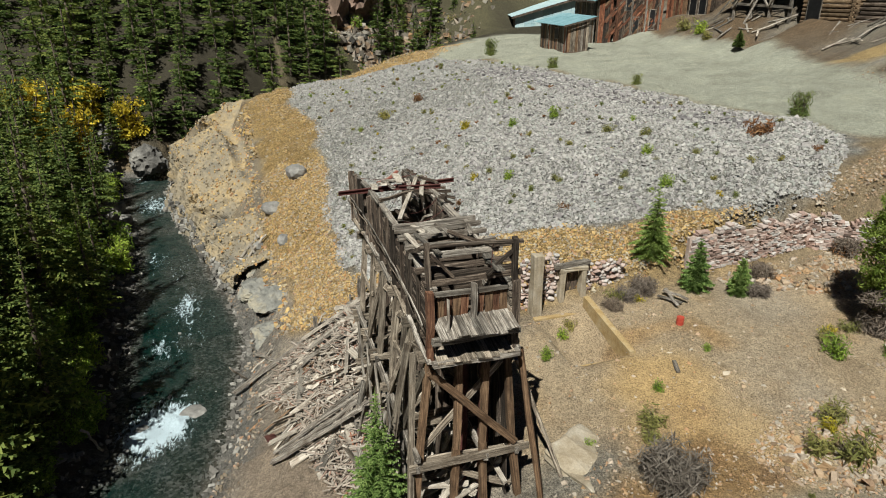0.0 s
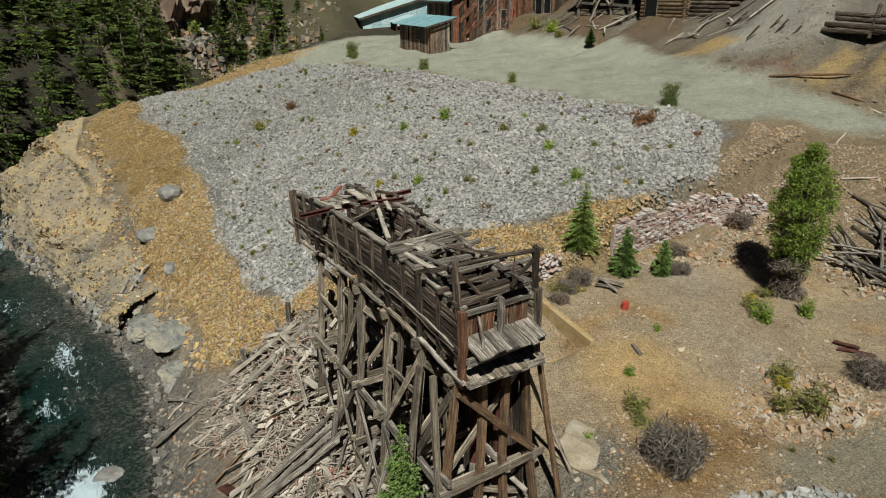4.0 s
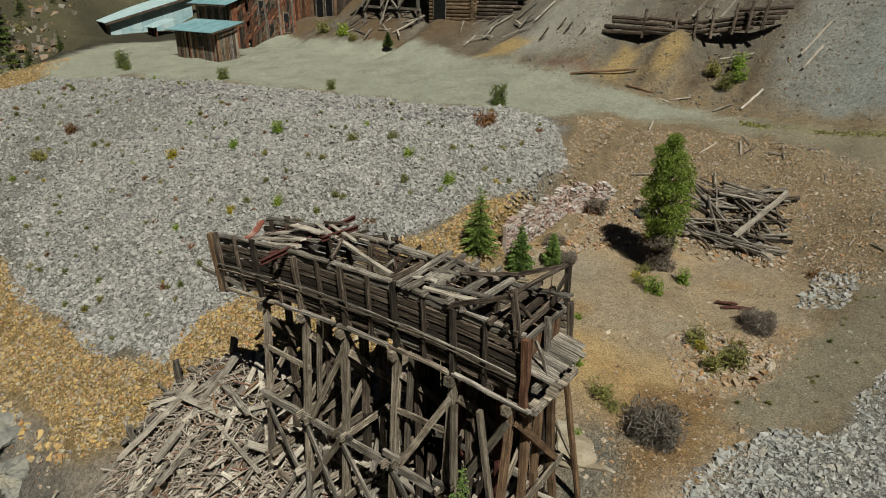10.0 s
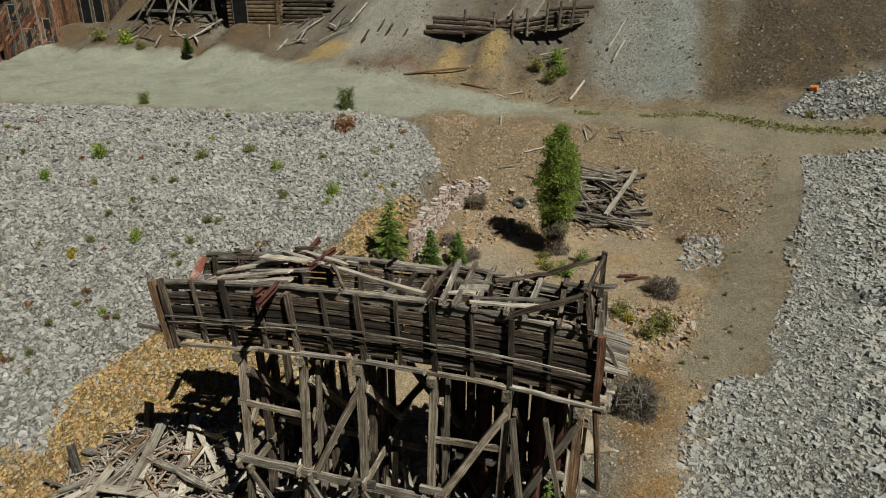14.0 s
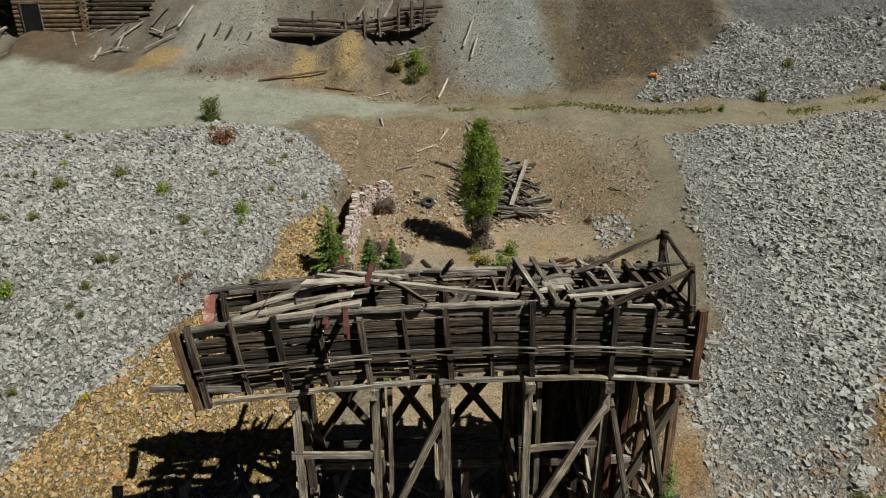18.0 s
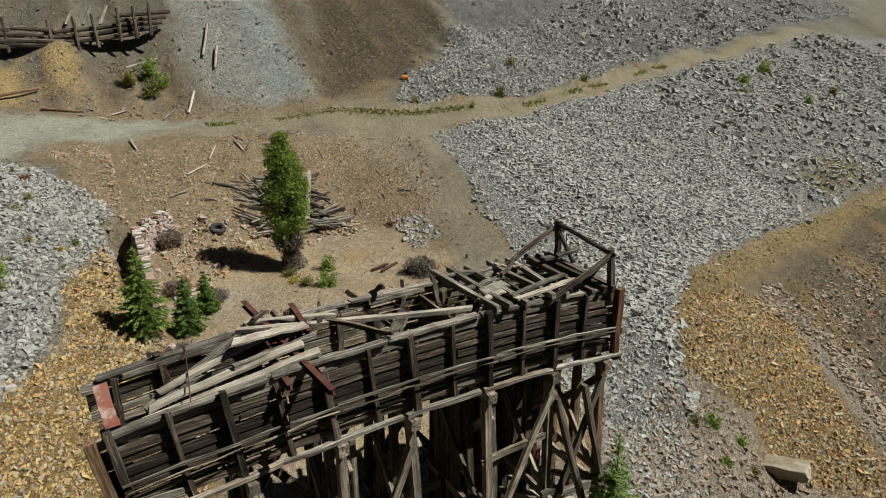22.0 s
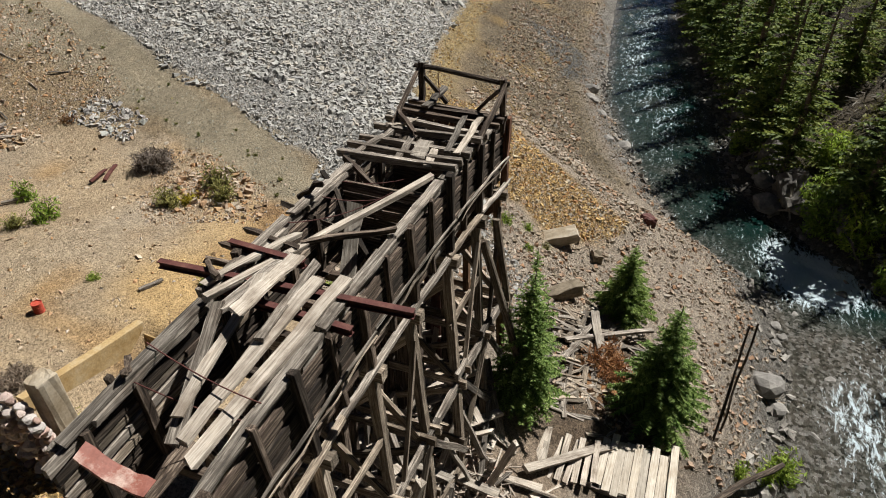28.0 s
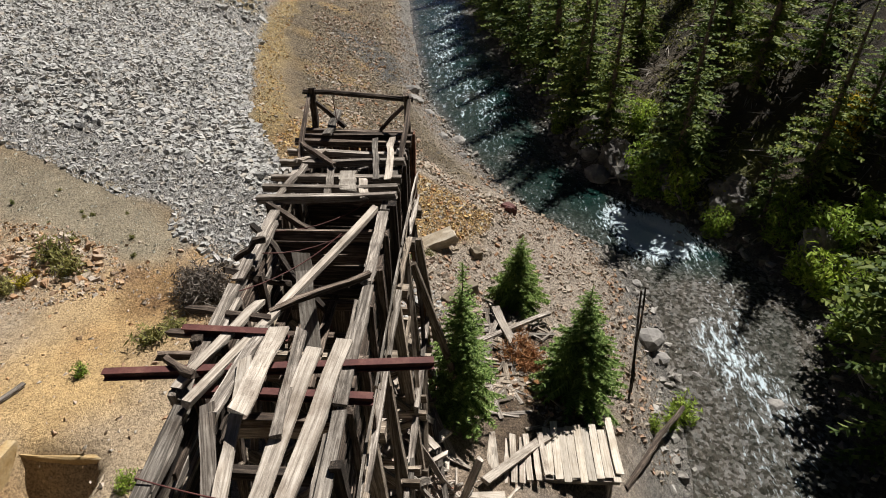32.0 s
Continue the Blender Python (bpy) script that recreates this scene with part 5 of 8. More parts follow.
    for x, y, s in ((-112, 36, 0.6), (-118, 39, 0.7), (-108, 40, 0.5), (-121, 35, 0.8), (-126, 38, 0.9), (-116, 44, 0.5), (-123, 47, 0.8), (-121, 24, 0.9), (-124, 31, 1.0), (-119, 28, 0.7), (-127, 24, 1.1), (-129, 35, 1.1), (-126, 16, 1.0)):
        grow(x, y, 2, s)
    spruce((-39.5, 46.6, gz(-39.5, 46.6) - 0.1), 1.8, 0.6, 9, "tiny spruce on the gravel yard", NEEDLES)

build_spruces()

# ---- fallen timber below the trestle ----
def rest(x, y, extra=0.0):
    return gz(x, y) + extra


def heap(x, y):
    """How high the fallen timber lies over the ground."""
    return 1.5 * math.exp(-((x + 8.6) / 3.2) ** 2 - ((y + 1.4) / 2.4) ** 2) + 0.9 * math.exp(-((x + 4.5) / 3.0) ** 2 - ((y + 3.0) / 2.0) ** 2) + 0.5 * math.exp(-((x - 1) / 3.0) ** 2 - ((y + 1.5) / 2.0) ** 2)


PILE = [(-13.4, -0.8), (-11, 1.2), (-7.2, 1.7), (-4.5, 1.3), (5, 0.6), (5, -2.4), (1.5, -4.2), (-2, -5.2), (-7, -5.5), (-10.5, -6.8), (-12.8, -5.6)]


def build_pile():
    pile = empty("lumber_pile", (-6, -2, rest(-6, -2)), "wide heap of broken grey boards fallen from the trestle", "lumber pile")
    r = np.random.default_rng(77)
    done = 0
    while done < 300:
        x, y = r.uniform(-13.4, 5), r.uniform(-6.8, 1.7)
        if float(inside(np.array(x), np.array(y), PILE)) < 0.1:
            continue
        if x > -3.5 and r.random() < 0.55:
            continue
        ln = r.uniform(0.8, 2.2) if r.random() < 0.6 else r.uniform(2.2, 4.2)
        ang = math.atan2(1.2 - y, -6.8 - x) + r.normal(0, radians(42)) if x < -4 else r.uniform(0, math.pi)
        dx, dy = math.cos(ang) * ln / 2, math.sin(ang) * ln / 2
        lift = heap(x, y) * r.uniform(0.15, 1.0)
        a = (x - dx, y - dy, rest(x - dx, y - dy, 0.08) + lift + r.normal(0, 0.12))
        b = (x + dx, y + dy, rest(x + dx, y + dy, 0.08) + lift + r.normal(0, 0.12))
        w = r.choice([0.1, 0.16, 0.24, 0.32])
        mat = WOOD_PALE if r.random() < 0.62 else (WOOD_GREY if r.random() < 0.78 else WOOD_BROWN)
        beam("board", a, b, w, r.choice([0.03, 0.04, 0.07]), mat, pile, segs=2, roll=r.normal(0, 25), ends=0.08)
        done += 1
    # splinters too small and many to tell apart
    verts, faces = [], []
    for _ in range(7000):
        x, y = r.uniform(-13.2, 3), r.uniform(-6.8, 1.6)
        if float(inside(np.array(x), np.array(y), PILE)) < 0:
            continue
        ln, ang, w = r.uniform(0.15, 1.1), r.uniform(0, math.pi), r.uniform(0.007, 0.032)
        dx, dy = math.cos(ang) * ln / 2, math.sin(ang) * ln / 2
        z = rest(x, y, 0.05) + heap(x, y) * r.uniform(0.1, 1.0)
        s0, s1 = r.normal(0, 0.15, 2)
        i = len(verts)
        for sgn, sl in ((-1, s0), (1, s1)):
            for a, b in ((-1, -1), (1, -1), (1, 1), (-1, 1)):
                verts.append((x + sgn * dx - a * w * math.sin(ang) + 6, y + sgn * dy + a * w * math.cos(ang) + 2, z + sl + b * 0.018 - rest(-6, -2)))
        faces += [(i, i + 1, i + 5, i + 4), (i + 1, i + 2, i + 6, i + 5), (i + 2, i + 3, i + 7, i + 6), (i + 3, i, i + 4, i + 7), (i, i + 3, i + 2, i + 1), (i + 4, i + 5, i + 6, i + 7)]
    tagged(put("splinter_litter", mesh_of("splinter_litter", verts, faces, SPLINTERS), pile), "bleached broken splinters", kind="stuff")


SPLINTERS = stone_material("splintered_wood", (0.17, 0.135, 0.105), (0.36, 0.3, 0.25), (0.46, 0.4, 0.34), (0.3, 0.22, 0.17), (0.55, 0.49, 0.43), (0.28, 0.12, 0.07))
build_pile()


def build_big_timbers():
    lab, g = "long grey pole lying over the fallen boards", "poles on the lumber heap"
    for a, b, w, h in (
        ((-14.2, -8.6, -6.6), (-11.6, -0.7, 0.1), 0.2, 0.2), ((-12.6, -4.2, -2.6), (-10.7, -1.0, 0.5), 0.26, 0.14), ((-17.6, -7.2, -6.0), (-12.6, -5.6, -3.9), 0.14, 0.16),
        ((-9.9, -3.9, -1.6), (-9.2, 0.4, 1.9), 0.3, 0.16), ((-11.2, -2.2, -0.6), (-9.6, -0.2, 1.2), 0.14, 0.14), ((-8.8, -4.4, -1.8), (-7.6, -0.6, 1.3), 0.24, 0.14), ((-9.6, 1.1, 1.0), (-6.4, 0.2, 1.9), 0.2, 0.2), ((-9.4, -0.6, 1.0), (-6.0, -1.6, 1.2), 0.22, 0.14),
        ((-2.4, -6.2, -2.5), (-1.6, -2.4, 0.4), 0.22, 0.1), ((-2.75, -6.4, -2.6), (-2.0, -2.3, 0.5), 0.2, 0.1), ((-2.1, -6.6, -2.6), (-1.1, -2.6, 0.2), 0.24, 0.1), ((-3.0, -5.2, -2.1), (-2.5, -2.2, 0.6), 0.18, 0.1), ((-1.8, -5.4, -2.2), (-1.3, -2.3, 0.4), 0.16, 0.1)):
        loose("fallen_pole", a, b, w, h, WOOD_GREY if w < 0.25 else WOOD_PALE, lab, group=g, segs=6, rough=0.025, ends=0.1)
    for x, y, dx, dy, hgt in ((-12.6, -0.7, -0.25, 0.05, 1.5), (-10.7, 0.9, 0.3, 0.2, 1.5), (-8.9, 1.2, 0.3, 0.1, 1.1), (-12.9, -3.3, 0.15, -0.1, 1.2)):
        loose("broken_post", (x, y, rest(x, y, -0.3)), (x + dx, y + dy, rest(x, y, hgt)), 0.24, 0.24, WOOD_GREY, "broken square post standing in the debris", "post", "broken posts", segs=4, rough=0.02, ends=0.12)
    r = np.random.default_rng(9)
    for _ in range(46):
        x = r.uniform(-4.8, 6.2)
        y = r.choice([-2.6, -1.3, -0.2, 0.5])
        ln = r.uniform(1.6, 3.6)
        dx, dy = r.normal(0, 0.7), r.normal(0, 0.5)
        a = Vector((x, y - 0.4, rest(x, y - 0.4, 0.05)))
        loose("leaning_timber", a, a + Vector((dx, dy, 1.0)).normalized() * ln, r.uniform(0.1, 0.24), r.uniform(0.06, 0.16), WOOD_GREY if r.random() < 0.45 else WOOD_PALE, "fallen grey timber leaning among the trestle posts", group="fallen timbers under the trestle", segs=4, rough=0.02, ends=0.08)
    for _ in range(60):
        x, y = r.uniform(-4.5, 5.8), r.uniform(-2.4, 1.0)
        ln, ang = r.uniform(1.0, 3.0), r.uniform(0, math.pi)
        dx, dy = math.cos(ang) * ln / 2, math.sin(ang) * ln / 2
        z = rest(x, y, 0.3) + r.uniform(0, 1.1)
        loose("fallen_board", (x - dx, y - dy, z + r.normal(0, .25)), (x + dx, y + dy, z + r.normal(0, .25)), r.uniform(0.15, 0.34), 0.07, WOOD_PALE, "pale board caught between the trestle posts", group="boards under the trestle", segs=3, rough=0.02, ends=0.08)
    # rusty plate and small scraps on the slope by the river
    loose("steel_plate", (-5.6, -6.6, rest(-5.6, -6.6, 0.15)), (-4.4, -6.4, rest(-4.4, -6.4, 0.3)), 0.5, 0.05, RUST, "rusty red steel plate on the slope below the trestle", "steel plate")
    # driftwood against the cliff foot
    for a, b in (((-34, -8.3, -5.5), (-30, -6.4, -4.6)), ((-35.5, -7.0, -4.6), (-31.5, -6.6, -4.3)), ((-34.8, -6.3, -4.0), (-33, -7.8, -5.2)), ((-36, -6.4, -4.0), (-33.6, -6.2, -3.6)), ((-32.5, -7.2, -5.0), (-33.5, -5.5, -3.4))):
        loose("driftwood_log", a, b, 0.22, 0.22, WOOD_PALE, "bleached log caught at the foot of the cliff", "log", "driftwood at the cliff", round_=True, segs=5, rough=0.03)
    for a, b in (((-15.5, -7.8, -6.6), (-14.6, -8.6, -5.0)), ((-15.2, -7.4, -6.3), (-13.6, -6.6, -4.6)), ((-16, -7.4, -6.4), (-15.4, -6.0, -4.6))):
        loose("driftwood_log", a, b, 0.12, 0.12, WOOD_PALE, "thin bleached log stranded on the river bank", "log", "driftwood on the bank", round_=True, segs=4, rough=0.03)


build_big_timbers()


# ---- plank platform and debris on the river terrace ----
def build_terrace():
    plat = empty("plank_platform", (5, -7.3, -2.5), "collapsing plank platform with bleached boards above the river", "platform")
    for x in (3.9, 4.9, 5.9):
        beam("bearer", (x, -5.0, -2.2), (x, -8.5, -2.2), 0.16, 0.18, WOOD_GREY, plat)
        for y in (-5.6, -8.2):
            beam("stilt", (x, y, gz(x, y) - 0.3), (x, y, -2.25), 0.18, 0.18, WOOD_GREY, plat)
    for y in np.arange(-8.4, -6.2, 0.27):
        beam("deck_board", (3.6 + rng.uniform(0, .4), y, -2.02), (6.0 + rng.normal(0, .1), y + rng.normal(0, .02), -2.02), 0.255, 0.05, BOARD_WHITE, plat, segs=3, rough=0.006)
    for y in np.arange(-6.1, -4.0, 0.28):
        beam("deck_board", (3.3 + rng.uniform(0, .6), y, -1.75 + 0.1 * (y + 5) + rng.normal(0, .06)), (4.9 + rng.uniform(0, .6), y + rng.normal(0, .12), -1.7 + 0.1 * (y + 5) + rng.normal(0, .08)), 0.2, 0.05, WOOD_PALE, plat, segs=3)
    beam("edge_board", (4.0, -8.5, -1.94), (6.4, -8.45, -1.94), 0.26, 0.06, BOARD_WHITE, plat)
    lab, g = "grey weathered board lying on the river terrace", "boards on the terrace"
    r = np.random.default_rng(15)
    for a, b, w in (((9.4, -5.4, -1.7), (12.0, -4.5, -1.6), 0.34), ((9.6, -3.8, -1.4), (12.8, -7.0, -2.5), 0.2), ((8.6, -4.0, -1.5), (11.4, -4.6, -1.7), 0.2), ((3.0, -4.0, -1.2), (5.6, -6.4, -2.0), 0.3), ((2.4, -4.4, -1.7), (4.2, -5.6, -2.2), 0.28), ((7.0, -3.4, -1.5), (9.8, -4.2, -1.6), 0.2)):
        loose("terrace_board", a, b, w, 0.12, WOOD_PALE if w > 0.25 else WOOD_GREY, lab, group=g, segs=5, rough=0.02)
    for _ in range(110):
        x, y = r.uniform(6.0, 12.5), r.uniform(-7.2, -3.2)
        ln, ang = r.uniform(0.5, 2.2), r.normal(2.4, 0.7)
        dx, dy = math.cos(ang) * ln / 2, math.sin(ang) * ln / 2
        loose("terrace_board", (x - dx, y - dy, rest(x - dx, y - dy, 0.1)), (x + dx, y + dy, rest(x + dx, y + dy, 0.12)), r.uniform(0.08, 0.22), 0.06, WOOD_GREY if r.random() < 0.5 else WOOD_TRESTLE, lab, group=g, segs=3, rough=0.015)
    for k, (a, b) in enumerate((((8.6, -9.9, -3.9), (10.6, -10.1, 0.6)), ((9.6, -10.2, -4.0), (11.4, -10.5, 0.2)))):
        loose("dead_pole", a, b, 0.075, 0.075, WOOD_DARK, "bare dead trunk standing on the river bank", "dead tree", "dead trunks", round_=True, segs=6, rough=0.03)
    loose("fallen_log", (4.4, -8.9, -3.2), (10.6, -13.0, -5.9), 0.22, 0.22, WOOD_DARK, "dark fallen trunk leaning down to the river", "log", round_=True, segs=7, rough=0.03)
    # concrete remains
    for name, m, size, mat, lab in (
        ("concrete_slab", pose(17.1, -1.5, -1.75, 4, -14, -68), (2.4, 0.9, 0.5), CONCRETE, "broken pale concrete slab on the ochre slope"),
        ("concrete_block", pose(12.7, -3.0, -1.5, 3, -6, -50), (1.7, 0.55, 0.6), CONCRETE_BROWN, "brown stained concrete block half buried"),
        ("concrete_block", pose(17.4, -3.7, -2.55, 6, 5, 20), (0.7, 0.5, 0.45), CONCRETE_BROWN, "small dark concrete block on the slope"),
        ("rusty_box", pose(23.4, -5.6, -3.5, 5, 8, 30), (0.8, 0.6, 0.6), RUST, "small rusty iron box on the river bank")):
        bm = bmesh.new()
        bmesh.ops.create_cube(bm, size=1, matrix=Matrix.Diagonal((*size, 1)))
        bmesh.ops.subdivide_edges(bm, edges=bm.edges[:], cuts=3, use_grid_fill=True)
        for v in bm.verts:
            v.co += Vector(rng.normal(0, 0.028, 3))
        bmesh.ops.bevel(bm, geom=[e for e in bm.edges if e.calc_face_angle(0) > 0.8], offset=0.03, segments=1, affect="EDGES")
        me = bpy.data.meshes.new(name)
        bm.to_mesh(me)
        bm.free()
        me.materials.append(mat)
        tagged(put(name, me, None, m), lab, "concrete" if "conc" in name else "box")


BOARD_WHITE = wood_material("pale_deck_board", (0.25, 0.215, 0.175), (0.38, 0.338, 0.285), (0.48, 0.435, 0.38), spread=0.22, stain=(0.75, 0.7, 0.64))
build_terrace()

# ---- bench behind the bin: brick wall, ruins, timber heap, bits ----
def rough_box(size, cuts=2, jitter=0.02, bevel=0.02):
    bm = bmesh.new()
    bmesh.ops.create_cube(bm, size=1, matrix=Matrix.Diagonal((*size, 1)))
    if cuts:
        bmesh.ops.subdivide_edges(bm, edges=bm.edges[:], cuts=cuts, use_grid_fill=True)
    for v in bm.verts:
        v.co += Vector(rng.normal(0, jitter, 3))
    if bevel:
        bmesh.ops.bevel(bm, geom=[e for e in bm.edges if e.calc_face_angle(0) > 0.9], offset=bevel, segments=1, affect="EDGES")
    return bm


def stone_meshes(mat, count, seed, base=0.5):
    """A few rough stones, each about one metre long, to be shared."""
    r = np.random.default_rng(seed)
    out = []
    for _ in range(count):
        bm = bmesh.new()
        bmesh.ops.create_icosphere(bm, subdivisions=2, radius=base)
        cuts = [(Vector(r.normal(0, 1, 3)).normalized(), r.uniform(0.3, 0.46)) for _ in range(9)]
        for v in bm.verts:
            for n, d in cuts:
                h = v.co.dot(n) - d
                if h > 0:
                    v.co -= n * h
            v.co += Vector(r.normal(0, 0.012, 3))
        me = bpy.data.meshes.new("stone")
        bm.to_mesh(me)
        bm.free()
        me.materials.append(mat)
        out.append(me)
    return out


def masonry_material(name, *cols):
    """Old stones and bricks: a tone for each piece, mortar dust and grain."""
    m, N, L, b = material(name, 0.92)
    geo, info = N.new("ShaderNodeNewGeometry"), N.new("ShaderNodeObjectInfo")
    add = N.new("ShaderNodeMath")
    L.new(geo.outputs["Random Per Island"], add.inputs[0])
    L.new(info.outputs["Random"], add.inputs[1])
    part_ = N.new("ShaderNodeMath")
    part_.operation = "FRACT"
    L.new(add.outputs[0], part_.inputs[0])
    fine = node(N, "TexNoise", Scale=14.0, Detail=5.0, Roughness=0.7)
    L.new(N.new("ShaderNodeTexCoord").outputs["Object"], fine.inputs["Vector"])
    c = ramp(N, L, part_.outputs[0], *[(k / (len(cols) - 1), q) for k, q in enumerate(cols)])
    g = ramp(N, L, fine.outputs["Fac"], (0.32, (0.6, 0.58, 0.56)), (0.5, (1, 1, 1)), (0.68, (1.25, 1.24, 1.22)))
    L.new(mixer(N, L, "MULTIPLY", 1.0, c, g), b.inputs["Base Color"])
    bump = node(N, "Bump", Strength=0.7, Distance=0.03)
    L.new(fine.outputs["Fac"], bump.inputs["Height"])
    L.new(bump.outputs[0], b.inputs["Normal"])
    return m


def build_brick_wall():
    wall = empty("brick_wall", (-3.9, 19, 3.5), "ruined wall of small pale pink stones with a crumbled top", "wall", kind="structure")
    cube = [(sx, sy, sz) for sx in (-0.5, 0.5) for sy in (-0.5, 0.5) for sz in (-0.5, 0.5)]
    sides = [(0, 1, 3, 2), (4, 6, 7, 5), (0, 4, 5, 1), (2, 3, 7, 6), (0, 2, 6, 4), (1, 5, 7, 3)]
    me = [mesh_of("brick", [(x + rng.normal(0, .06), y + rng.normal(0, .06), z + rng.normal(0, .1)) for x, y, z in cube], sides, MASONRY) for _ in range(8)]
    runs = [((-4.05, 15.0), (-3.85, 22.4)), ((-3.8, 22.5), (-1.9, 25.2))]
    places = []
    for (ax, ay), (bx, by) in runs:
        ln = math.hypot(bx - ax, by - ay)
        ux, uy = (bx - ax) / ln, (by - ay) / ln
        ang = math.atan2(uy, ux)
        for row in range(20):
            s = rng.uniform(0, 0.2)
            while s < ln:
                step = rng.uniform(0.2, 0.42)
                x, y = ax + ux * (s + step / 2), ay + uy * (s + step / 2)
                base = gz(-3.4, y) if ux < 0.3 else gz(x + 0.4, y - 0.3)
                top = 5.25 + 0.25 * math.sin(s * 1.3) + 0.25 * math.sin(s * 3.1) - (0.5 if s < 1.5 and ux < 0.3 else 0)
                z = base + row * 0.138
                if z < top and rng.random() > 0.04:
                    places.append(pose(x + rng.normal(0, .03), y + rng.normal(0, .02), z, rng.normal(0, 5), rng.normal(0, 5), math.degrees(ang) + rng.normal(0, 5)) @ Matrix.Diagonal((step * 0.95, 0.3 + rng.uniform(0, .14), rng.uniform(0.1, 0.14), 1)))
                s += step
    back = Matrix.Translation(-wall.location)
    near = sorted(range(len(places)), key=lambda k: places[k].translation.y)
    verts, faces = [], []
    for n, k in enumerate(near):
        if n < 298:
            put("brick", me[n % 8], wall, back @ places[k])
            continue
        i = len(verts)
        verts += [tuple(back @ places[k] @ v.co) for v in me[n % 8].vertices]
        faces += [tuple(i + q for q in f) for f in sides]
    tagged(put("brick_courses", mesh_of("brick_courses", verts, faces, MASONRY), wall), "small pale pink stones", kind="stuff")
    # mortar core behind the stones
    for (ax, ay), (bx, by) in runs:
        ln = math.hypot(bx - ax, by - ay)
        bm = bmesh.new()
        bmesh.ops.create_cube(bm, size=1, matrix=Matrix.Diagonal((ln, 0.2, 2.7, 1)))
        bmesh.ops.subdivide_edges(bm, edges=bm.edges[:], cuts=5, use_grid_fill=True)
        for v in bm.verts:
            v.co += Vector((0, rng.normal(0, 0.03), rng.normal(0, 0.05)))
            if v.co.z > 0.9:
                v.co.z -= 0.1 + 0.15 * abs(math.sin(v.co.x * 2.3))
        part("mortar", bm, CONCRETE_PINK, wall, "crumbling pinkish mortar", back @ Matrix.Translation(((ax + bx) / 2, (ay + by) / 2, 3.75)) @ Matrix.Rotation(math.atan2(by - ay, bx - ax), 4, "Z"))
    beam("brick_pier", (-3.9, 22.5, 3.4), (-3.85, 22.5, 5.45), 0.4, 0.45, MASONRY, wall, segs=6, rough=0.04)


MASONRY = masonry_material("old_masonry", (0.14, 0.1, 0.085), (0.36, 0.25, 0.21), (0.46, 0.4, 0.37), (0.3, 0.19, 0.15), (0.5, 0.45, 0.42), (0.36, 0.33, 0.31), (0.4, 0.27, 0.22))
CONCRETE_PINK = mottled("pink_mortar", (0.26, 0.18, 0.14), (0.36, 0.28, 0.24), (0.44, 0.38, 0.34), 2.5)
build_brick_wall()


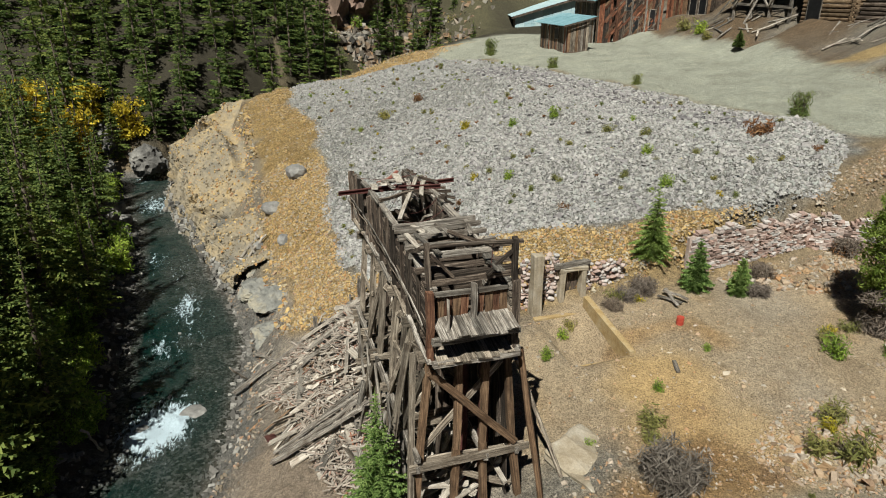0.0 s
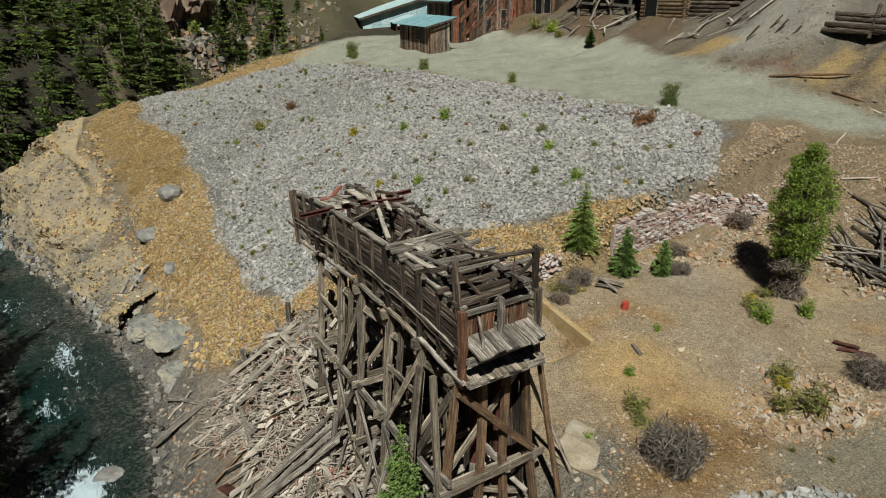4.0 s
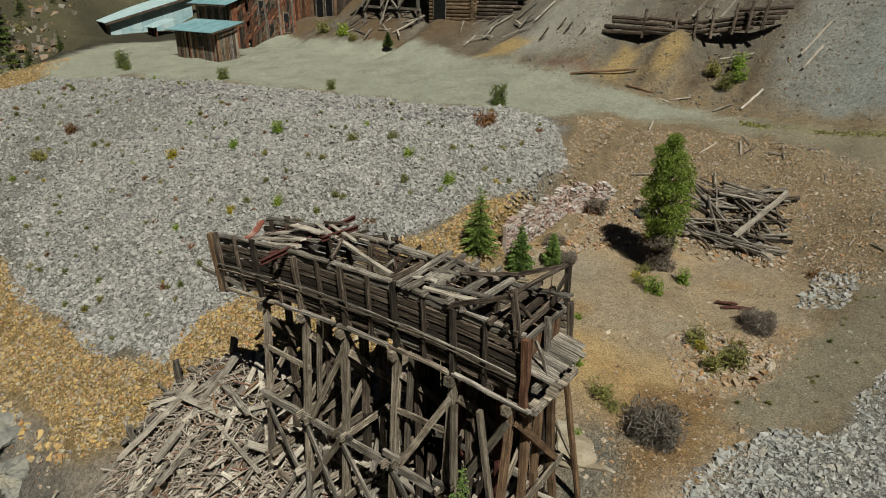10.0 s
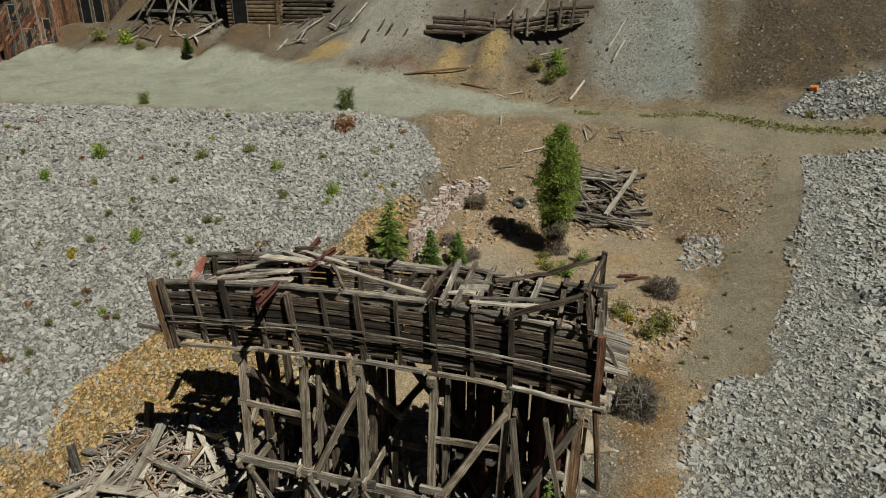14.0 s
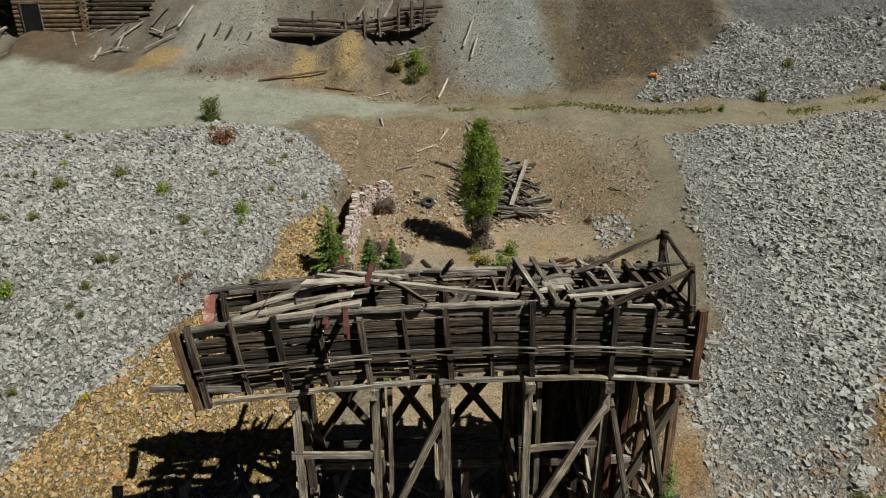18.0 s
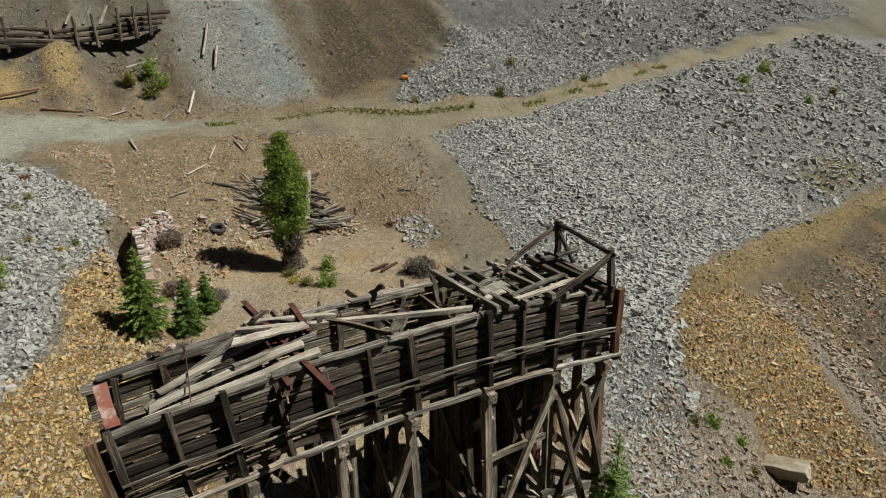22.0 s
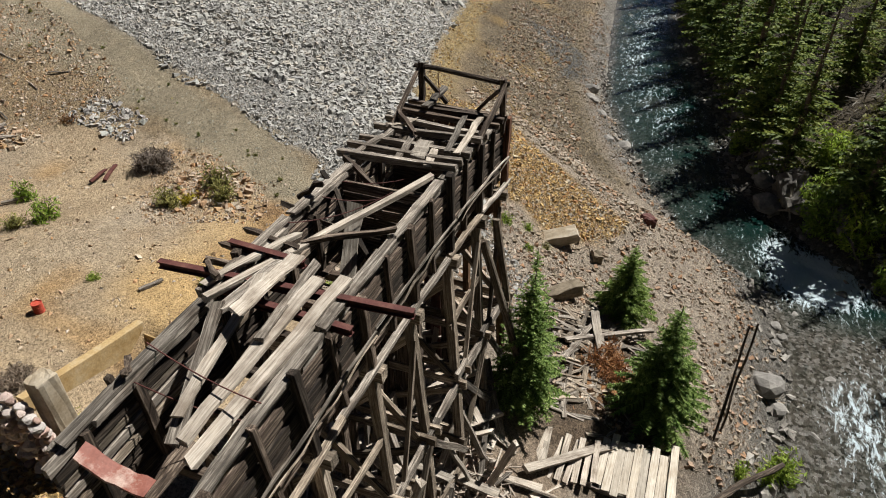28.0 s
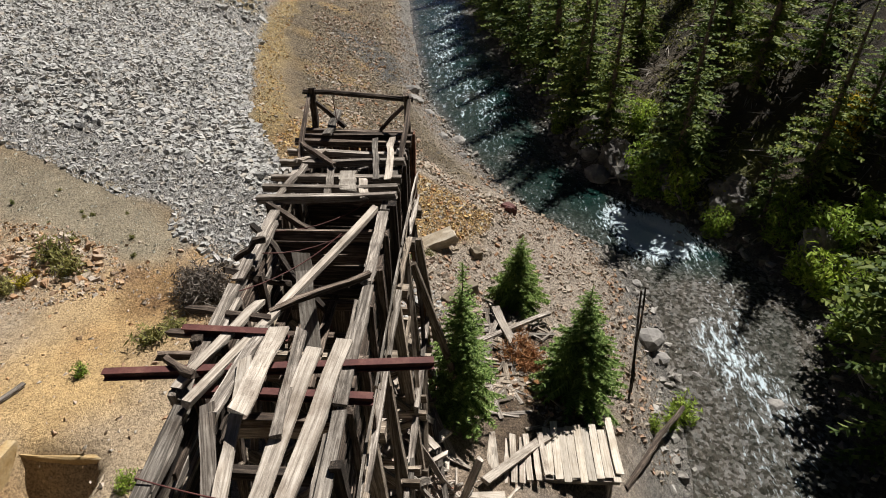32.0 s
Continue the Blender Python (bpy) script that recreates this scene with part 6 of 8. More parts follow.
def build_ruins():
    # concrete pit: high ochre wall along the north, low wall across the east
    pit = empty("concrete_pit", (-0.9, 8.7, 1.0), "open concrete pit with ochre-stained walls behind the ore bin", "concrete pit")
    for verts, lab in (
        ([(-3.0, 8.6, -0.3), (1.2, 8.6, -0.3), (1.2, 8.6, 2.3), (-0.6, 8.6, 2.55), (-3.0, 8.6, 2.95)], "ochre-stained"),):
        back = [(x, y + 0.28, z) for x, y, z in verts]
        allv = [(x + 0.9, y - 8.7, z - 1.0) for x, y, z in verts + back]
        n = len(verts)
        faces = [tuple(range(n)), tuple(range(2 * n - 1, n - 1, -1))] + [(i + n, (i + 1) % n + n, (i + 1) % n, i) for i in range(n)]
        put("side_wall", mesh_of("side_wall", allv, faces, OCHRE_CONCRETE), pit, None, lab)
    for size, c, mat in (((0.14, 2.6, 2.6), (1.06, 7.3, 0.62), OCHRE_CONCRETE), ((3.7, 0.22, 1.9), (-0.9, 5.95, 0.9), CONCRETE), ((0.25, 2.6, 1.6), (-2.9, 7.3, 1.4), OCHRE_CONCRETE)):
        part("side_wall", rough_box(size, 3, 0.012, 0.02), mat, pit, "", Matrix.Translation(Vector(c) - pit.location))
    # doorway in a rubble wall
    door = empty("stone_doorway", (-4.0, 8.4, 2.2), "small dark doorway with concrete jambs in a rubble wall", "doorway")
    for c, s, lab in (((-3.95, 7.85, 3.0), (0.4, 0.28, 2.2), "jamb"), ((-3.95, 9.0, 3.1), (0.4, 0.28, 2.0), "jamb"), ((-3.95, 8.42, 4.05), (0.42, 1.5, 0.24), "lintel")):
        part(lab, rough_box(s, 2, 0.012, 0.02), CONCRETE, door, "", Matrix.Translation(Vector(c) - door.location))
    beam("lintel", (-3.9, 7.4, 4.25), (-4.0, 9.3, 4.3), 0.3, 0.2, WOOD_GREY, door)
    # dark boards fill the doorway in place of its unlit inside
    for k in range(5):
        beam("door_board", (-4.2, 8.05 + 0.18 * k, 2.2), (-4.2, 8.05 + 0.18 * k, 3.9), 0.05, 0.15, WOOD_DARK, door, segs=2)
    shapes = stone_meshes(MASONRY, 5, 3)
    wall = empty("rubble_wall", (-4.2, 7, 2.2), "loose rubble stone wall round the doorway", "wall", kind="structure")
    for y0, y1, h in ((5.9, 7.7, 2.6), (9.15, 11.4, 1.7)):
        for row in range(int(h / 0.17)):
            y = y0
            while y < y1:
                w = rng.uniform(0.18, 0.4)
                if row * 0.17 < h - 0.5 * (y - y0) / (y1 - y0) * (1 if y0 > 8 else 0.2):
                    m = pose(-4.15 + rng.normal(0, .08), y, gz(-3.9, y) + row * 0.17 + 0.05, *rng.uniform(-10, 10, 2), rng.uniform(0, 360)) @ Matrix.Diagonal((w * 1.1, w, 0.22, 1))
                    put("stone", shapes[rng.integers(5)], wall, Matrix.Translation(-wall.location) @ m)
                y += w * 0.85
    part("pillar", rough_box((0.55, 0.5, 4.0), 3, 0.012, 0.03), CONCRETE, tagged(empty("concrete_pillar", (-3.5, 6.3, 3.2)), "tall bare concrete pillar standing behind the ore bin", "pillar"))
    part("slab", rough_box((3.4, 2.2, 0.5), 3, 0.05, 0.05), CONCRETE, tagged(empty("concrete_apron", (6.6, 4.2, 1.45)), "pale concrete footing half buried beside the trestle", "concrete"), "", Matrix.Rotation(radians(28), 4, "Z") @ Matrix.Rotation(radians(14), 4, "Y"))


build_ruins()


def build_timber_heap():
    heap_ob = empty("timber_heap", (5.4, 26, 3.6), "collapsed heap of grey logs and timbers on the slope", "timber heap")
    r = np.random.default_rng(31)
    for k in range(90):
        x, y = r.uniform(3.2, 7.8), r.uniform(23.4, 28.8)
        ln = r.uniform(0.8, 4.2)
        ang = r.normal(-0.25, 0.5)
        dx, dy = math.cos(ang) * ln / 2, math.sin(ang) * ln / 2
        lift = r.uniform(0.02, 0.65) * math.exp(-((x - 5.2) / 2.2) ** 2)
        thick = r.uniform(0.05, 0.2)
        beam("log", (x - dx, y - dy, gz(x - dx, y - dy) + lift + 0.1), (x + dx, y + dy, gz(x + dx, y + dy) + lift + 0.1 + r.normal(0, .1)), thick, thick, WOOD_GREY if r.random() < 0.7 else WOOD_DARK, heap_ob, segs=4, round_=bool(r.random() < 0.6), rough=0.02)
    beam("log", (6.2, 24.6, 3.6), (8.0, 28.8, 5.6), 0.24, 0.24, WOOD_PALE, heap_ob, segs=5, rough=0.02)
    for a, b in (((4.4, 18.9, 2.75), (5.2, 18.3, 2.75)), ((7.6, 16.6, 2.65), (8.8, 17.2, 2.7)), ((7.2, 17.0, 2.7), (8.2, 17.1, 2.75)), ((-3.0, 13.2, 2.75), (-1.2, 12.6, 2.75)), ((-2.8, 12.9, 2.8), (-1.5, 13.4, 2.85)), ((-2.5, 12.4, 2.7), (-1.4, 13.0, 2.75)), ((0.3, 22.6, 3.4), (-1.2, 22.9, 3.5)), ((-1.6, 22.2, 3.4), (0.2, 21.9, 3.3)), ((2.4, 9.9, 2.35), (3.2, 9.6, 2.35)), ((1.0, 24.0, 4.0), (-0.6, 24.4, 4.2))):
        red = 7 < a[0] < 9
        loose("ground_board", a, b, 0.16, 0.07, RUST if red else WOOD_GREY, "rusty red bar lying on the bench" if red else "grey board lying on the bench", group="scraps on the bench", segs=3, rough=0.015)
    for x, y, ang, ln in ((-9, 42.0, 12, 3.6), (-6.0, 40.3, -8, 2.6), (-4.2, 39.6, 5, 1.8), (-11.8, 41.4, 15, 2.4), (2.8, 40.6, 65, 2.2), (5.6, 46.6, 68, 3.4), (5.9, 44.6, 70, 2.4), (0.2, 45.3, 15, 2.6), (-2.6, 40.4, 20, 1.6), (0.9, 39.7, 50, 1.6), (2.2, 31.6, 60, 1.6), (-2.4, 33.2, 100, 1.4), (0.8, 29.8, 40, 1.8), (4.2, 32.2, 110, 1.2), (-0.8, 27.4, 20, 1.2)):
        c, s = math.cos(radians(ang)) * ln / 2, math.sin(radians(ang)) * ln / 2
        loose("hill_log", (x - c, y - s, gz(x - c, y - s) + 0.14), (x + c, y + s, gz(x + c, y + s) + 0.14), 0.2 if ln > 2 else 0.12, 0.2 if ln > 2 else 0.1, WOOD_BROWN if x < -5 else WOOD_PALE, "weathered log lying on the hillside", "log", "logs on the hillside", round_=True, segs=4)

    r = np.random.default_rng(92)
    for _ in range(46):
        x, y = r.uniform(-4, 14), r.uniform(24.5, 34)
        ln, ang = r.uniform(0.3, 1.1), r.uniform(0, math.pi)
        dx, dy = math.cos(ang) * ln / 2, math.sin(ang) * ln / 2
        loose("slope_stick", (x - dx, y - dy, gz(x - dx, y - dy) + 0.1), (x + dx, y + dy, gz(x + dx, y + dy) + 0.14), r.uniform(0.04, 0.08), 0.05, WOOD_PALE if r.random() < 0.3 else WOOD_GREY, "splintered grey stick lying on the brown slope", group="sticks on the brown slope", segs=3, rough=0.015)


build_timber_heap()


def lathe(profile, n=20):
    bm = bmesh.new()
    rings = [[bm.verts.new((r * math.cos(math.tau * k / n), r * math.sin(math.tau * k / n), z)) for k in range(n)] for r, z in profile]
    for a, b in zip(rings, rings[1:]):
        for k in range(n):
            bm.faces.new((a[k], a[(k + 1) % n], b[(k + 1) % n], b[k]))
    bm.faces.new(rings[0][::-1])
    bm.faces.new(rings[-1])
    return bm


def build_small():
    can = empty("paint_can", (0.12, 11.8, gz(0.12, 11.8)), "rusty red metal can standing on bare soil", "can")
    part("body", lathe([(0.15, 0), (0.165, 0.02), (0.165, 0.13), (0.172, 0.14), (0.165, 0.15), (0.165, 0.3), (0.172, 0.31), (0.165, 0.32), (0.165, 0.43), (0.172, 0.45), (0.15, 0.45), (0.145, 0.42)]), CAN_RED, can)
    drum = empty("orange_drum", (20.3, 38, gz(20.3, 38) + 0.15), "orange drum lying on the hillside", "drum")
    part("body", lathe([(0.17, -0.25), (0.185, -0.24), (0.185, 0), (0.192, 0.01), (0.185, 0.02), (0.185, 0.24), (0.17, 0.25)]), CAN_ORANGE, drum, "", pose(0, 0, 0.02, 90, 0, 60))
    tyre = empty("tyre", (0.6, 24.2, gz(0.6, 24.2) + 0.15), "worn black tyre among the rubble", "tyre")
    bm = bmesh.new()
    R, q, n, k = 0.34, 0.13, 20, 8
    vs = [[bm.verts.new(((R + q * math.cos(math.tau * j / k)) * math.cos(math.tau * i / n), (R + q * math.cos(math.tau * j / k)) * math.sin(math.tau * i / n), q * math.sin(math.tau * j / k))) for j in range(k)] for i in range(n)]
    for i in range(n):
        for j in range(k):
            bm.faces.new((vs[i][j], vs[(i + 1) % n][j], vs[(i + 1) % n][(j + 1) % k], vs[i][(j + 1) % k]))
    part("casing", bm, RUBBER, tyre, "", pose(0, 0, 0.05, 25, 0, 0))


CAN_RED = mottled("red_paint", (0.2, 0.03, 0.02), (0.36, 0.05, 0.03), (0.42, 0.1, 0.06), 8, 0.6)
CAN_ORANGE = mottled("orange_paint", (0.5, 0.12, 0.02), (0.7, 0.2, 0.03), (0.75, 0.3, 0.08), 3, 0.5)
RUBBER = mottled("rubber", (0.015, 0.015, 0.015), (0.03, 0.03, 0.03), (0.06, 0.06, 0.06), 5, 0.8)
build_small()

# ---- mine buildings and log cribs on the hill ----
def board_wall(parent, a, b, low, high_a, high_b, mats, width=0.28, gap=0.0, name="board"):
    """A wall of upright boards between two plan points; its top runs from high_a to high_b."""
    a, b = Vector((*a, 0)), Vector((*b, 0))
    ln = (b - a).length
    n = max(2, int(ln / width))
    for k in range(n):
        f = (k + 0.5) / n
        p = a.lerp(b, f)
        if rng.random() < gap:
            continue
        top = high_a + (high_b - high_a) * f
        z0 = low + rng.uniform(-0.05, 0.1)
        m = along((p.x, p.y, z0), (p.x, p.y, top))
        d = (b - a).normalized()
        turn = Matrix((Vector((0, 0, 1)), d, Vector((0, 0, 1)).cross(d))).transposed().to_4x4()
        turn.translation = Vector((p.x, p.y, z0)) + Vector((-d.y, d.x, 0)) * rng.normal(0, 0.015)
        me = beam_mesh(top - z0, ln / n * rng.uniform(0.9, 0.99), 0.06, mats[rng.integers(len(mats))], segs=2, rough=0.004, ends=0.03)
        put(name, me, parent, Matrix.Translation(-parent.location) @ turn)


def roof_sheet(parent, corners, mat, name="roof_sheet", strips=6, thick=0.06):
    """A roof of metal sheets: corners a, b (low eave), c, d (high eave, c over b)."""
    a, b, c, d = (Vector(p) for p in corners)
    for k in range(strips):
        f0, f1 = k / strips, (k + 1) / strips - 0.004
        lift = Vector((0, 0, 0.012 * (k % 2)))
        q = [a.lerp(b, f0) + lift, a.lerp(b, f1) + lift, d.lerp(c, f1) + lift, d.lerp(c, f0) + lift]
        verts = [tuple(v - parent.location) for v in q] + [tuple(v - parent.location - Vector((0, 0, thick))) for v in q]
        put(name, mesh_of(name, verts, [(0, 1, 2, 3), (7, 6, 5, 4), (0, 4, 5, 1), (1, 5, 6, 2), (2, 6, 7, 3), (3, 7, 4, 0)], mat), parent)


def opening(parent, a, b, low, high, out=0.05, name="window"):
    """A dark window with a frame, set proud of a wall that runs from a to b."""
    a, b = Vector((*a, 0)), Vector((*b, 0))
    d = (b - a).normalized()
    nrm = Vector((d.y, -d.x, 0))
    mid = (a + b) / 2 + nrm * out
    ln = (b - a).length
    m = Matrix((d, nrm, Vector((0, 0, 1)))).transposed().to_4x4()
    m.translation = Vector((mid.x, mid.y, (low + high) / 2)) - parent.location
    pane = part(name, rough_box((ln, 0.06, high - low), 0, 0, 0), DARK_GLASS, parent, "dark empty window", m)
    for c, s in (((0, 0.03, (high - low) / 2), (ln + 0.2, 0.06, 0.1)), ((0, 0.03, -(high - low) / 2), (ln + 0.2, 0.06, 0.1)), ((ln / 2, 0.03, 0), (0.1, 0.06, high - low)), ((-ln / 2, 0.03, 0), (0.1, 0.06, high - low))):
        part("frame", rough_box(s, 0, 0, 0), WOOD_GREY, pane, "", Matrix.Translation(c))


DARK_GLASS = mottled("dark_opening", (0.006, 0.006, 0.007), (0.012, 0.012, 0.013), (0.02, 0.02, 0.02), 2, 0.4)
ROOF_BLUE = mottled("blue_grey_roof", (0.13, 0.25, 0.28), (0.19, 0.33, 0.37), (0.28, 0.41, 0.45), 0.6, 0.55, 0.1)
ROOF_PALE = mottled("pale_blue_roof", (0.3, 0.42, 0.44), (0.4, 0.52, 0.55), (0.5, 0.58, 0.58), 0.5, 0.55, 0.1)
PANEL_BLUE = mottled("blue_panel", (0.22, 0.34, 0.38), (0.3, 0.42, 0.46), (0.42, 0.48, 0.46), 0.7, 0.6)
RUST_WALL = wood_material("rust_streaked_board", (0.03, 0.012, 0.008), (0.15, 0.055, 0.028), (0.3, 0.15, 0.095), spread=0.6)
LOG_BROWN = wood_material("brown_log", (0.05, 0.03, 0.018), (0.15, 0.1, 0.06), (0.27, 0.2, 0.13), spread=0.35)


def build_shed():
    s = empty("shed", (-57, 34.5, 9.3), "small plank shed with a blue metal roof beside the gravel yard", "shed")
    near, right, left, back = (-54.7, 33.6), (-54.2, 36.2), (-63.9, 34.2), (-63.4, 36.8)
    low = 9.0
    mats = [WOOD_GREY, WOOD_BROWN, WOOD_DARK, RUST_WALL, WOOD_DARK, WOOD_DARK, WOOD_TRESTLE]
    board_wall(s, left, near, low, 12.5, 12.4, mats, 0.36, 0.06)
    board_wall(s, near, right, low, 12.4, 13.3, mats, 0.3, 0.1)
    board_wall(s, right, back, low, 13.3, 13.3, [WOOD_DARK], 0.5)
    board_wall(s, back, left, low, 13.3, 12.5, [WOOD_DARK], 0.5)
    beam("sill", (-54.65, 33.5, 9.1), (-54.1, 36.3, 9.1), 0.25, 0.6, WOOD_DARK, s)
    opening(s, (-58.6, 33.8), (-57.4, 33.72), 10.8, 12.1)
    roof_sheet(s, ((-64.9, 33.5, 12.6), (-54.3, 32.7, 12.55), (-53.7, 37.0, 13.65), (-64.3, 37.6, 13.75)), ROOF_BLUE, strips=8)
    beam("fascia", (-54.25, 32.7, 12.43), (-53.65, 37.0, 13.53), 0.08, 0.2, WOOD_DARK, s)


def build_mill():
    m = empty("mill_building", (-64, 50, 10), "tall rust-streaked plank mill building with a blue roof", "building")
    near, right, left, back = (-64.2, 43.2), (-59.6, 50.4), (-74.5, 44.8), (-70, 54)
    board_wall(m, left, near, 9.4, 15.4, 15.3, [WOOD_GREY, WOOD_GREY, WOOD_DARK, WOOD_BROWN], 0.4, 0.05)
    board_wall(m, near, right, 9.6, 15.3, 18.6, [RUST_WALL, RUST_WALL, WOOD_BROWN, RUSTY_WOOD, WOOD_DARK, WOOD_DARK], 0.36, 0.03)
    board_wall(m, right, back, 12, 18.6, 18.6, [WOOD_DARK], 0.8)
    board_wall(m, back, left, 9.5, 18.6, 15.4, [WOOD_DARK], 0.8)
    for a, b in (((-73.4, 44.63), (-72.4, 44.47)), ((-71.0, 44.26), (-70.0, 44.1)), ((-68.6, 43.88), (-67.6, 43.73)), ((-66.4, 43.54), (-65.6, 43.42))):
        opening(m, a, b, 13.3, 14.9, 0.1)
    for f, lo, hi in ((0.55, 10.8, 13.2), (0.42, 14.0, 15.8), (0.8, 11.6, 14.2)):
        x, y = -64.2 + 4.6 * f, 43.2 + 7.2 * f
        opening(m, (x, y), (x + 0.4, y + 0.63), lo, hi, 0.1)
    r = np.random.default_rng(88)
    for k in range(46):
        f, z = r.uniform(0.03, 0.9), r.uniform(9.9, 14.6)
        ln = r.uniform(1.2, 3.2)
        f1, z1 = min(f + ln * 0.6 / 8.54, 0.98), z + ln * 0.8
        if z1 > 15.2 + 3.2 * f1:
            continue
        out = 0.09 + r.uniform(0, 0.03)
        a = (-64.2 + 4.6 * f + out * 0.84, 43.2 + 7.2 * f - out * 0.54, z)
        b = (-64.2 + 4.6 * f1 + out * 0.84, 43.2 + 7.2 * f1 - out * 0.54, z1)
        beam("slanting_board", a, b, 0.05, r.uniform(0.2, 0.34), (RUST_WALL, WOOD_BROWN, RUSTY_WOOD, WOOD_DARK, RUST_WALL)[k % 5], m, segs=2, rough=0.006)
    for f in (0.3, 0.52, 0.74, 0.95):
        x, y = -64.2 + 4.6 * f, 43.2 + 7.2 * f
        beam("pilaster", (x + 0.15, y - 0.1, gz(x, y) - 0.3), (x + 0.15, y - 0.1, 15 + 3 * f), 0.18, 0.18, WOOD_GREY if f > 0.4 else RUSTY_WOOD, m)
    roof_sheet(m, ((-75.4, 44.0, 15.4), (-64.0, 42.2, 15.3), (-60.0, 48.6, 18.2), (-71.4, 50.6, 18.3)), ROOF_BLUE, strips=9)
    beam("fascia", (-75.4, 43.95, 15.25), (-64.0, 42.15, 15.15), 0.1, 0.25, WOOD_DARK, m)
    x = empty("annex_building", (-60, 55, 13), "brown plank annex with dark doors behind the mill", "building")
    board_wall(x, (-64.5, 54.4), (-60.8, 55.1), 12.6, 18.5, 18.5, [RUST_WALL, WOOD_BROWN, RUSTY_WOOD], 0.4, 0.03)
    board_wall(x, (-60.8, 55.3), (-57.0, 56.0), 13.2, 18.5, 18.5, [WOOD_DARK, WOOD_BROWN], 0.45, 0.03)
    board_wall(x, (-57.0, 56.0), (-58, 62), 14, 18.5, 18.5, [WOOD_DARK], 0.8)
    opening(x, (-60.4, 55.3), (-59.2, 55.52), 13.4, 16.8, 0.08)
    opening(x, (-58.8, 55.6), (-57.6, 55.82), 13.6, 16.8, 0.08)
    roof_sheet(x, ((-65.0, 53.8, 18.5), (-56.4, 55.4, 18.5), (-57.5, 63, 20), (-66, 61.5, 20)), ROOF_PALE, strips=5)
    lowb = empty("low_building", (-108, 52, 9), "long low building with pale blue metal roof and panels", "building")
    a, b, c, d = (-106, 48.2), (-101.6, 62.4), (-116, 66), (-120, 52)
    n = 8
    for k in range(n):
        f0, f1 = k / n, (k + 1) / n - 0.003
        x0, x1 = a[0] + (b[0] - a[0]) * f0, a[0] + (b[0] - a[0]) * f1
        y0, y1 = a[1] + (b[1] - a[1]) * f0, a[1] + (b[1] - a[1]) * f1
        z0, z1 = 11.6 + 4.4 * f0, 11.6 + 4.4 * f1
        for lo, hi in ((8.9, 10.4), (10.42, None)):
            v = [(x0, y0, lo), (x1, y1, lo), (x1, y1, hi or z1), (x0, y0, hi or z0)]
            dep = 0.08 + 0.01 * (k % 2)
            vv = [(p - lowb.location.x, q - lowb.location.y, r - 9) for p, q, r in v] + [(p - lowb.location.x - dep, q - lowb.location.y, r - 9) for p, q, r in v]
            put("wall_panel", mesh_of("wall_panel", vv, [(0, 1, 2, 3), (7, 6, 5, 4), (0, 4, 5, 1), (1, 5, 6, 2), (2, 6, 7, 3), (3, 7, 4, 0)], PANEL_BLUE if (k + (hi is None)) % 3 else ROOF_PALE), lowb)
    board_wall(lowb, d, a, 8.7, 12.0, 11.6, [WOOD_GREY, WOOD_GREY, RUSTY_WOOD], 0.7)
    board_wall(lowb, b, c, 9, 16, 16, [WOOD_GREY], 1.0)
    board_wall(lowb, c, d, 9, 16, 12, [WOOD_GREY], 1.2)
    roof_sheet(lowb, ((-105.4, 47.2, 11.65), (-121.0, 51.2, 12.2), (-116.4, 67, 16.6), (-100.6, 62.8, 16.3)), ROOF_PALE, strips=8)
    beam("fascia", (-105.4, 47.15, 11.45), (-100.6, 62.75, 16.1), 0.12, 0.4, WOOD_DARK, lowb)
    lean = empty("lean_to", (-92, 48, 9.3), "small lean-to with a pale blue metal roof", "shed")
    board_wall(lean, (-94.5, 48.6), (-90.5, 47.8), 9.0, 11.4, 11.4, [RUST_WALL, WOOD_DARK], 0.4)
    roof_sheet(lean, ((-95, 48.0, 11.4), (-90.2, 47.1, 11.4), (-89.6, 51, 12.6), (-94.4, 52, 12.6)), ROOF_PALE, strips=3)


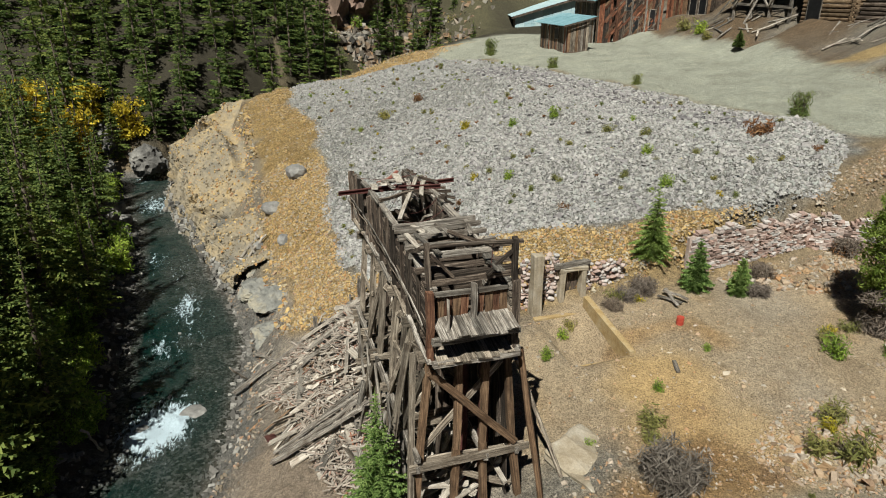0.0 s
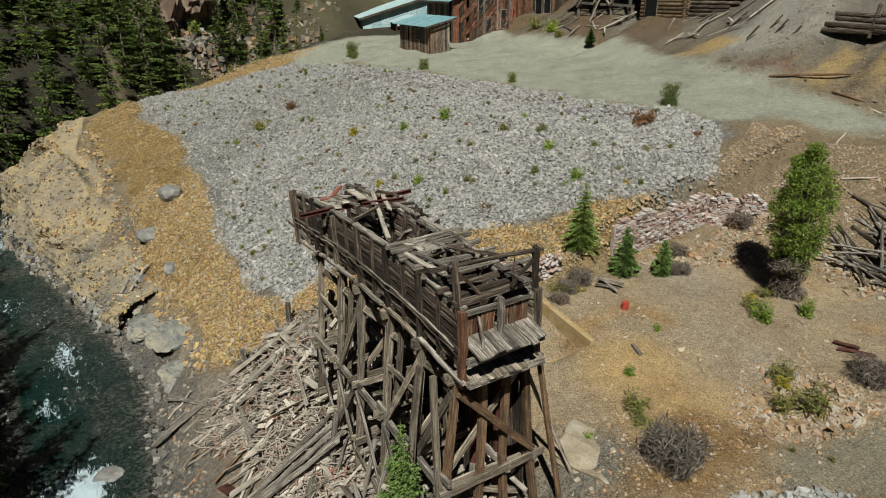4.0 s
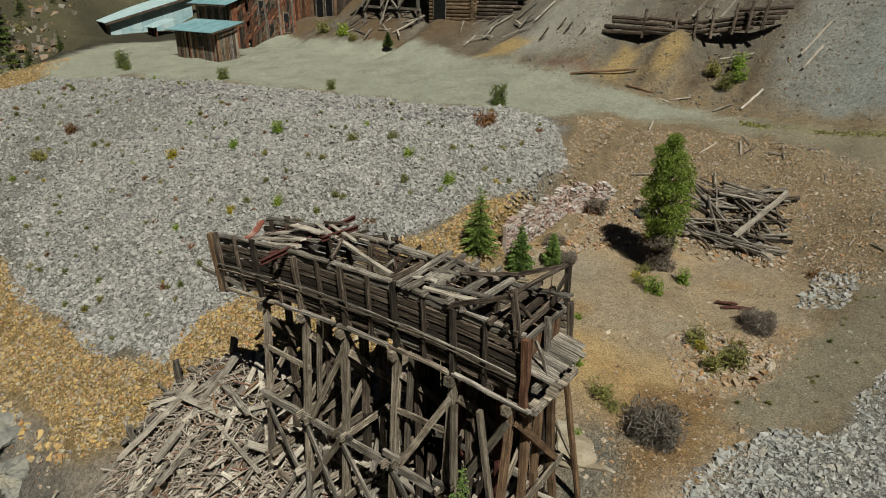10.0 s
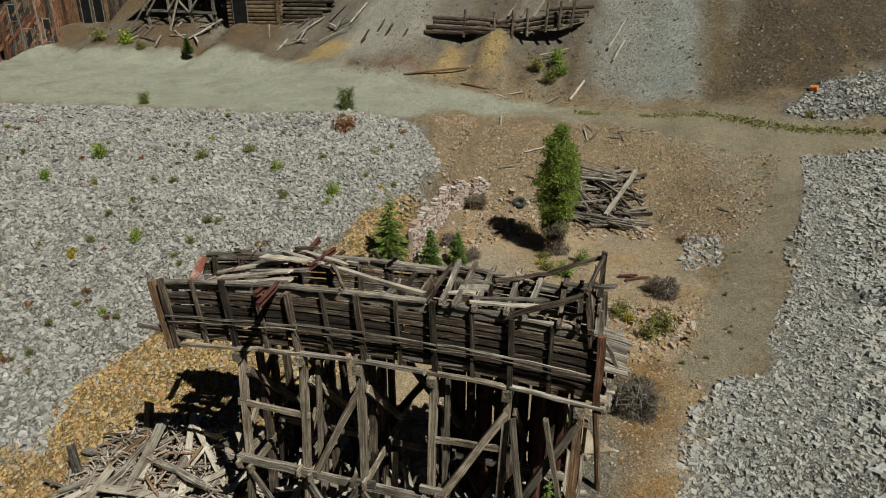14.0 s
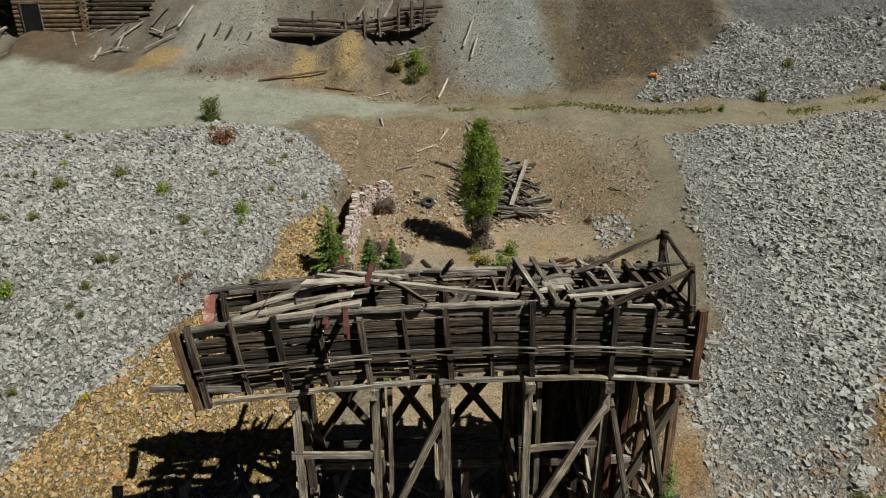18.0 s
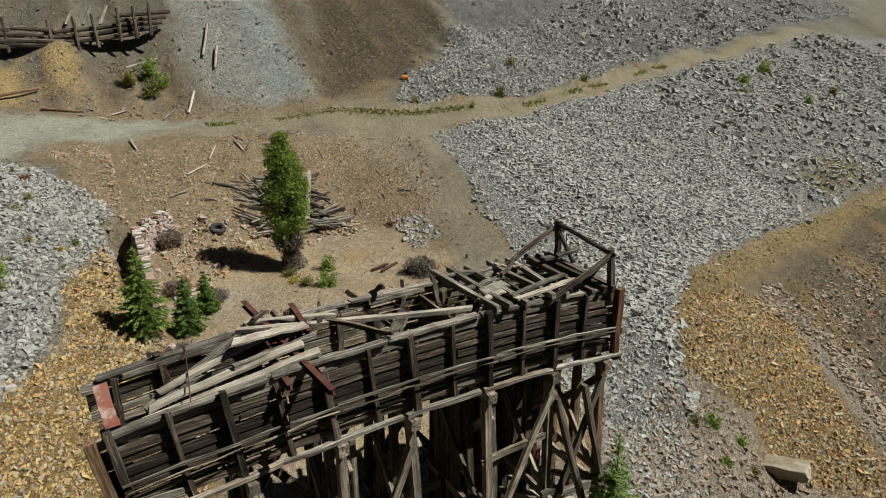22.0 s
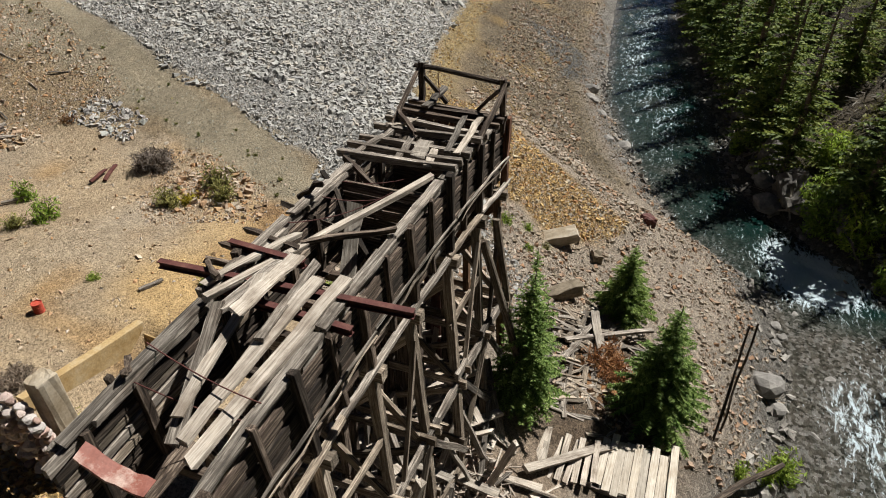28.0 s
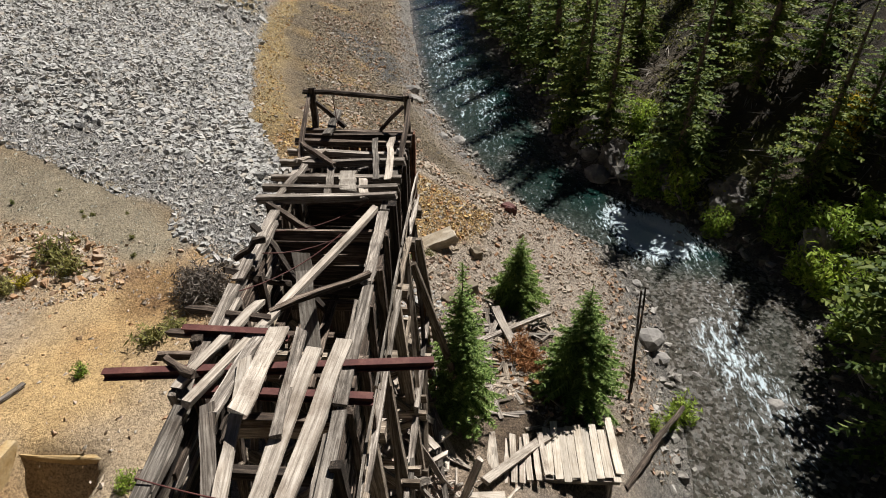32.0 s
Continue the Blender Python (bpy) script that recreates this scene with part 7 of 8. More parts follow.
def build_headframe():
    h = empty("timber_headframe", (-43, 54, 13), "dark timber framework on stilts against the hill", "timber frame")
    for x in (-49, -46, -43, -40):
        for y in (53.2, 56.5):
            beam("stilt", (x, y, gz(x, y) - 0.5), (x + rng.normal(0, .1), y, 20.5), 0.3, 0.3, WOOD_GREY if y < 55 else WOOD_DARK, h)
    for z in (15.2, 18.2):
        beam("girt", (-49.4, 53.0, z), (-39.6, 53.0, z + rng.normal(0, .1)), 0.2, 0.3, WOOD_GREY, h)
    for a, b in (((-49, 52.9, 14.6), (-46, 52.9, 18)), ((-46, 52.9, 18), (-43, 52.9, 14.8)), ((-46, 52.8, 15), (-43, 52.8, 18.4)), ((-43, 52.8, 15), (-40, 52.8, 18.4)), ((-49.8, 51, 13.2), (-48, 53, 17)), ((-45, 51.5, 13), (-44, 53, 17.5))):
        beam("brace", a, b, 0.18, 0.2, WOOD_GREY, h)
    board_wall(h, (-49.5, 57.5), (-38, 57.5), 13, 21, 21, [WOOD_DARK], 0.8)
    board_wall(h, (-38.2, 53.2), (-38.2, 57.4), 13, 21, 21, [WOOD_DARK], 0.7)
    roof_sheet(h, ((-50, 52.4, 20.6), (-38, 52.4, 20.6), (-38, 58.5, 22), (-50, 58.5, 22)), ROOF_BLUE, strips=4)
    cab = empty("log_cabin", (-34.5, 54, 13), "brown log cabin built against the hillside", "cabin")
    for k in range(16):
        z = 13.1 + k * 0.42
        beam("log", (-38.0, 53.0, z), (-31.2, 53.0, z), 0.4, 0.42, LOG_BROWN, cab, round_=True, segs=3)
        beam("log", (-31.6, 52.7, z + 0.2), (-31.6, 57.4, z + 0.2), 0.4, 0.42, LOG_BROWN, cab, round_=True, segs=3)
    opening(cab, (-37.2, 52.8), (-35.4, 52.8), 13.0, 16.4, 0.06)
    beam("lintel", (-38, 52.7, 13.0), (-30.5, 52.6, 13.0), 0.4, 0.4, WOOD_GREY, cab)
    beam("joist", (-38.4, 55, 19.9), (-31, 55, 19.9), 0.3, 0.3, WOOD_DARK, cab)
    crib = empty("log_crib", (-28.8, 53.5, 13.5), "stacked dark log crib holding back the hillside", "log crib")
    for k in range(12):
        z = 13.4 + k * 0.4
        beam("log", (-31.2 + rng.normal(0, .2), 52.6 + 0.2 * k, z), (-26.6 + rng.normal(0, .4) + 0.15 * k, 52.8 + 0.2 * k, z), 0.38, 0.38, WOOD_DARK, crib, round_=True, segs=3)
    r = np.random.default_rng(4)
    for _ in range(46):
        x, y = r.uniform(-52, -21), r.uniform(48.5, 53)
        ln, ang = r.uniform(0.8, 3.2), r.uniform(0, math.pi)
        dx, dy = math.cos(ang) * ln / 2, math.sin(ang) * ln / 2
        loose("hill_board", (x - dx, y - dy, gz(x - dx, y - dy) + 0.1), (x + dx, y + dy, gz(x + dx, y + dy) + 0.15), 0.2, 0.08, WOOD_GREY if r.random() < 0.7 else WOOD_PALE, "grey board scattered below the hillside buildings", group="boards on the hillside", segs=2)


def build_log_wall():
    w = empty("log_retaining_wall", (-4, 47, 14), "retaining wall of stacked logs sagging on the hillside", "retaining wall")
    for row in range(4):
        z = 13.6 + row * 0.42
        for a, b in ((-12.0, -8.6), (-8.8, -5.6)):
            beam("log", (a + rng.normal(0, .3), 46.9 + row * 0.12, z + rng.normal(0, .05) + 0.02 * row), (b + rng.normal(0, .3), 46.8 + row * 0.12, z - 0.12 + rng.normal(0, .05)), 0.4, 0.4, WOOD_DARK if rng.random() < 0.7 else WOOD_DARK, w, round_=True, segs=3)
    for row in range(3):
        z = 13.55 + row * 0.42
        beam("log", (-6.2, 47.0 + row * .12, z + 0.1), (-2.4, 47.2 + row * .12, z + 0.35), 0.36, 0.36, WOOD_DARK, w, round_=True, segs=3)
        beam("log", (-2.8, 47.2 + row * .12, z + 0.3), (0.6, 47.4 + row * .12, z + 0.75), 0.36, 0.36, WOOD_DARK, w, round_=True, segs=3)
    for row in range(4):
        z = 14.3 + row * 0.42
        beam("log", (-1.0, 47.5 + row * .12, z + 0.1), (3.3 - 0.4 * (3 - row), 47.8 + row * .12, z + 0.4), 0.36, 0.36, WOOD_DARK, w, round_=True, segs=3)
    for x, z in ((-8.7, 14.0), (-5.7, 13.8), (-2.6, 14.2), (-0.9, 14.6), (1.4, 15.0), (-4.0, 14.0), (0.3, 14.8)):
        beam("post", (x, 46.7, z - 0.9), (x + rng.normal(0, .1), 47.3, z + 1.6), 0.28, 0.28, WOOD_DARK, w, round_=True, segs=3)
    for x in (-4.6, -3.4, -2.2):
        beam("log", (x, 47.6, 15.0), (x + 0.8, 48.6, 16.4), 0.24, 0.24, WOOD_GREY, w, round_=True)
    for x, y in ((-19.2, 46.6), (-16.8, 47.0), (-14.9, 46.0), (-18.0, 48.0)):
        loose("slope_post", (x, y, gz(x, y) - 0.2), (x + 0.7, y + 0.5, gz(x, y) + 1.0), 0.18, 0.18, WOOD_DARK, "dark leaning stump on the pale slope", "post", "stumps on the slope", round_=True)


build_shed()
build_mill()
build_headframe()
build_log_wall()

# ---- broadleaf trees, bushes, tufts ----
def leaf_cloud(r, blobs, count, size, stretch=1.6):
    """Leaf blades scattered through soft clumps: blobs are (x, y, z, radius)."""
    verts, faces = [], []
    w = np.array([b[3] ** 2 for b in blobs])
    pick = r.choice(len(blobs), count, p=w / w.sum())
    for k in pick:
        x, y, z, rad = blobs[k]
        d = r.normal(0, 1, 3)
        d = d / np.linalg.norm(d) * rad * r.uniform(0.45, 1.1) ** 0.6
        c = np.array([x, y, z]) + d * (1, 1, 0.85)
        a, b = r.normal(0, 1, 3), r.normal(0, 1, 3)
        a /= np.linalg.norm(a)
        b -= a * (a @ b)
        b /= np.linalg.norm(b)
        s = size * r.uniform(0.6, 1.3)
        i = len(verts)
        verts += [tuple(c - a * s * stretch), tuple(c + b * s * 0.6), tuple(c + a * s * stretch), tuple(c - b * s * 0.6)]
        faces.append((i, i + 1, i + 2, i + 3))
    return verts, faces


def stick_mesh(paths, mat, name="stem"):
    """Tapered stems: each path is a list of (x, y, z, radius)."""
    verts, faces, n = [], [], 5
    for path in paths:
        base = len(verts)
        for i, (x, y, z, rad) in enumerate(path):
            for k in range(n):
                verts.append((x + rad * math.cos(math.tau * k / n), y + rad * math.sin(math.tau * k / n), z))
        for i in range(len(path) - 1):
            for k in range(n):
                faces.append((base + i * n + k, base + i * n + (k + 1) % n, base + i * n + n + (k + 1) % n, base + i * n + n + k))
    return mesh_of(name, verts, faces, mat, True)


def build_big_tree():
    r = np.random.default_rng(8)
    x0, y0 = 3.45, 19.45
    t = empty("broadleaf_tree", (x0, y0, gz(x0, y0) - 0.1), "slim bright green broadleaf tree on the bench", "tree")
    h = 7.5
    trunk = [[(0.15 * math.sin(k), 0.1 * math.cos(k * 1.3), h * k / 8, 0.13 * (1 - k / 9)) for k in range(9)], [(0.3 + 0.1 * k, 0.2, 0.7 * k, 0.09 * (1 - k / 9)) for k in range(8)], [(-0.3 - 0.07 * k, -0.1 * k * .5, 0.6 * k, 0.08 * (1 - k / 9)) for k in range(8)]]
    put("trunk", stick_mesh(trunk, BARK, "trunk"), t)
    limbs, blobs = [], []
    for k in range(300):
        f = r.uniform(0.17, 1.0)
        a = r.uniform(0, math.tau)
        reach = 1.25 * float(np.interp(f, [0.15, 0.3, 0.48, 0.68, 0.86, 1.0], [0.3, 0.8, 1.05, 0.82, 0.5, 0.1])) * r.uniform(0.45, 1.12)
        z = h * f
        p = (math.cos(a) * reach, math.sin(a) * reach, z + 0.5 * reach)
        limbs.append([(0, 0, z - 0.4, 0.035), (p[0] * 0.5, p[1] * 0.5, z, 0.025), (*p, 0.01)])
        blobs.append((*p, r.uniform(0.2, 0.42)))
    put("branchwork", stick_mesh(limbs, BARK, "branchwork"), t)
    put("crown", mesh_of("crown", *leaf_cloud(r, blobs, 17000, 0.046, 2.0), LEAVES_POPLAR), t)
    low = [(r.normal(0, 0.34), r.normal(0, 0.3), r.uniform(0.2, 2.2), 0.42) for _ in range(20)]
    put("undergrowth", mesh_of("undergrowth", *leaf_cloud(r, low, 3600, 0.034, 6.0), TWIGS), t, None, "grey dead twigs round the foot")


build_big_tree()


def bush_template(seed, mat, radius, height, leaves, size, stems, name="bush", twig=None, stretch=1.6):
    r = np.random.default_rng(seed)
    ob = empty(name, (0, 0, -50))
    paths, blobs = [], []
    for _ in range(stems):
        a, d = r.uniform(0, math.tau), radius * r.uniform(0.2, 0.95)
        top = height * r.uniform(0.5, 1.0)
        paths.append([(0.1 * radius * math.cos(a), 0.1 * radius * math.sin(a), -0.1, 0.03 * radius), (0.5 * d * math.cos(a), 0.5 * d * math.sin(a), top * 0.6, 0.02 * radius), (d * math.cos(a), d * math.sin(a), top, 0.008 * radius)])
        blobs.append((d * 0.9 * math.cos(a), d * 0.9 * math.sin(a), top * 0.85, radius * r.uniform(0.25, 0.4)))
        blobs.append((d * 0.5 * math.cos(a), d * 0.5 * math.sin(a), top * 0.5, radius * r.uniform(0.25, 0.38)))
        blobs.append((d * 0.7 * math.cos(a), d * 0.7 * math.sin(a), top * 0.22, radius * r.uniform(0.3, 0.45)))
    tagged(put("woody_base", stick_mesh(paths, twig or BARK, "woody_base"), ob), kind="stuff")
    put("foliage", mesh_of("foliage", *leaf_cloud(r, blobs, leaves, size, stretch), mat), ob)
    return ob


def place_bush(kind, x, y, s, label, group, lift=0.0, cat="bush"):
    t, first = BUSHES[kind]
    if first:
        BUSHES[kind][1] = False
        t.location, t.scale, t.rotation_euler = (x, y, gz(x, y) + lift), (s, s, s), (0, 0, rng.uniform(0, 6.28))
        ob = t
    else:
        ob = copy_thing(t, pose(x, y, gz(x, y) + lift, 0, 0, rng.uniform(0, 360)))
        ob.scale = (s, s, s * rng.uniform(0.85, 1.15))
    return tagged(ob, label, cat, group)


LEAVES_TUFT = leaf_material("shrub_leaves", (0.08, 0.11, 0.025), (0.16, 0.19, 0.05), (0.27, 0.28, 0.09), 0.3)
BUSHES = {
    "green": [bush_template(41, LEAVES, 0.55, 0.9, 420, 0.04, 18, stretch=3.0), True],
    "yellow": [bush_template(42, LEAVES_GOLD, 0.5, 0.6, 300, 0.035, 12, stretch=2.5), True],
    "olive": [bush_template(43, LEAVES_OLIVE, 0.6, 0.7, 460, 0.036, 20, stretch=3.5), True],
    "russet": [bush_template(44, LEAVES_RUST, 0.55, 0.5, 380, 0.034, 16, stretch=3.5), True],
    "dry": [bush_template(45, TWIGS, 0.9, 0.95, 4500, 0.026, 34, twig=TWIGS, stretch=7.0), True],
    "bigyellow": [bush_template(46, LEAVES_GOLD, 1.6, 4.2, 1700, 0.11, 18, "young_aspen"), True],
    "biggreen": [bush_template(47, LEAVES, 1.7, 3.4, 1500, 0.11, 24, "riverside_willow", stretch=2.2), True],
    "tuft": [bush_template(48, LEAVES_TUFT, 0.42, 0.85, 620, 0.02, 30, "feathery_shrub", stretch=7.0), True],
    "reeds": [bush_template(49, LEAVES_RUST, 0.9, 0.7, 1500, 0.03, 20, "dry_reeds", stretch=6.0), True],
}


def build_bushes():
    for x, y, s in ((8.05, 5.9, 1.25), (9.5, 15.6, 1.0)):
        place_bush("dry", x, y, s, "round grey leafless bush on bare soil", "dry bushes", -0.05)
    for x, y, s in ((-1.2, 17.2, 0.7), (-2.2, 23.6, 0.8), (-3.4, 12.2, 0.8), (-3.0, 11.0, 0.7), (-2.4, 9.9, 0.6), (-2.6, 18.6, 0.8)):
        place_bush("dry", x, y, s, "small dry bush beside the ruined walls", "dry bushes by the wall", -0.05)
    for k, x, y, s in (("green", 4.3, 16.3, 1.1), ("olive", 3.4, 16.9, 1.0), ("yellow", 2.8, 17.3, 0.9), ("green", 5.1, 18.4, 0.9), ("olive", 2.9, 18.4, 1.0), ("olive", 7.4, 12.9, 1.2), ("olive", 9.2, 11.8, 1.5), ("olive", 8.6, 11.2, 1.1), ("yellow", 8.0, 12.4, 1.0), ("olive", 5.5, 6.9, 1.2), ("olive", 6.2, 6.3, 0.9), ("green", 2.2, 11.7, 0.45), ("green", 3.8, 8.2, 0.5), ("green", 5.6, 4.2, 0.5), ("russet", 10.8, 22.0, 0.9), ("russet", -2.3, 23.4, 1.2), ("green", -1.9, 7.0, 0.6), ("olive", -2.3, 7.6, 0.7), ("green", 0.2, 5.2, 0.6), ("olive", -3.2, 10.4, 1.0), ("yellow", -2.6, 11.5, 0.8), ("green", 15.4, 0.6, 0.7), ("green", 16.2, -0.3, 0.6), ("olive", 15.7, -1.4, 0.6), ("green", 14.6, -0.8, 0.5), ("olive", 14.6, 0.9, 0.6)):
        place_bush(k, x, y, s, "low bushy shrub growing on the bare bench", "shrubs on the bench", -0.05)
    for x, y, s in ((11.0, -13.2, 1.5), (10.2, -12.4, 1.0), (8.8, -11.2, 0.8)):
        place_bush("green", x, y, s, "yellow-green shrub on the river bank", "shrubs on the river bank", -0.05)
    for x, y, s in ((9.6, -5.4, 1.1), (9.0, -5.9, 0.8)):
        place_bush("reeds", x, y, s, "rust-brown dead reeds on the terrace", "dead reeds", -0.05)
    named = (("yellow", -32.7, 12.7, 1.5), ("green", -26.8, 18.4, 1.1), ("green", -28.8, 15.5, 0.9), ("olive", -19.5, 19.2, 1.0), ("olive", -43.7, 7.7, 1.6), ("russet", -47.6, 12.2, 1.4), ("green", -9.6, 17.3, 0.9), ("olive", -12.2, 16.1, 0.7), ("yellow", -7.1, 19.2, 0.7), ("green", -14.1, 18.9, 0.8), ("yellow", -21.5, 9.5, 1.0), ("olive", -16.8, 20.4, 1.0), ("russet", -12.4, 26.2, 1.9), ("russet", -11.2, 11.6, 0.9), ("yellow", -13.5, 5.8, 0.6), ("green", -18.6, 11.0, 0.8))
    for k, x, y, s in named:
        place_bush(k, x, y, s, "small shrub rooted in the grey rock waste", "shrubs on the rock waste", -0.05)
    r = np.random.default_rng(19)
    n = 0
    while n < 275:
        x, y = r.uniform(-68, -6), r.uniform(0, 30)
        if float(inside(np.array(x), np.array(y), WEST_DUMP)) < 0.3:
            continue
        place_bush(r.choice(["green", "olive", "russet", "olive", "yellow", "tuft"], p=[0.06, 0.3, 0.16, 0.2, 0.04, 0.24]), x, y, r.uniform(0.26, 0.62), "small shrub rooted in the grey rock waste", "shrubs on the rock waste", -0.05)
        n += 1
    for k, x, y, s in (("tuft", -64.3, 27, 2.6), ("tuft", -45.2, 27.1, 1.8), ("tuft", -31.5, 29, 1.4), ("tuft", -62.5, 26.4, 1.6), ("tuft", -14.4, 31.1, 2.1), ("olive", 33.2, 40.4, 1.2), ("olive", 19.6, 35.0, 0.7), ("tuft", 28, 34.5, 1.4), ("olive", 40.5, 37.4, 1.0), ("green", 24.0, 33.0, 0.6), ("olive", -53, 49.5, 2.2), ("green", -49, 48.6, 2.0), ("olive", -46, 47.5, 1.4), ("olive", 0.2, 42.4, 1.7), ("green", 0.5, 44.4, 1.6), ("olive", -1.0, 43.6, 1.5), ("green", 1.1, 43.0, 1.3), ("green", 66, 37, 1.6), ("green", 74, 40, 1.8), ("olive", 80, 34, 1.4), ("green", 70, 31, 1.2), ("olive", 62, 34, 1.2), ("green", -117, 47, 2.6), ("olive", -119, 48.5, 2.4), ("green", -121, 46, 2.2), ("olive", -113, 12, 2.6), ("green", -115, 17, 2.8), ("olive", -112, 22, 2.4), ("tuft", -116, 26, 3.2), ("olive", -118, 31, 2.8), ("green", -113, 29, 2.2), ("tuft", -119, 22, 3.0), ("olive", -122, 27, 2.6), ("olive", -117, 38, 2.4), ("tuft", -121, 41, 2.8)):
        place_bush(k, x, y, s, "green shrub on open gravel ground", "shrubs on open ground", -0.05)
    for k in range(30):
        y = r.uniform(9.5, 31)
        x = float(np.interp(y, [9.5, 15, 22, 31], [12.4, 14, 15.8, 17])) - r.uniform(0, 2.6)
        place_bush("olive" if r.random() < 0.7 else "tuft", x, y, r.uniform(0.14, 0.3), "small tuft of weeds on the gravel track", "weeds on the track", -0.02)
    verts, faces = [], []
    for k in range(3600):
        x = r.uniform(3, 62)
        y = np.interp(x, [3, 6, 12, 18.5, 28, 60], [36.6, 36.2, 36, 33.6, 32.6, 42.2]) + r.normal(0, 0.24)
        if wave(np.array(x), np.array(y), 2.2, 90) < -0.5:
            continue
        z, h, a = gz(x, y), r.uniform(0.04, 0.12), r.uniform(0, math.tau)
        c, s2 = 0.03 * math.cos(a), 0.03 * math.sin(a)
        i = len(verts)
        verts += [(x - c, y - s2, z - 0.05), (x + c, y + s2, z - 0.05), (x + c * 2 + r.normal(0, .08), y + s2 * 2, z + h), (x - c * 2, y - s2 * 2 + r.normal(0, .08), z + h * 0.9)]
        faces.append((i, i + 1, i + 2, i + 3))
    tagged(new("track_grass", mesh_of("track_grass", verts, faces, GRASS_DRY)), "dry yellow-green grass along the gravel track", "grass", kind="stuff")
    # river side: willows, aspens
    for k in range(64):
        x = r.uniform(-58, 60) if k < 36 else r.uniform(-40, -7)
        ys = float(np.interp(x, BANK_X, BANK_S))
        y = ys - r.uniform(0.4, 6.0)
        place_bush("biggreen", x, y, r.uniform(0.5, 1.0) * (0.7 if -14 < x < 28 else 1.0), "leafy green willow on the shaded river bank", "willows on the far bank", -0.2)
    for x, y, s in ((20, -23.2, 0.9), (16.4, -23, 0.8), (24.4, -22.6, 0.9), (22.4, -24.4, 1.0), (18, -24.6, 0.8)):
        place_bush("biggreen", x, y, s, "leafy green willow on the shaded river bank", "willows on the far bank", -0.2)
    for x, y, s in ((-70, -27, 2.0), (-66, -31, 2.0), (-74, -30, 2.2), (-78, -27, 1.8), (-76, -21.5, 1.7), (-60, -28, 1.6), (28, -26, 0.9), (-80, -34, 1.5), (-62, -37, 1.4)):
        place_bush("bigyellow", x, y, s, "young aspen with golden autumn leaves", "golden aspens", -0.2, "tree")


build_bushes()


def build_snags():
    """Dead branches and fallen trunks along the far bank."""
    r = np.random.default_rng(66)
    for k in range(44):
        x = r.uniform(-48, 62)
        ys = float(np.interp(x, BANK_X, BANK_S))
        y = ys - r.uniform(-0.8, 4)
        if k < 22:
            a = Vector((x, y, gz(x, y) + 0.1))
            b = a + Vector((r.normal(0, 0.8), r.normal(0.6, 0.6), r.uniform(1.5, 3.2)))
            lab, g = "bare grey dead stem on the far bank", "dead stems on the far bank"
        else:
            ln = r.uniform(2, 5)
            b2 = Vector((x + r.normal(0, 1.5), y - ln * 0.8, 0))
            a = Vector((x, y, gz(x, y) + 0.2))
            b = Vector((b2.x, b2.y, gz(b2.x, b2.y) + 0.4))
            lab, g = "fallen grey trunk on the far bank", "fallen trunks on the far bank"
        loose("dead_branch", a, b, 0.11, 0.11, WOOD_PALE if r.random() < 0.5 else WOOD_GREY, lab, "dead wood", g, round_=True, segs=5, rough=0.07)


build_snags()


def build_scrub():
    """Low scrub, grass and fallen twigs on the sunlit wood floor of the south slope."""
    r = np.random.default_rng(131)
    for name, mat, count, size, tall, lab in (("slope_scrub", LEAVES_OLIVE, 5200, 0.09, 0.45, "low olive scrub and grass on the forest floor"), ("slope_twigs", WOOD_TWIG, 1500, 0.03, 0.25, "fallen grey twigs strewn over the forest floor")):
        verts, faces = [], []
        while len(faces) < count * 4:
            x = r.uniform(8, 72)
            y = float(np.interp(x, BANK_X, BANK_S)) - 1.0 - 30 * r.random() ** 1.4
            if name == "slope_scrub" and float(wave(np.array(x + 0.4 * y), np.array(y), 1.9, 73)) < -0.05:
                continue
            z = gz(x, y)
            long_ = r.uniform(0.6, 2.2)
            turn = r.uniform(0, math.tau)
            for _ in range(4):
                if name == "slope_scrub":
                    a, b = r.normal(0, 1, 3), r.normal(0, 1, 3)
                    c = np.array((x + r.normal(0, 0.25), y + r.normal(0, 0.25), z + r.uniform(0, tall)))
                    a, b = a / np.linalg.norm(a) * size * 2, b / np.linalg.norm(b) * size
                else:
                    t = turn + r.normal(0, 0.3)
                    c = np.array((x + r.normal(0, 0.3), y + r.normal(0, 0.3), z + r.uniform(0.03, tall)))
                    a, b = np.array((math.cos(t), math.sin(t), r.normal(0, 0.25))) * long_ / 2, np.array((-math.sin(t) * size, math.cos(t) * size, 0.03))
                i = len(verts)
                verts += [tuple(c - a), tuple(c + b), tuple(c + a), tuple(c - b)]
                faces.append((i, i + 1, i + 2, i + 3))
        tagged(new(name, mesh_of(name, verts, faces, mat)), lab, "undergrowth", kind="stuff")


WOOD_TWIG = leaf_material("dead_twig", (0.1, 0.085, 0.07), (0.2, 0.175, 0.15), (0.33, 0.3, 0.26), 0.0)
build_scrub()

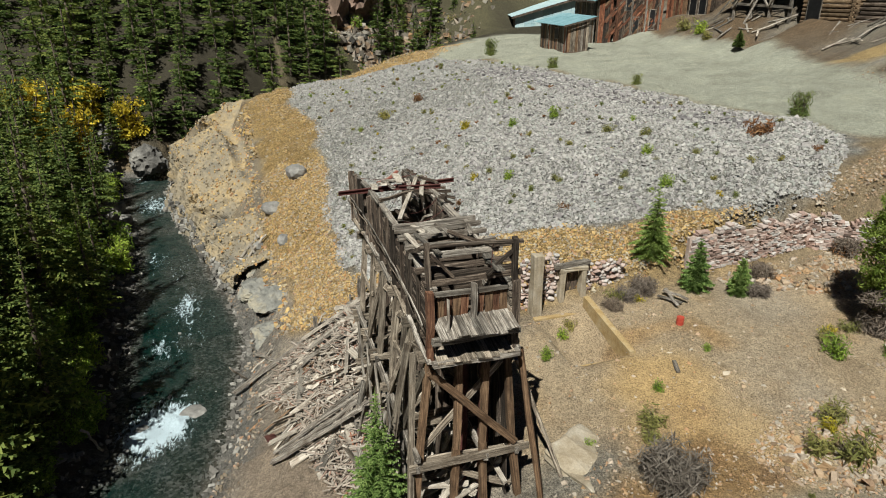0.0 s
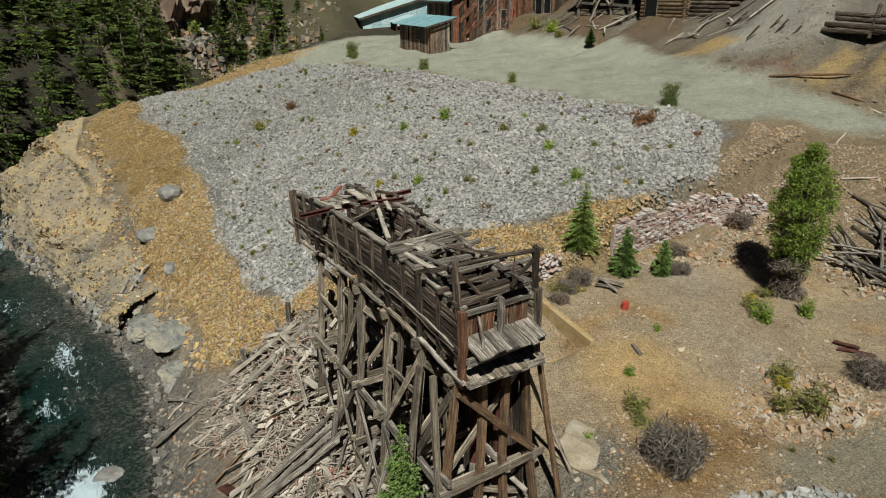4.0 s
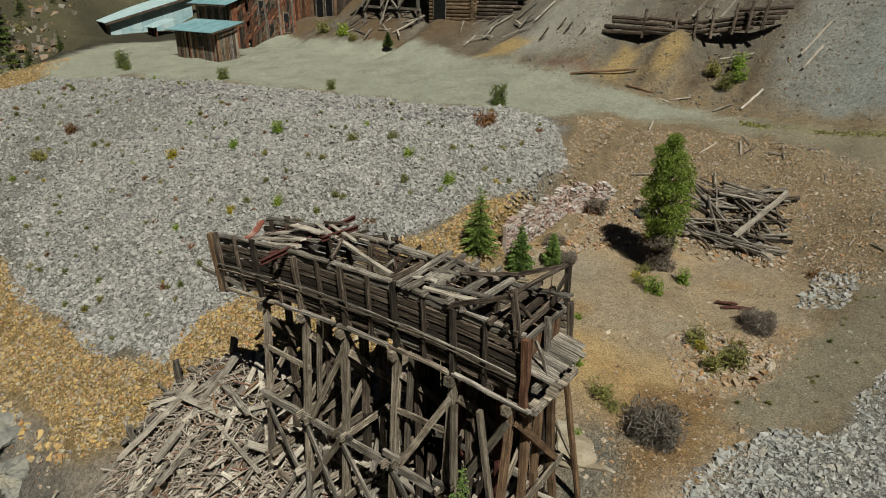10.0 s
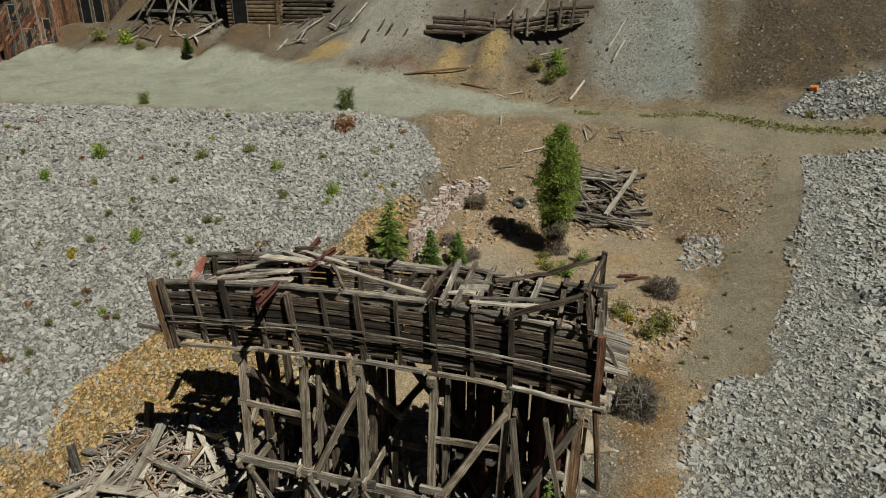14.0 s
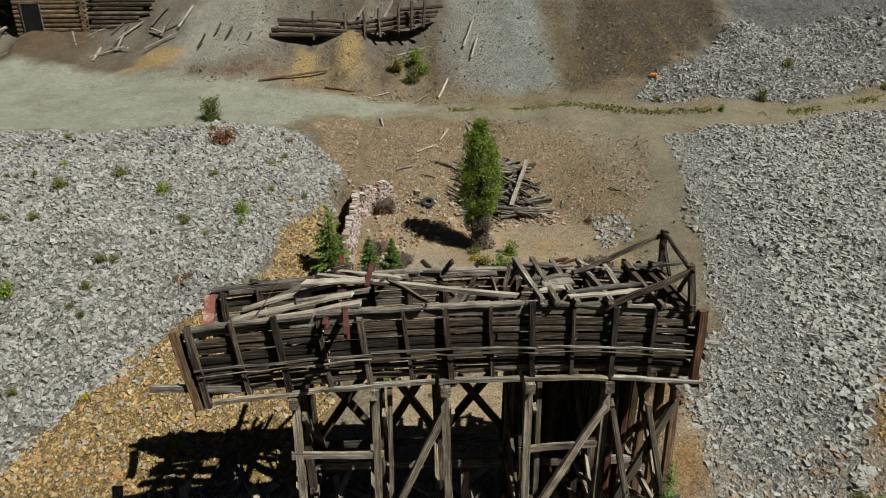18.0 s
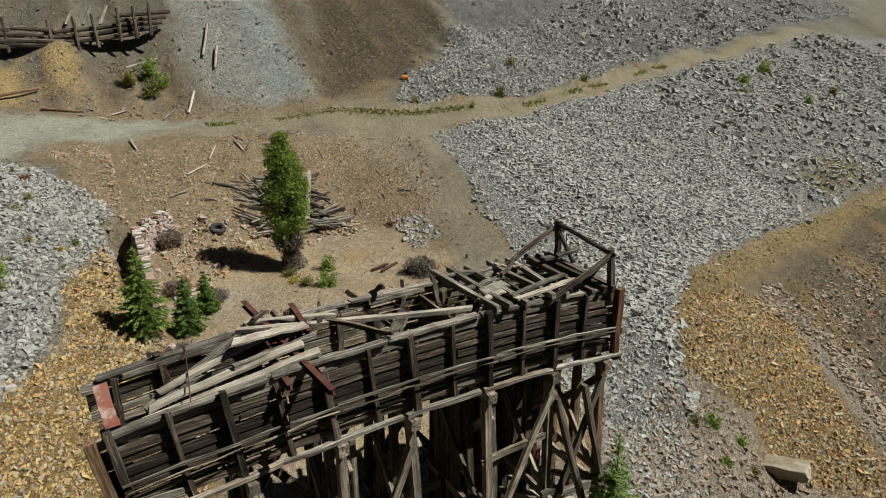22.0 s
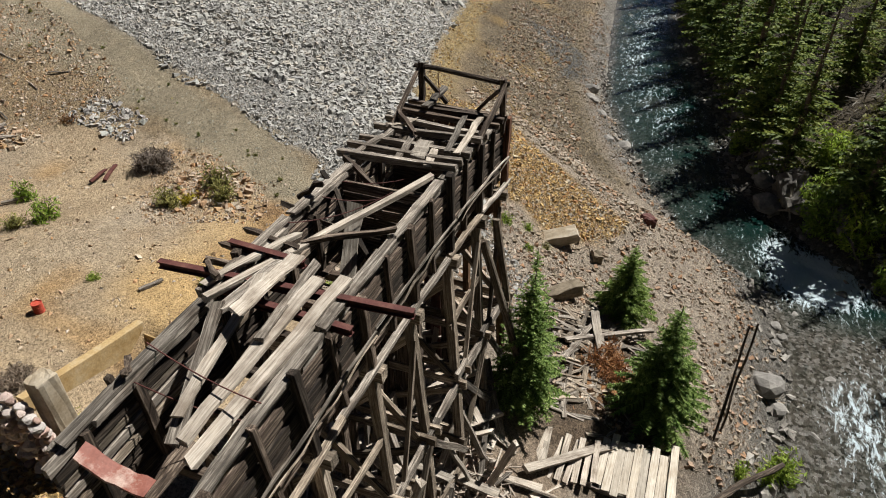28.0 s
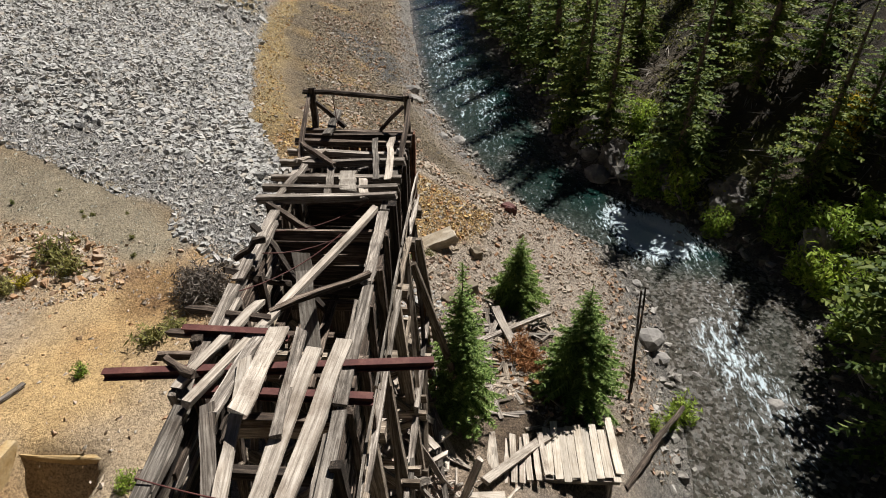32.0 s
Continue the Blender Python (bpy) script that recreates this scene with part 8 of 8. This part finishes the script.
# ---- loose stones ----
def scatter(name, label, polys, count, lo, hi, mat, seed, flat=0.62, power=2.2, sink=0.25, avoid=None):
    """One mesh of angular stones strewn over plan areas."""
    r = np.random.default_rng(seed)
    px, py = [], []
    for poly, share in polys:
        q = np.array(poly, float)
        want, got = int(count * share), 0
        while got < want:
            x, y = r.uniform(q[:, 0].min(), q[:, 0].max(), 40000), r.uniform(q[:, 1].min(), q[:, 1].max(), 40000)
            ok = inside(x, y, poly) + 0.5 * wave(x, y, 1.7, seed) > 0.05
            if avoid:
                ok &= inside(x, y, avoid) + 0.6 * wave(x, y, 1.3, seed + 1) < 0.1
            x, y = x[ok][: want - got], y[ok][: want - got]
            px.append(x)
            py.append(y)
            got += len(x)
            if not len(x):
                break
    x, y = np.concatenate(px), np.concatenate(py)
    n = len(x)
    size = lo + (hi - lo) * r.random(n) ** power * r.uniform(0.6, 1.0, n)
    z = ground_relief(x, y) + size * (0.5 - sink) * flat
    big = size > 0.17
    # small ones are six-sided chips with a ridge, large ones blocks
    chip = np.array([(-1, -1, -1), (1, -1, -1), (1, 1, -1), (-1, 1, -1), (-0.5, -0.25, 1), (0.5, 0.25, 0.8)], float) * 0.5
    block = np.array([(a, b, c) for c in (-1, 1) for a, b in ((-1, -1), (1, -1), (1, 1), (-1, 1))], float) * 0.5
    block[4:, :2] *= 0.85
    sets = []
    for mask, shape, tris in ((~big, chip, [(0, 1, 5, 4), (2, 3, 4, 5), (1, 2, 5, -1), (3, 0, 4, -1)]), (big, block, [(4, 5, 6, 7), (0, 1, 5, 4), (1, 2, 6, 5), (2, 3, 7, 6), (3, 0, 4, 7)])):
        k, m = int(mask.sum()), len(shape)
        if not k:
            continue
        sz = size[mask]
        v = shape[None] + r.normal(0, 0.2, (k, m, 3))
        v *= np.stack([sz * r.uniform(0.75, 1.35, k), sz * r.uniform(0.6, 1.0, k), sz * flat * r.uniform(0.7, 1.25, k)], -1)[:, None]
        ang, tilt = r.uniform(0, math.tau, k), r.normal(0, 0.3, k)
        c, s = np.cos(tilt)[:, None], np.sin(tilt)[:, None]
        vx, vz = v[..., 0] * c - v[..., 2] * s, v[..., 0] * s + v[..., 2] * c
        c, s = np.cos(ang)[:, None], np.sin(ang)[:, None]
        out = np.stack([vx * c - v[..., 1] * s + x[mask][:, None], vx * s + v[..., 1] * c + y[mask][:, None], vz + z[mask][:, None]], -1)
        sets.append((out.reshape(-1, 3), tris, k, m))
    co, loops, starts, base, at = [], [], [], 0, 0
    for out, tris, k, m in sets:
        row = np.array([q for f in tris for q in f if q >= 0])
        lens = np.array([sum(q >= 0 for q in f) for f in tris])
        co.append(out)
        loops.append((row[None] + base + m * np.arange(k)[:, None]).ravel())
        first = np.concatenate([[0], np.cumsum(lens)[:-1]])
        starts.append((first[None] + at + len(row) * np.arange(k)[:, None]).ravel())
        base += len(out)
        at += len(row) * k
    me = bpy.data.meshes.new(name)
    me.vertices.add(base)
    me.vertices.foreach_set("co", np.concatenate(co).ravel())
    me.loops.add(at)
    me.loops.foreach_set("vertex_index", np.concatenate(loops))
    starts = np.concatenate(starts)
    me.polygons.add(len(starts))
    me.polygons.foreach_set("loop_start", starts)
    me.polygons.foreach_set("use_smooth", np.zeros(len(starts), bool))
    me.update(calc_edges=True)
    me.materials.append(mat)
    tagged(new(name, me), label, "rocks", kind="stuff")


def bank_band(side, a, b, w0, w1):
    """A strip along a river bank in plan."""
    xs = [x for x in np.linspace(a, b, 14)]
    line = BANK_N if side > 0 else BANK_S
    return [(x, float(np.interp(x, BANK_X, line)) + w0) for x in xs] + [(x, float(np.interp(x, BANK_X, line)) + w1) for x in xs[::-1]]


WEST_NEAR = [(-40, 4), (-31, -0.4), (-21, -0.8), (-15.6, 0.2), (-16, 2.8), (-14.3, 5), (-11.5, 8), (-8, 12), (-7.3, 17), (-5.2, 20.6), (-4.8, 24), (-9.6, 31), (-23, 28.5), (-40, 26.8)]
scatter("grey_rubble", "angular grey and purplish waste rock on the western heap", [(WEST_DUMP, 0.5), (WEST_NEAR, 0.5)], 74000, 0.09, 0.27, ROCK_GREY, 101, power=2.6, flat=0.66)
scatter("purple_blocks", "coarse purplish blocks along the crest of the western heap", [([(-52, 22.5), (-40, 25.6), (-23, 27.6), (-13, 29), (-12.5, 26.5), (-20, 24.5), (-34, 22), (-50, 19)], 0.7), (WEST_NEAR, 0.3)], 3200, 0.12, 0.5, ROCK_PURPLE, 121, power=3.2, flat=0.5)
EAST_NEAR = [(18.5, 30), (28, 31.3), (48, 37.5), (48, 16), (36, 12.8), (23.2, 9), (19, 6.2), (16.4, 3), (14.4, 1), (10.6, 0.6), (10, 6), (11.4, 8), (13.3, 9.5), (15.2, 15), (16.8, 22.3)]
UPPER_NEAR = [(18, 35), (30, 34.4), (48, 40), (46, 52), (33, 50), (26, 42), (20, 38)]
EAST_EDGE = [(9, -1.5), (10, 6), (11.4, 8), (13.3, 9.5), (15.2, 15), (16.8, 22.3), (18.5, 30), (21, 30), (19, 20), (17.5, 12), (16.5, 6), (15, 2), (12, -3)]
scatter("blue_grey_rubble", "angular blue-grey waste rock on the eastern heap", [(EAST_NEAR, 0.55), (UPPER_NEAR, 0.14), (EAST_DUMP, 0.16), (UPPER_EAST, 0.1)], 74000, 0.09, 0.34, ROCK_DARKGREY, 102, power=2.6, flat=0.6, avoid=EAST_EDGE)
scatter("edge_rubble", "small broken grey rock along the edge of the track", [(EAST_EDGE, 1.0)], 17000, 0.05, 0.22, ROCK_DARKGREY, 124, power=2.6, flat=0.6)
scatter("far_rubble", "coarse grey rubble on the far end of the eastern heap", [([(45, 15.2), (60, 18.8), (85, 21.6), (110, 25), (120, 48), (103, 51), (60, 40.5), (45, 36)], 0.7), ([(45, 40), (60, 44.5), (103, 55.5), (120, 62), (100, 72), (60, 62), (45, 52)], 0.3)], 9000, 0.16, 0.7, ROCK_DARKGREY, 123, power=2.6)
scatter("slope_rubble", "brown and grey stones on the slope down to the river", [([(24, -3), (36, 1), (50, 5), (68, 8), (66, 15), (44, 11), (31, 6), (27, 3)], 0.45), ([(60, 4.5), (84, 7.5), (104, 11), (108, 18), (84, 16), (60, 14)], 0.2), ([(24, -3), (27, 3), (25, 6), (31, 8), (26, -4), (22, -6)], 0.2)], 16000, 0.05, 0.32, ROCK_TAN, 108, power=3.5)
YELLOW_NEAR = [(-44, -4.9), (-36, -5.5), (-30, -5.3), (-24, -4.2), (-16.5, -4.8), (-12, -3.4), (-8, -1), (-4.2, 0.5), (-4, 10), (-3.8, 19), (-4.2, 22), (-8, 20), (-12, 9), (-20, 3), (-40, 2)]
scatter("ochre_rubble", "small yellow-ochre stones on the heap slopes", [(YELLOW_WEST, 0.25), (YELLOW_NEAR, 0.45), (YELLOW_EAST, 0.1), (ORANGE_EAST, 0.24)], 48000, 0.07, 0.2, ROCK_YELLOW, 103, power=2.4, flat=0.66, avoid=WEST_DUMP)
scatter("bench_rubble", "mixed tan and rusty stones strewn over the bench", [([(-4, 22), (2, 23), (9, 23), (14, 20), (17, 30), (8, 34), (-8, 32)], 0.68), (BENCH, 0.06), ([(8, 9), (11, 10), (11.5, 16), (9, 16), (6, 13)], 0.1), ([(4, 4), (9, 2), (12, 6), (10, 9), (7, 8)], 0.03)], 23000, 0.05, 0.19, ROCK_RUIN, 104, power=2.8)
scatter("terrace_rubble", "grey and tan stones on the river terrace and banks", [([(8, -12), (22, -11.5), (27, -6), (24, -1), (17, -2), (12, 1), (7, -1), (6, -9)], 0.4), ([(8, -4.5), (9, 1), (13, 2.5), (17, 3), (17.4, -2), (14, -4.6)], 0.2), (bank_band(1, 6, 74, 0.2, 3.0), 0.3), (bank_band(1, -60, 4, 0.2, 2.4), 0.2)], 22000, 0.035, 0.24, ROCK_TAN, 105, power=3.4)
scatter("slope_gravel", "fine dark brown gravel on the slope above the river", [([(22, -5), (27, 4), (31, 8), (45, 12), (68, 16), (70, 7), (50, 3.5), (36, -0.8), (28, -4.4)], 1.0)], 11000, 0.05, 0.2, ROCK_CLIFF, 126, power=2.4)
scatter("ruin_rubble", "rusty and tan building stones tumbled round the ruined wall", [([(-3.4, 16.5), (-1.2, 17), (0.5, 20.5), (3, 22.2), (9.5, 22.6), (9, 24.6), (2, 25.5), (-2.6, 26.5)], 0.75), ([(8, 10), (10.6, 10.4), (10.8, 13.6), (7.4, 13.8)], 0.25)], 2600, 0.05, 0.34, ROCK_RUIN, 127, power=3.6)
scatter("grey_spill", "small spill of grey rock at the edge of the bench", [([(10.6, 18.2), (12.6, 18.6), (12.8, 22), (11, 22.4)], 1.0)], 700, 0.05, 0.26, ROCK_GREY, 128, power=2.6)
scatter("cliff_rubble", "tan stones and clods on the slope above the cliff", [([(-62, -8), (-50, -8), (-40, -7.5), (-30, -6), (-20, -5.5), (-16, -5), (-24, -4.4), (-36, -5.6), (-50, -5.2), (-62, -6.4)], 1.0)], 2600, 0.05, 0.4, ROCK_YELLOW, 125, power=3.6)
scatter("crag_rubble", "dark broken rock on the slope below the crag", [([(-128, 6), (-112, 4), (-105, 16), (-106, 30), (-110, 46), (-126, 50), (-134, 30)], 1.0)], 3800, 0.2, 1.7, ROCK_HILL, 129, power=2.4, flat=0.8)
scatter("hill_rubble", "scattered stones on the bare hillside", [([(-20, 41), (8, 38), (20, 38), (32, 50), (20, 58), (-15, 56)], 1.0)], 13000, 0.05, 0.22, ROCK_HILL, 106, power=3.2)
scatter("road_gravel", "loose pale gravel on the yard and track", [(PALE_ROAD, 0.55), (TRACK, 0.45)], 12000, 0.03, 0.13, ROCK_GRAVEL, 122, power=4)
scatter("river_cobbles", "wet cobbles in the shallows of the river", [(bank_band(1, -60, 60, -3.0, 1.0), 0.6), (bank_band(-1, -50, 60, -1.5, 1.5), 0.4)], 5500, 0.08, 0.5, ROCK_RIVER, 107, power=3, sink=0.1)


def build_boulders():
    shapes = stone_meshes(BOULDER, 6, 12)
    for x, y, s, h in ((22.6, -14.2, 1.0, 0.0), (15.3, -12.4, 1.9, 0.2), (14.6, -13.0, 1.2, 0.1), (13.8, -14.8, 1.1, 0.1), (17.8, -15.7, 0.9, 0.1), (21, -13.2, 0.9, 0), (20.2, -13.5, 0.7, 0), (19.4, -13.2, 0.6, 0), (-13.6, -11.0, 2.0, 0.0), (-15.6, -12.4, 1.1, 0), (-12.6, -13.8, 1.2, 0), (-11, -14.6, 1.0, 0), (-16.4, -14.2, 1.4, 0), (-55, -21, 3.0, 0.4), (-51, -20, 2.4, 0.3), (-60, -22.5, 3.0, 0.5), (-47, -19.5, 1.8, 0.2), (-64, -24, 3.0, 0.8), (34, -12.8, 2.6, 0.6), (33, -15, 2.2, 0.8), (36.4, -12.6, 2.0, 0.4), (30.5, -17.5, 2.2, 0.4), (28, -19.6, 1.8, 0.2), (38.5, -11.9, 1.5, 0.2), (47, 2.2, 2.0, -0.1), (44, 0.6, 1.4, 0), (50, 2.6, 1.8, 0), (40, -2, 1.6, -0.1), (39, -0.9, 1.3, 0), (36.2, -2.6, 1.0, 0), (-39.8, -2.0, 2.3, 0.5), (-34.4, -1.6, 0.9, 0.1), (-37.3, -4.6, 2.2, 0.3), (-31.3, -4.0, 1.5, 0.2), (-33.4, -6.2, 1.4, 0.3), (-12.4, -1.9, 0.5, 0), (7.6, 25.0, 0.8, 0.1), (7.0, 24.6, 0.6, 0.1), (-2.0, 24.8, 0.6, 0.0), (-21, -9.6, 0.8, 0), (-24, -12.5, 0.7, 0), (-18, -13, 0.9, 0), (5, -15.5, 0.8, 0), (9.5, -16.5, 0.9, 0), (12, -18, 1.1, 0), (25.5, -16.8, 1.0, 0)):
        z = max(gz(x, y), WATER - 0.25) + h * 0.5
        ob = put("boulder", shapes[rng.integers(6)], None, pose(x, y, z, rng.uniform(-20, 20), rng.uniform(-20, 20), rng.uniform(0, 360)) @ Matrix.Diagonal((s, s * rng.uniform(0.7, 1), s * rng.uniform(0.5, 0.75), 1)))
        wet = y < float(np.interp(x, BANK_X, BANK_N)) + 1
        tagged(ob, "rounded grey boulder at the river's edge" if wet else "rough grey boulder on the slope", "boulder", "boulders by the river" if wet else "boulders on the slopes")


BOULDER = mottled("boulder_stone", (0.09, 0.085, 0.08), (0.19, 0.178, 0.165), (0.32, 0.3, 0.275), 1.6, 0.85, 0, 0.08)
build_boulders()


# ---- bare rock at the river cliff and the far bank ----
def outcrop(x, y, z, sx, sy, sz, seed, mat, label):
    """A blocky mass of bedrock: a sphere cut by planes, roughened at three scales."""
    r = np.random.default_rng(seed)
    bm = bmesh.new()
    bmesh.ops.create_icosphere(bm, subdivisions=4, radius=1.0)
    cuts = [(Vector(r.normal(0, 1, 3)).normalized(), r.uniform(0.5, 0.92)) for _ in range(24)]
    off = Vector(r.uniform(0, 50, 3))
    for v in bm.verts:
        for n, d in cuts:
            h = v.co.dot(n) - d
            if h > 0:
                v.co -= n * h
        p = Vector((v.co.x * sx, v.co.y * sy, v.co.z * sz))
        k = 0.14 * noise.noise(p * 0.5 + off) - 0.16 * abs(noise.noise(p * 1.1 + off)) + 0.1 * noise.noise(p * 2.6 + off) - 0.09 * abs(noise.noise(p * 5.0 + off)) + 0.05 * noise.noise(p * 9.0 + off)
        v.co *= 1 + 1.5 * k
    me = bpy.data.meshes.new("rock_outcrop")
    bm.to_mesh(me)
    bm.free()
    me.materials.append(mat)
    ob = put("rock_outcrop", me, None, pose(x, y, z, 0, 0, r.uniform(-25, 25)) @ Matrix.Diagonal((sx, sy, sz, 1)))
    tagged(ob, label, "rock", "bedrock by the river")


def build_rock_face():
    """The steep tan cliff where the western heap meets the river."""
    foot = np.array([(-29, -8.4), (-36, -10.3), (-42, -12.0), (-48, -13.6), (-53, -15.0), (-58, -15.8), (-62.5, -16.0), (-66, -14.6), (-69, -11), (-71, -7)])
    step = np.concatenate([[0], np.cumsum(np.hypot(*np.diff(foot, axis=0).T))])
    top_z = np.array([-5.2, -4.0, -2.6, -0.8, 0.8, 1.6, 2.0, 2.2, 2.4, 2.6])
    back = np.array([3.4, 4.4, 5.4, 6.0, 6.4, 6.0, 5.4, 4.6, 4.0, 4.0])
    s = np.arange(0, step[-1], 0.3)
    u = np.linspace(0, 1.5, 66)
    gs, gu = np.meshgrid(s, u)
    fx, fy = np.interp(gs, step, foot[:, 0]), np.interp(gs, step, foot[:, 1])
    e = 0.8
    tx, ty = np.interp(gs + e, step, foot[:, 0]) - np.interp(gs - e, step, foot[:, 0]), np.interp(gs + e, step, foot[:, 1]) - np.interp(gs - e, step, foot[:, 1])
    ln = np.hypot(tx, ty)
    nx, ny = ty / ln, -tx / ln
    h, d = np.interp(gs, step, top_z), np.interp(gs, step, back)
    h = h + 0.9 * wave(gs, gs * 0, 4.0, 146) + 0.4 * wave(gs, gs * 0, 1.4, 147)
    over = np.clip((gu - 1) / 0.5, 0, 1)
    g1 = np.clip(gu, 0, 1)
    inn = d * (0.62 * g1 ** 1.5 + 0.38 * np.clip((g1 - 0.6) / 0.4, 0, 1)) + 5 * over
    z = -7.5 + (h + 7.5) * g1 ** 0.85
    w = z * 0.8 + 0.3 * d
    rib = 0.7 * np.abs(wave(gs, w, 4.6, 141)) + 0.55 * np.abs(wave(gs, w, 2.1, 142)) + 0.3 * wave(gs, w, 1.0, 143) + 0.16 * np.abs(wave(gs, w, 0.5, 144))
    # cracks and hollows between the bulges
    rib -= 0.7 * np.clip(1 - np.abs(wave(gs + 0.5 * w, w, 3.0, 145)) / 0.1, 0, 1) + 0.6 * np.clip(wave(gs, w, 2.2, 148) - 0.5, 0, 1) * 2
    out = (1.5 * rib - 0.5) * np.clip(1.1 - g1 ** 5, 0, 1)
    out = out + np.random.default_rng(150).normal(0, 0.05, gs.shape) * (gu < 1.05)
    x, y, z = fx + nx * (inn - out * 0.8), fy + ny * (inn - out * 0.8), z + 0.45 * out * (gu > 0.06)
    keep = (1 - over) ** 2
    z = np.where(over > 0, z * keep + (ground_relief(x, y) - 0.25) * (1 - keep), z)
    rows, cols = gs.shape
    idx = np.arange(rows * cols).reshape(rows, cols)
    quads = np.stack([idx[:-1, :-1], idx[1:, :-1], idx[1:, 1:], idx[:-1, 1:]], -1).reshape(-1, 4)
    me = mesh_of("cliff", np.stack([x, y, z], -1).reshape(-1, 3).tolist(), quads.tolist(), CLIFF_TAN)
    tagged(new("cliff", me), "steep tan and grey weathered rock face above the river", "cliff", kind="structure")
    # stones caught on the face and along its foot
    r = np.random.default_rng(151)
    for mat, count, lo, hi, top in ((ROCK_YELLOW, 2800, 0.5, 1.15, 0.2), (ROCK_CLIFF, 2600, 0.0, 1.0, 0.24), (ROCK_RIVER, 1500, 0.0, 0.25, 0.5)):
        pick = r.choice(np.flatnonzero((gu.ravel() > lo) & (gu.ravel() < hi)), count)
        size = 0.06 + (top - 0.06) * r.random(count) ** 2.6
        cube = np.array([(a, b, c) for c in (-1, 1) for a, b in ((-1, -1), (1, -1), (1, 1), (-1, 1))], float) * 0.5
        v = (cube[None] + r.normal(0, 0.2, (count, 8, 3))) * size[:, None, None]
        v += np.stack([x.ravel()[pick], y.ravel()[pick], z.ravel()[pick]], -1)[:, None] + r.normal(0, 0.1, (count, 1, 3)) * (1, 1, 0)
        six = np.array([(4, 5, 6, 7), (3, 2, 1, 0), (0, 1, 5, 4), (1, 2, 6, 5), (2, 3, 7, 6), (3, 0, 4, 7)])
        stones = mesh_of("cliff_stones", v.reshape(-1, 3).tolist(), (six[None] + 8 * np.arange(count)[:, None, None]).reshape(-1, 4).tolist(), mat)
        tagged(new("cliff_stones", stones), "loose stones caught on the weathered rock face", "rocks", kind="stuff")


CLIFF_TAN = mottled("tan_cliff_rock", (0.13, 0.118, 0.1), (0.235, 0.192, 0.132), (0.34, 0.25, 0.13), 0.3, 0.95, 0, 0.5, 0.16)
LEDGE = mottled("grey_green_ledge", (0.1, 0.098, 0.09), (0.2, 0.192, 0.172), (0.3, 0.265, 0.2), 0.9, 0.95, 0, 0.3, 0.14)
CLIFF_GREY = mottled("grey_bedrock", (0.05, 0.046, 0.042), (0.12, 0.112, 0.103), (0.22, 0.205, 0.185), 0.7, 0.95, 0, 0.3, 0.12)


def build_cliff():
    grey = "grey bedrock ledge beside the river"
    for k, (x, y, z, a, b, c) in enumerate(((-27, -6.6, -5.9, 3.2, 2.2, 1.4), (-23.5, -5.6, -5.1, 2.8, 2.0, 1.1), (-20, -6.0, -5.8, 2.4, 1.8, 1.0), (-31, -6.4, -5.6, 2.6, 1.9, 1.2), (-64, -23.5, -5.0, 4.0, 2.4, 2.6), (-70, -19, -4.5, 3.4, 3.0, 3.4), (-58, -24.5, -5.0, 4.5, 2.0, 2.6), (-51.5, -22.5, -5.4, 3.8, 2.0, 2.0), (-76, -24, -3.5, 5, 3, 4), (-47, -20.8, -5.0, 2.4, 1.6, 2.2), (34.5, -14, -5.4, 2.6, 1.8, 2.2), (31.5, -17.8, -5.2, 3.0, 2.0, 2.4), (38.5, -13.2, -5.4, 2.4, 1.6, 2.0), (28.5, -21, -5.2, 2.6, 1.8, 2.2), (48, -11, -5.0, 2.4, 1.6, 2.0), (22, -23.8, -5.4, 2.4, 1.6, 2.0))):
        outcrop(x, y, z, a, b, c, 340 + k, LEDGE if k < 4 else CLIFF_GREY, "tan and grey bedrock ledge beside the river" if k < 4 else grey)
    for k, (x, y, z, a, b, c) in enumerate(((-118, 12, 12, 9, 6, 9), (-122, 19, 14, 9, 6, 10))):
        outcrop(x, y, z, a, b, c, 380 + k, CLIFF_BROWN, "brown crag rising behind the forest")


CLIFF_BROWN = mottled("brown_crag", (0.08, 0.055, 0.04), (0.19, 0.13, 0.1), (0.27, 0.2, 0.16), 0.35, 0.95, 0, 0.3)
build_rock_face()
build_cliff()
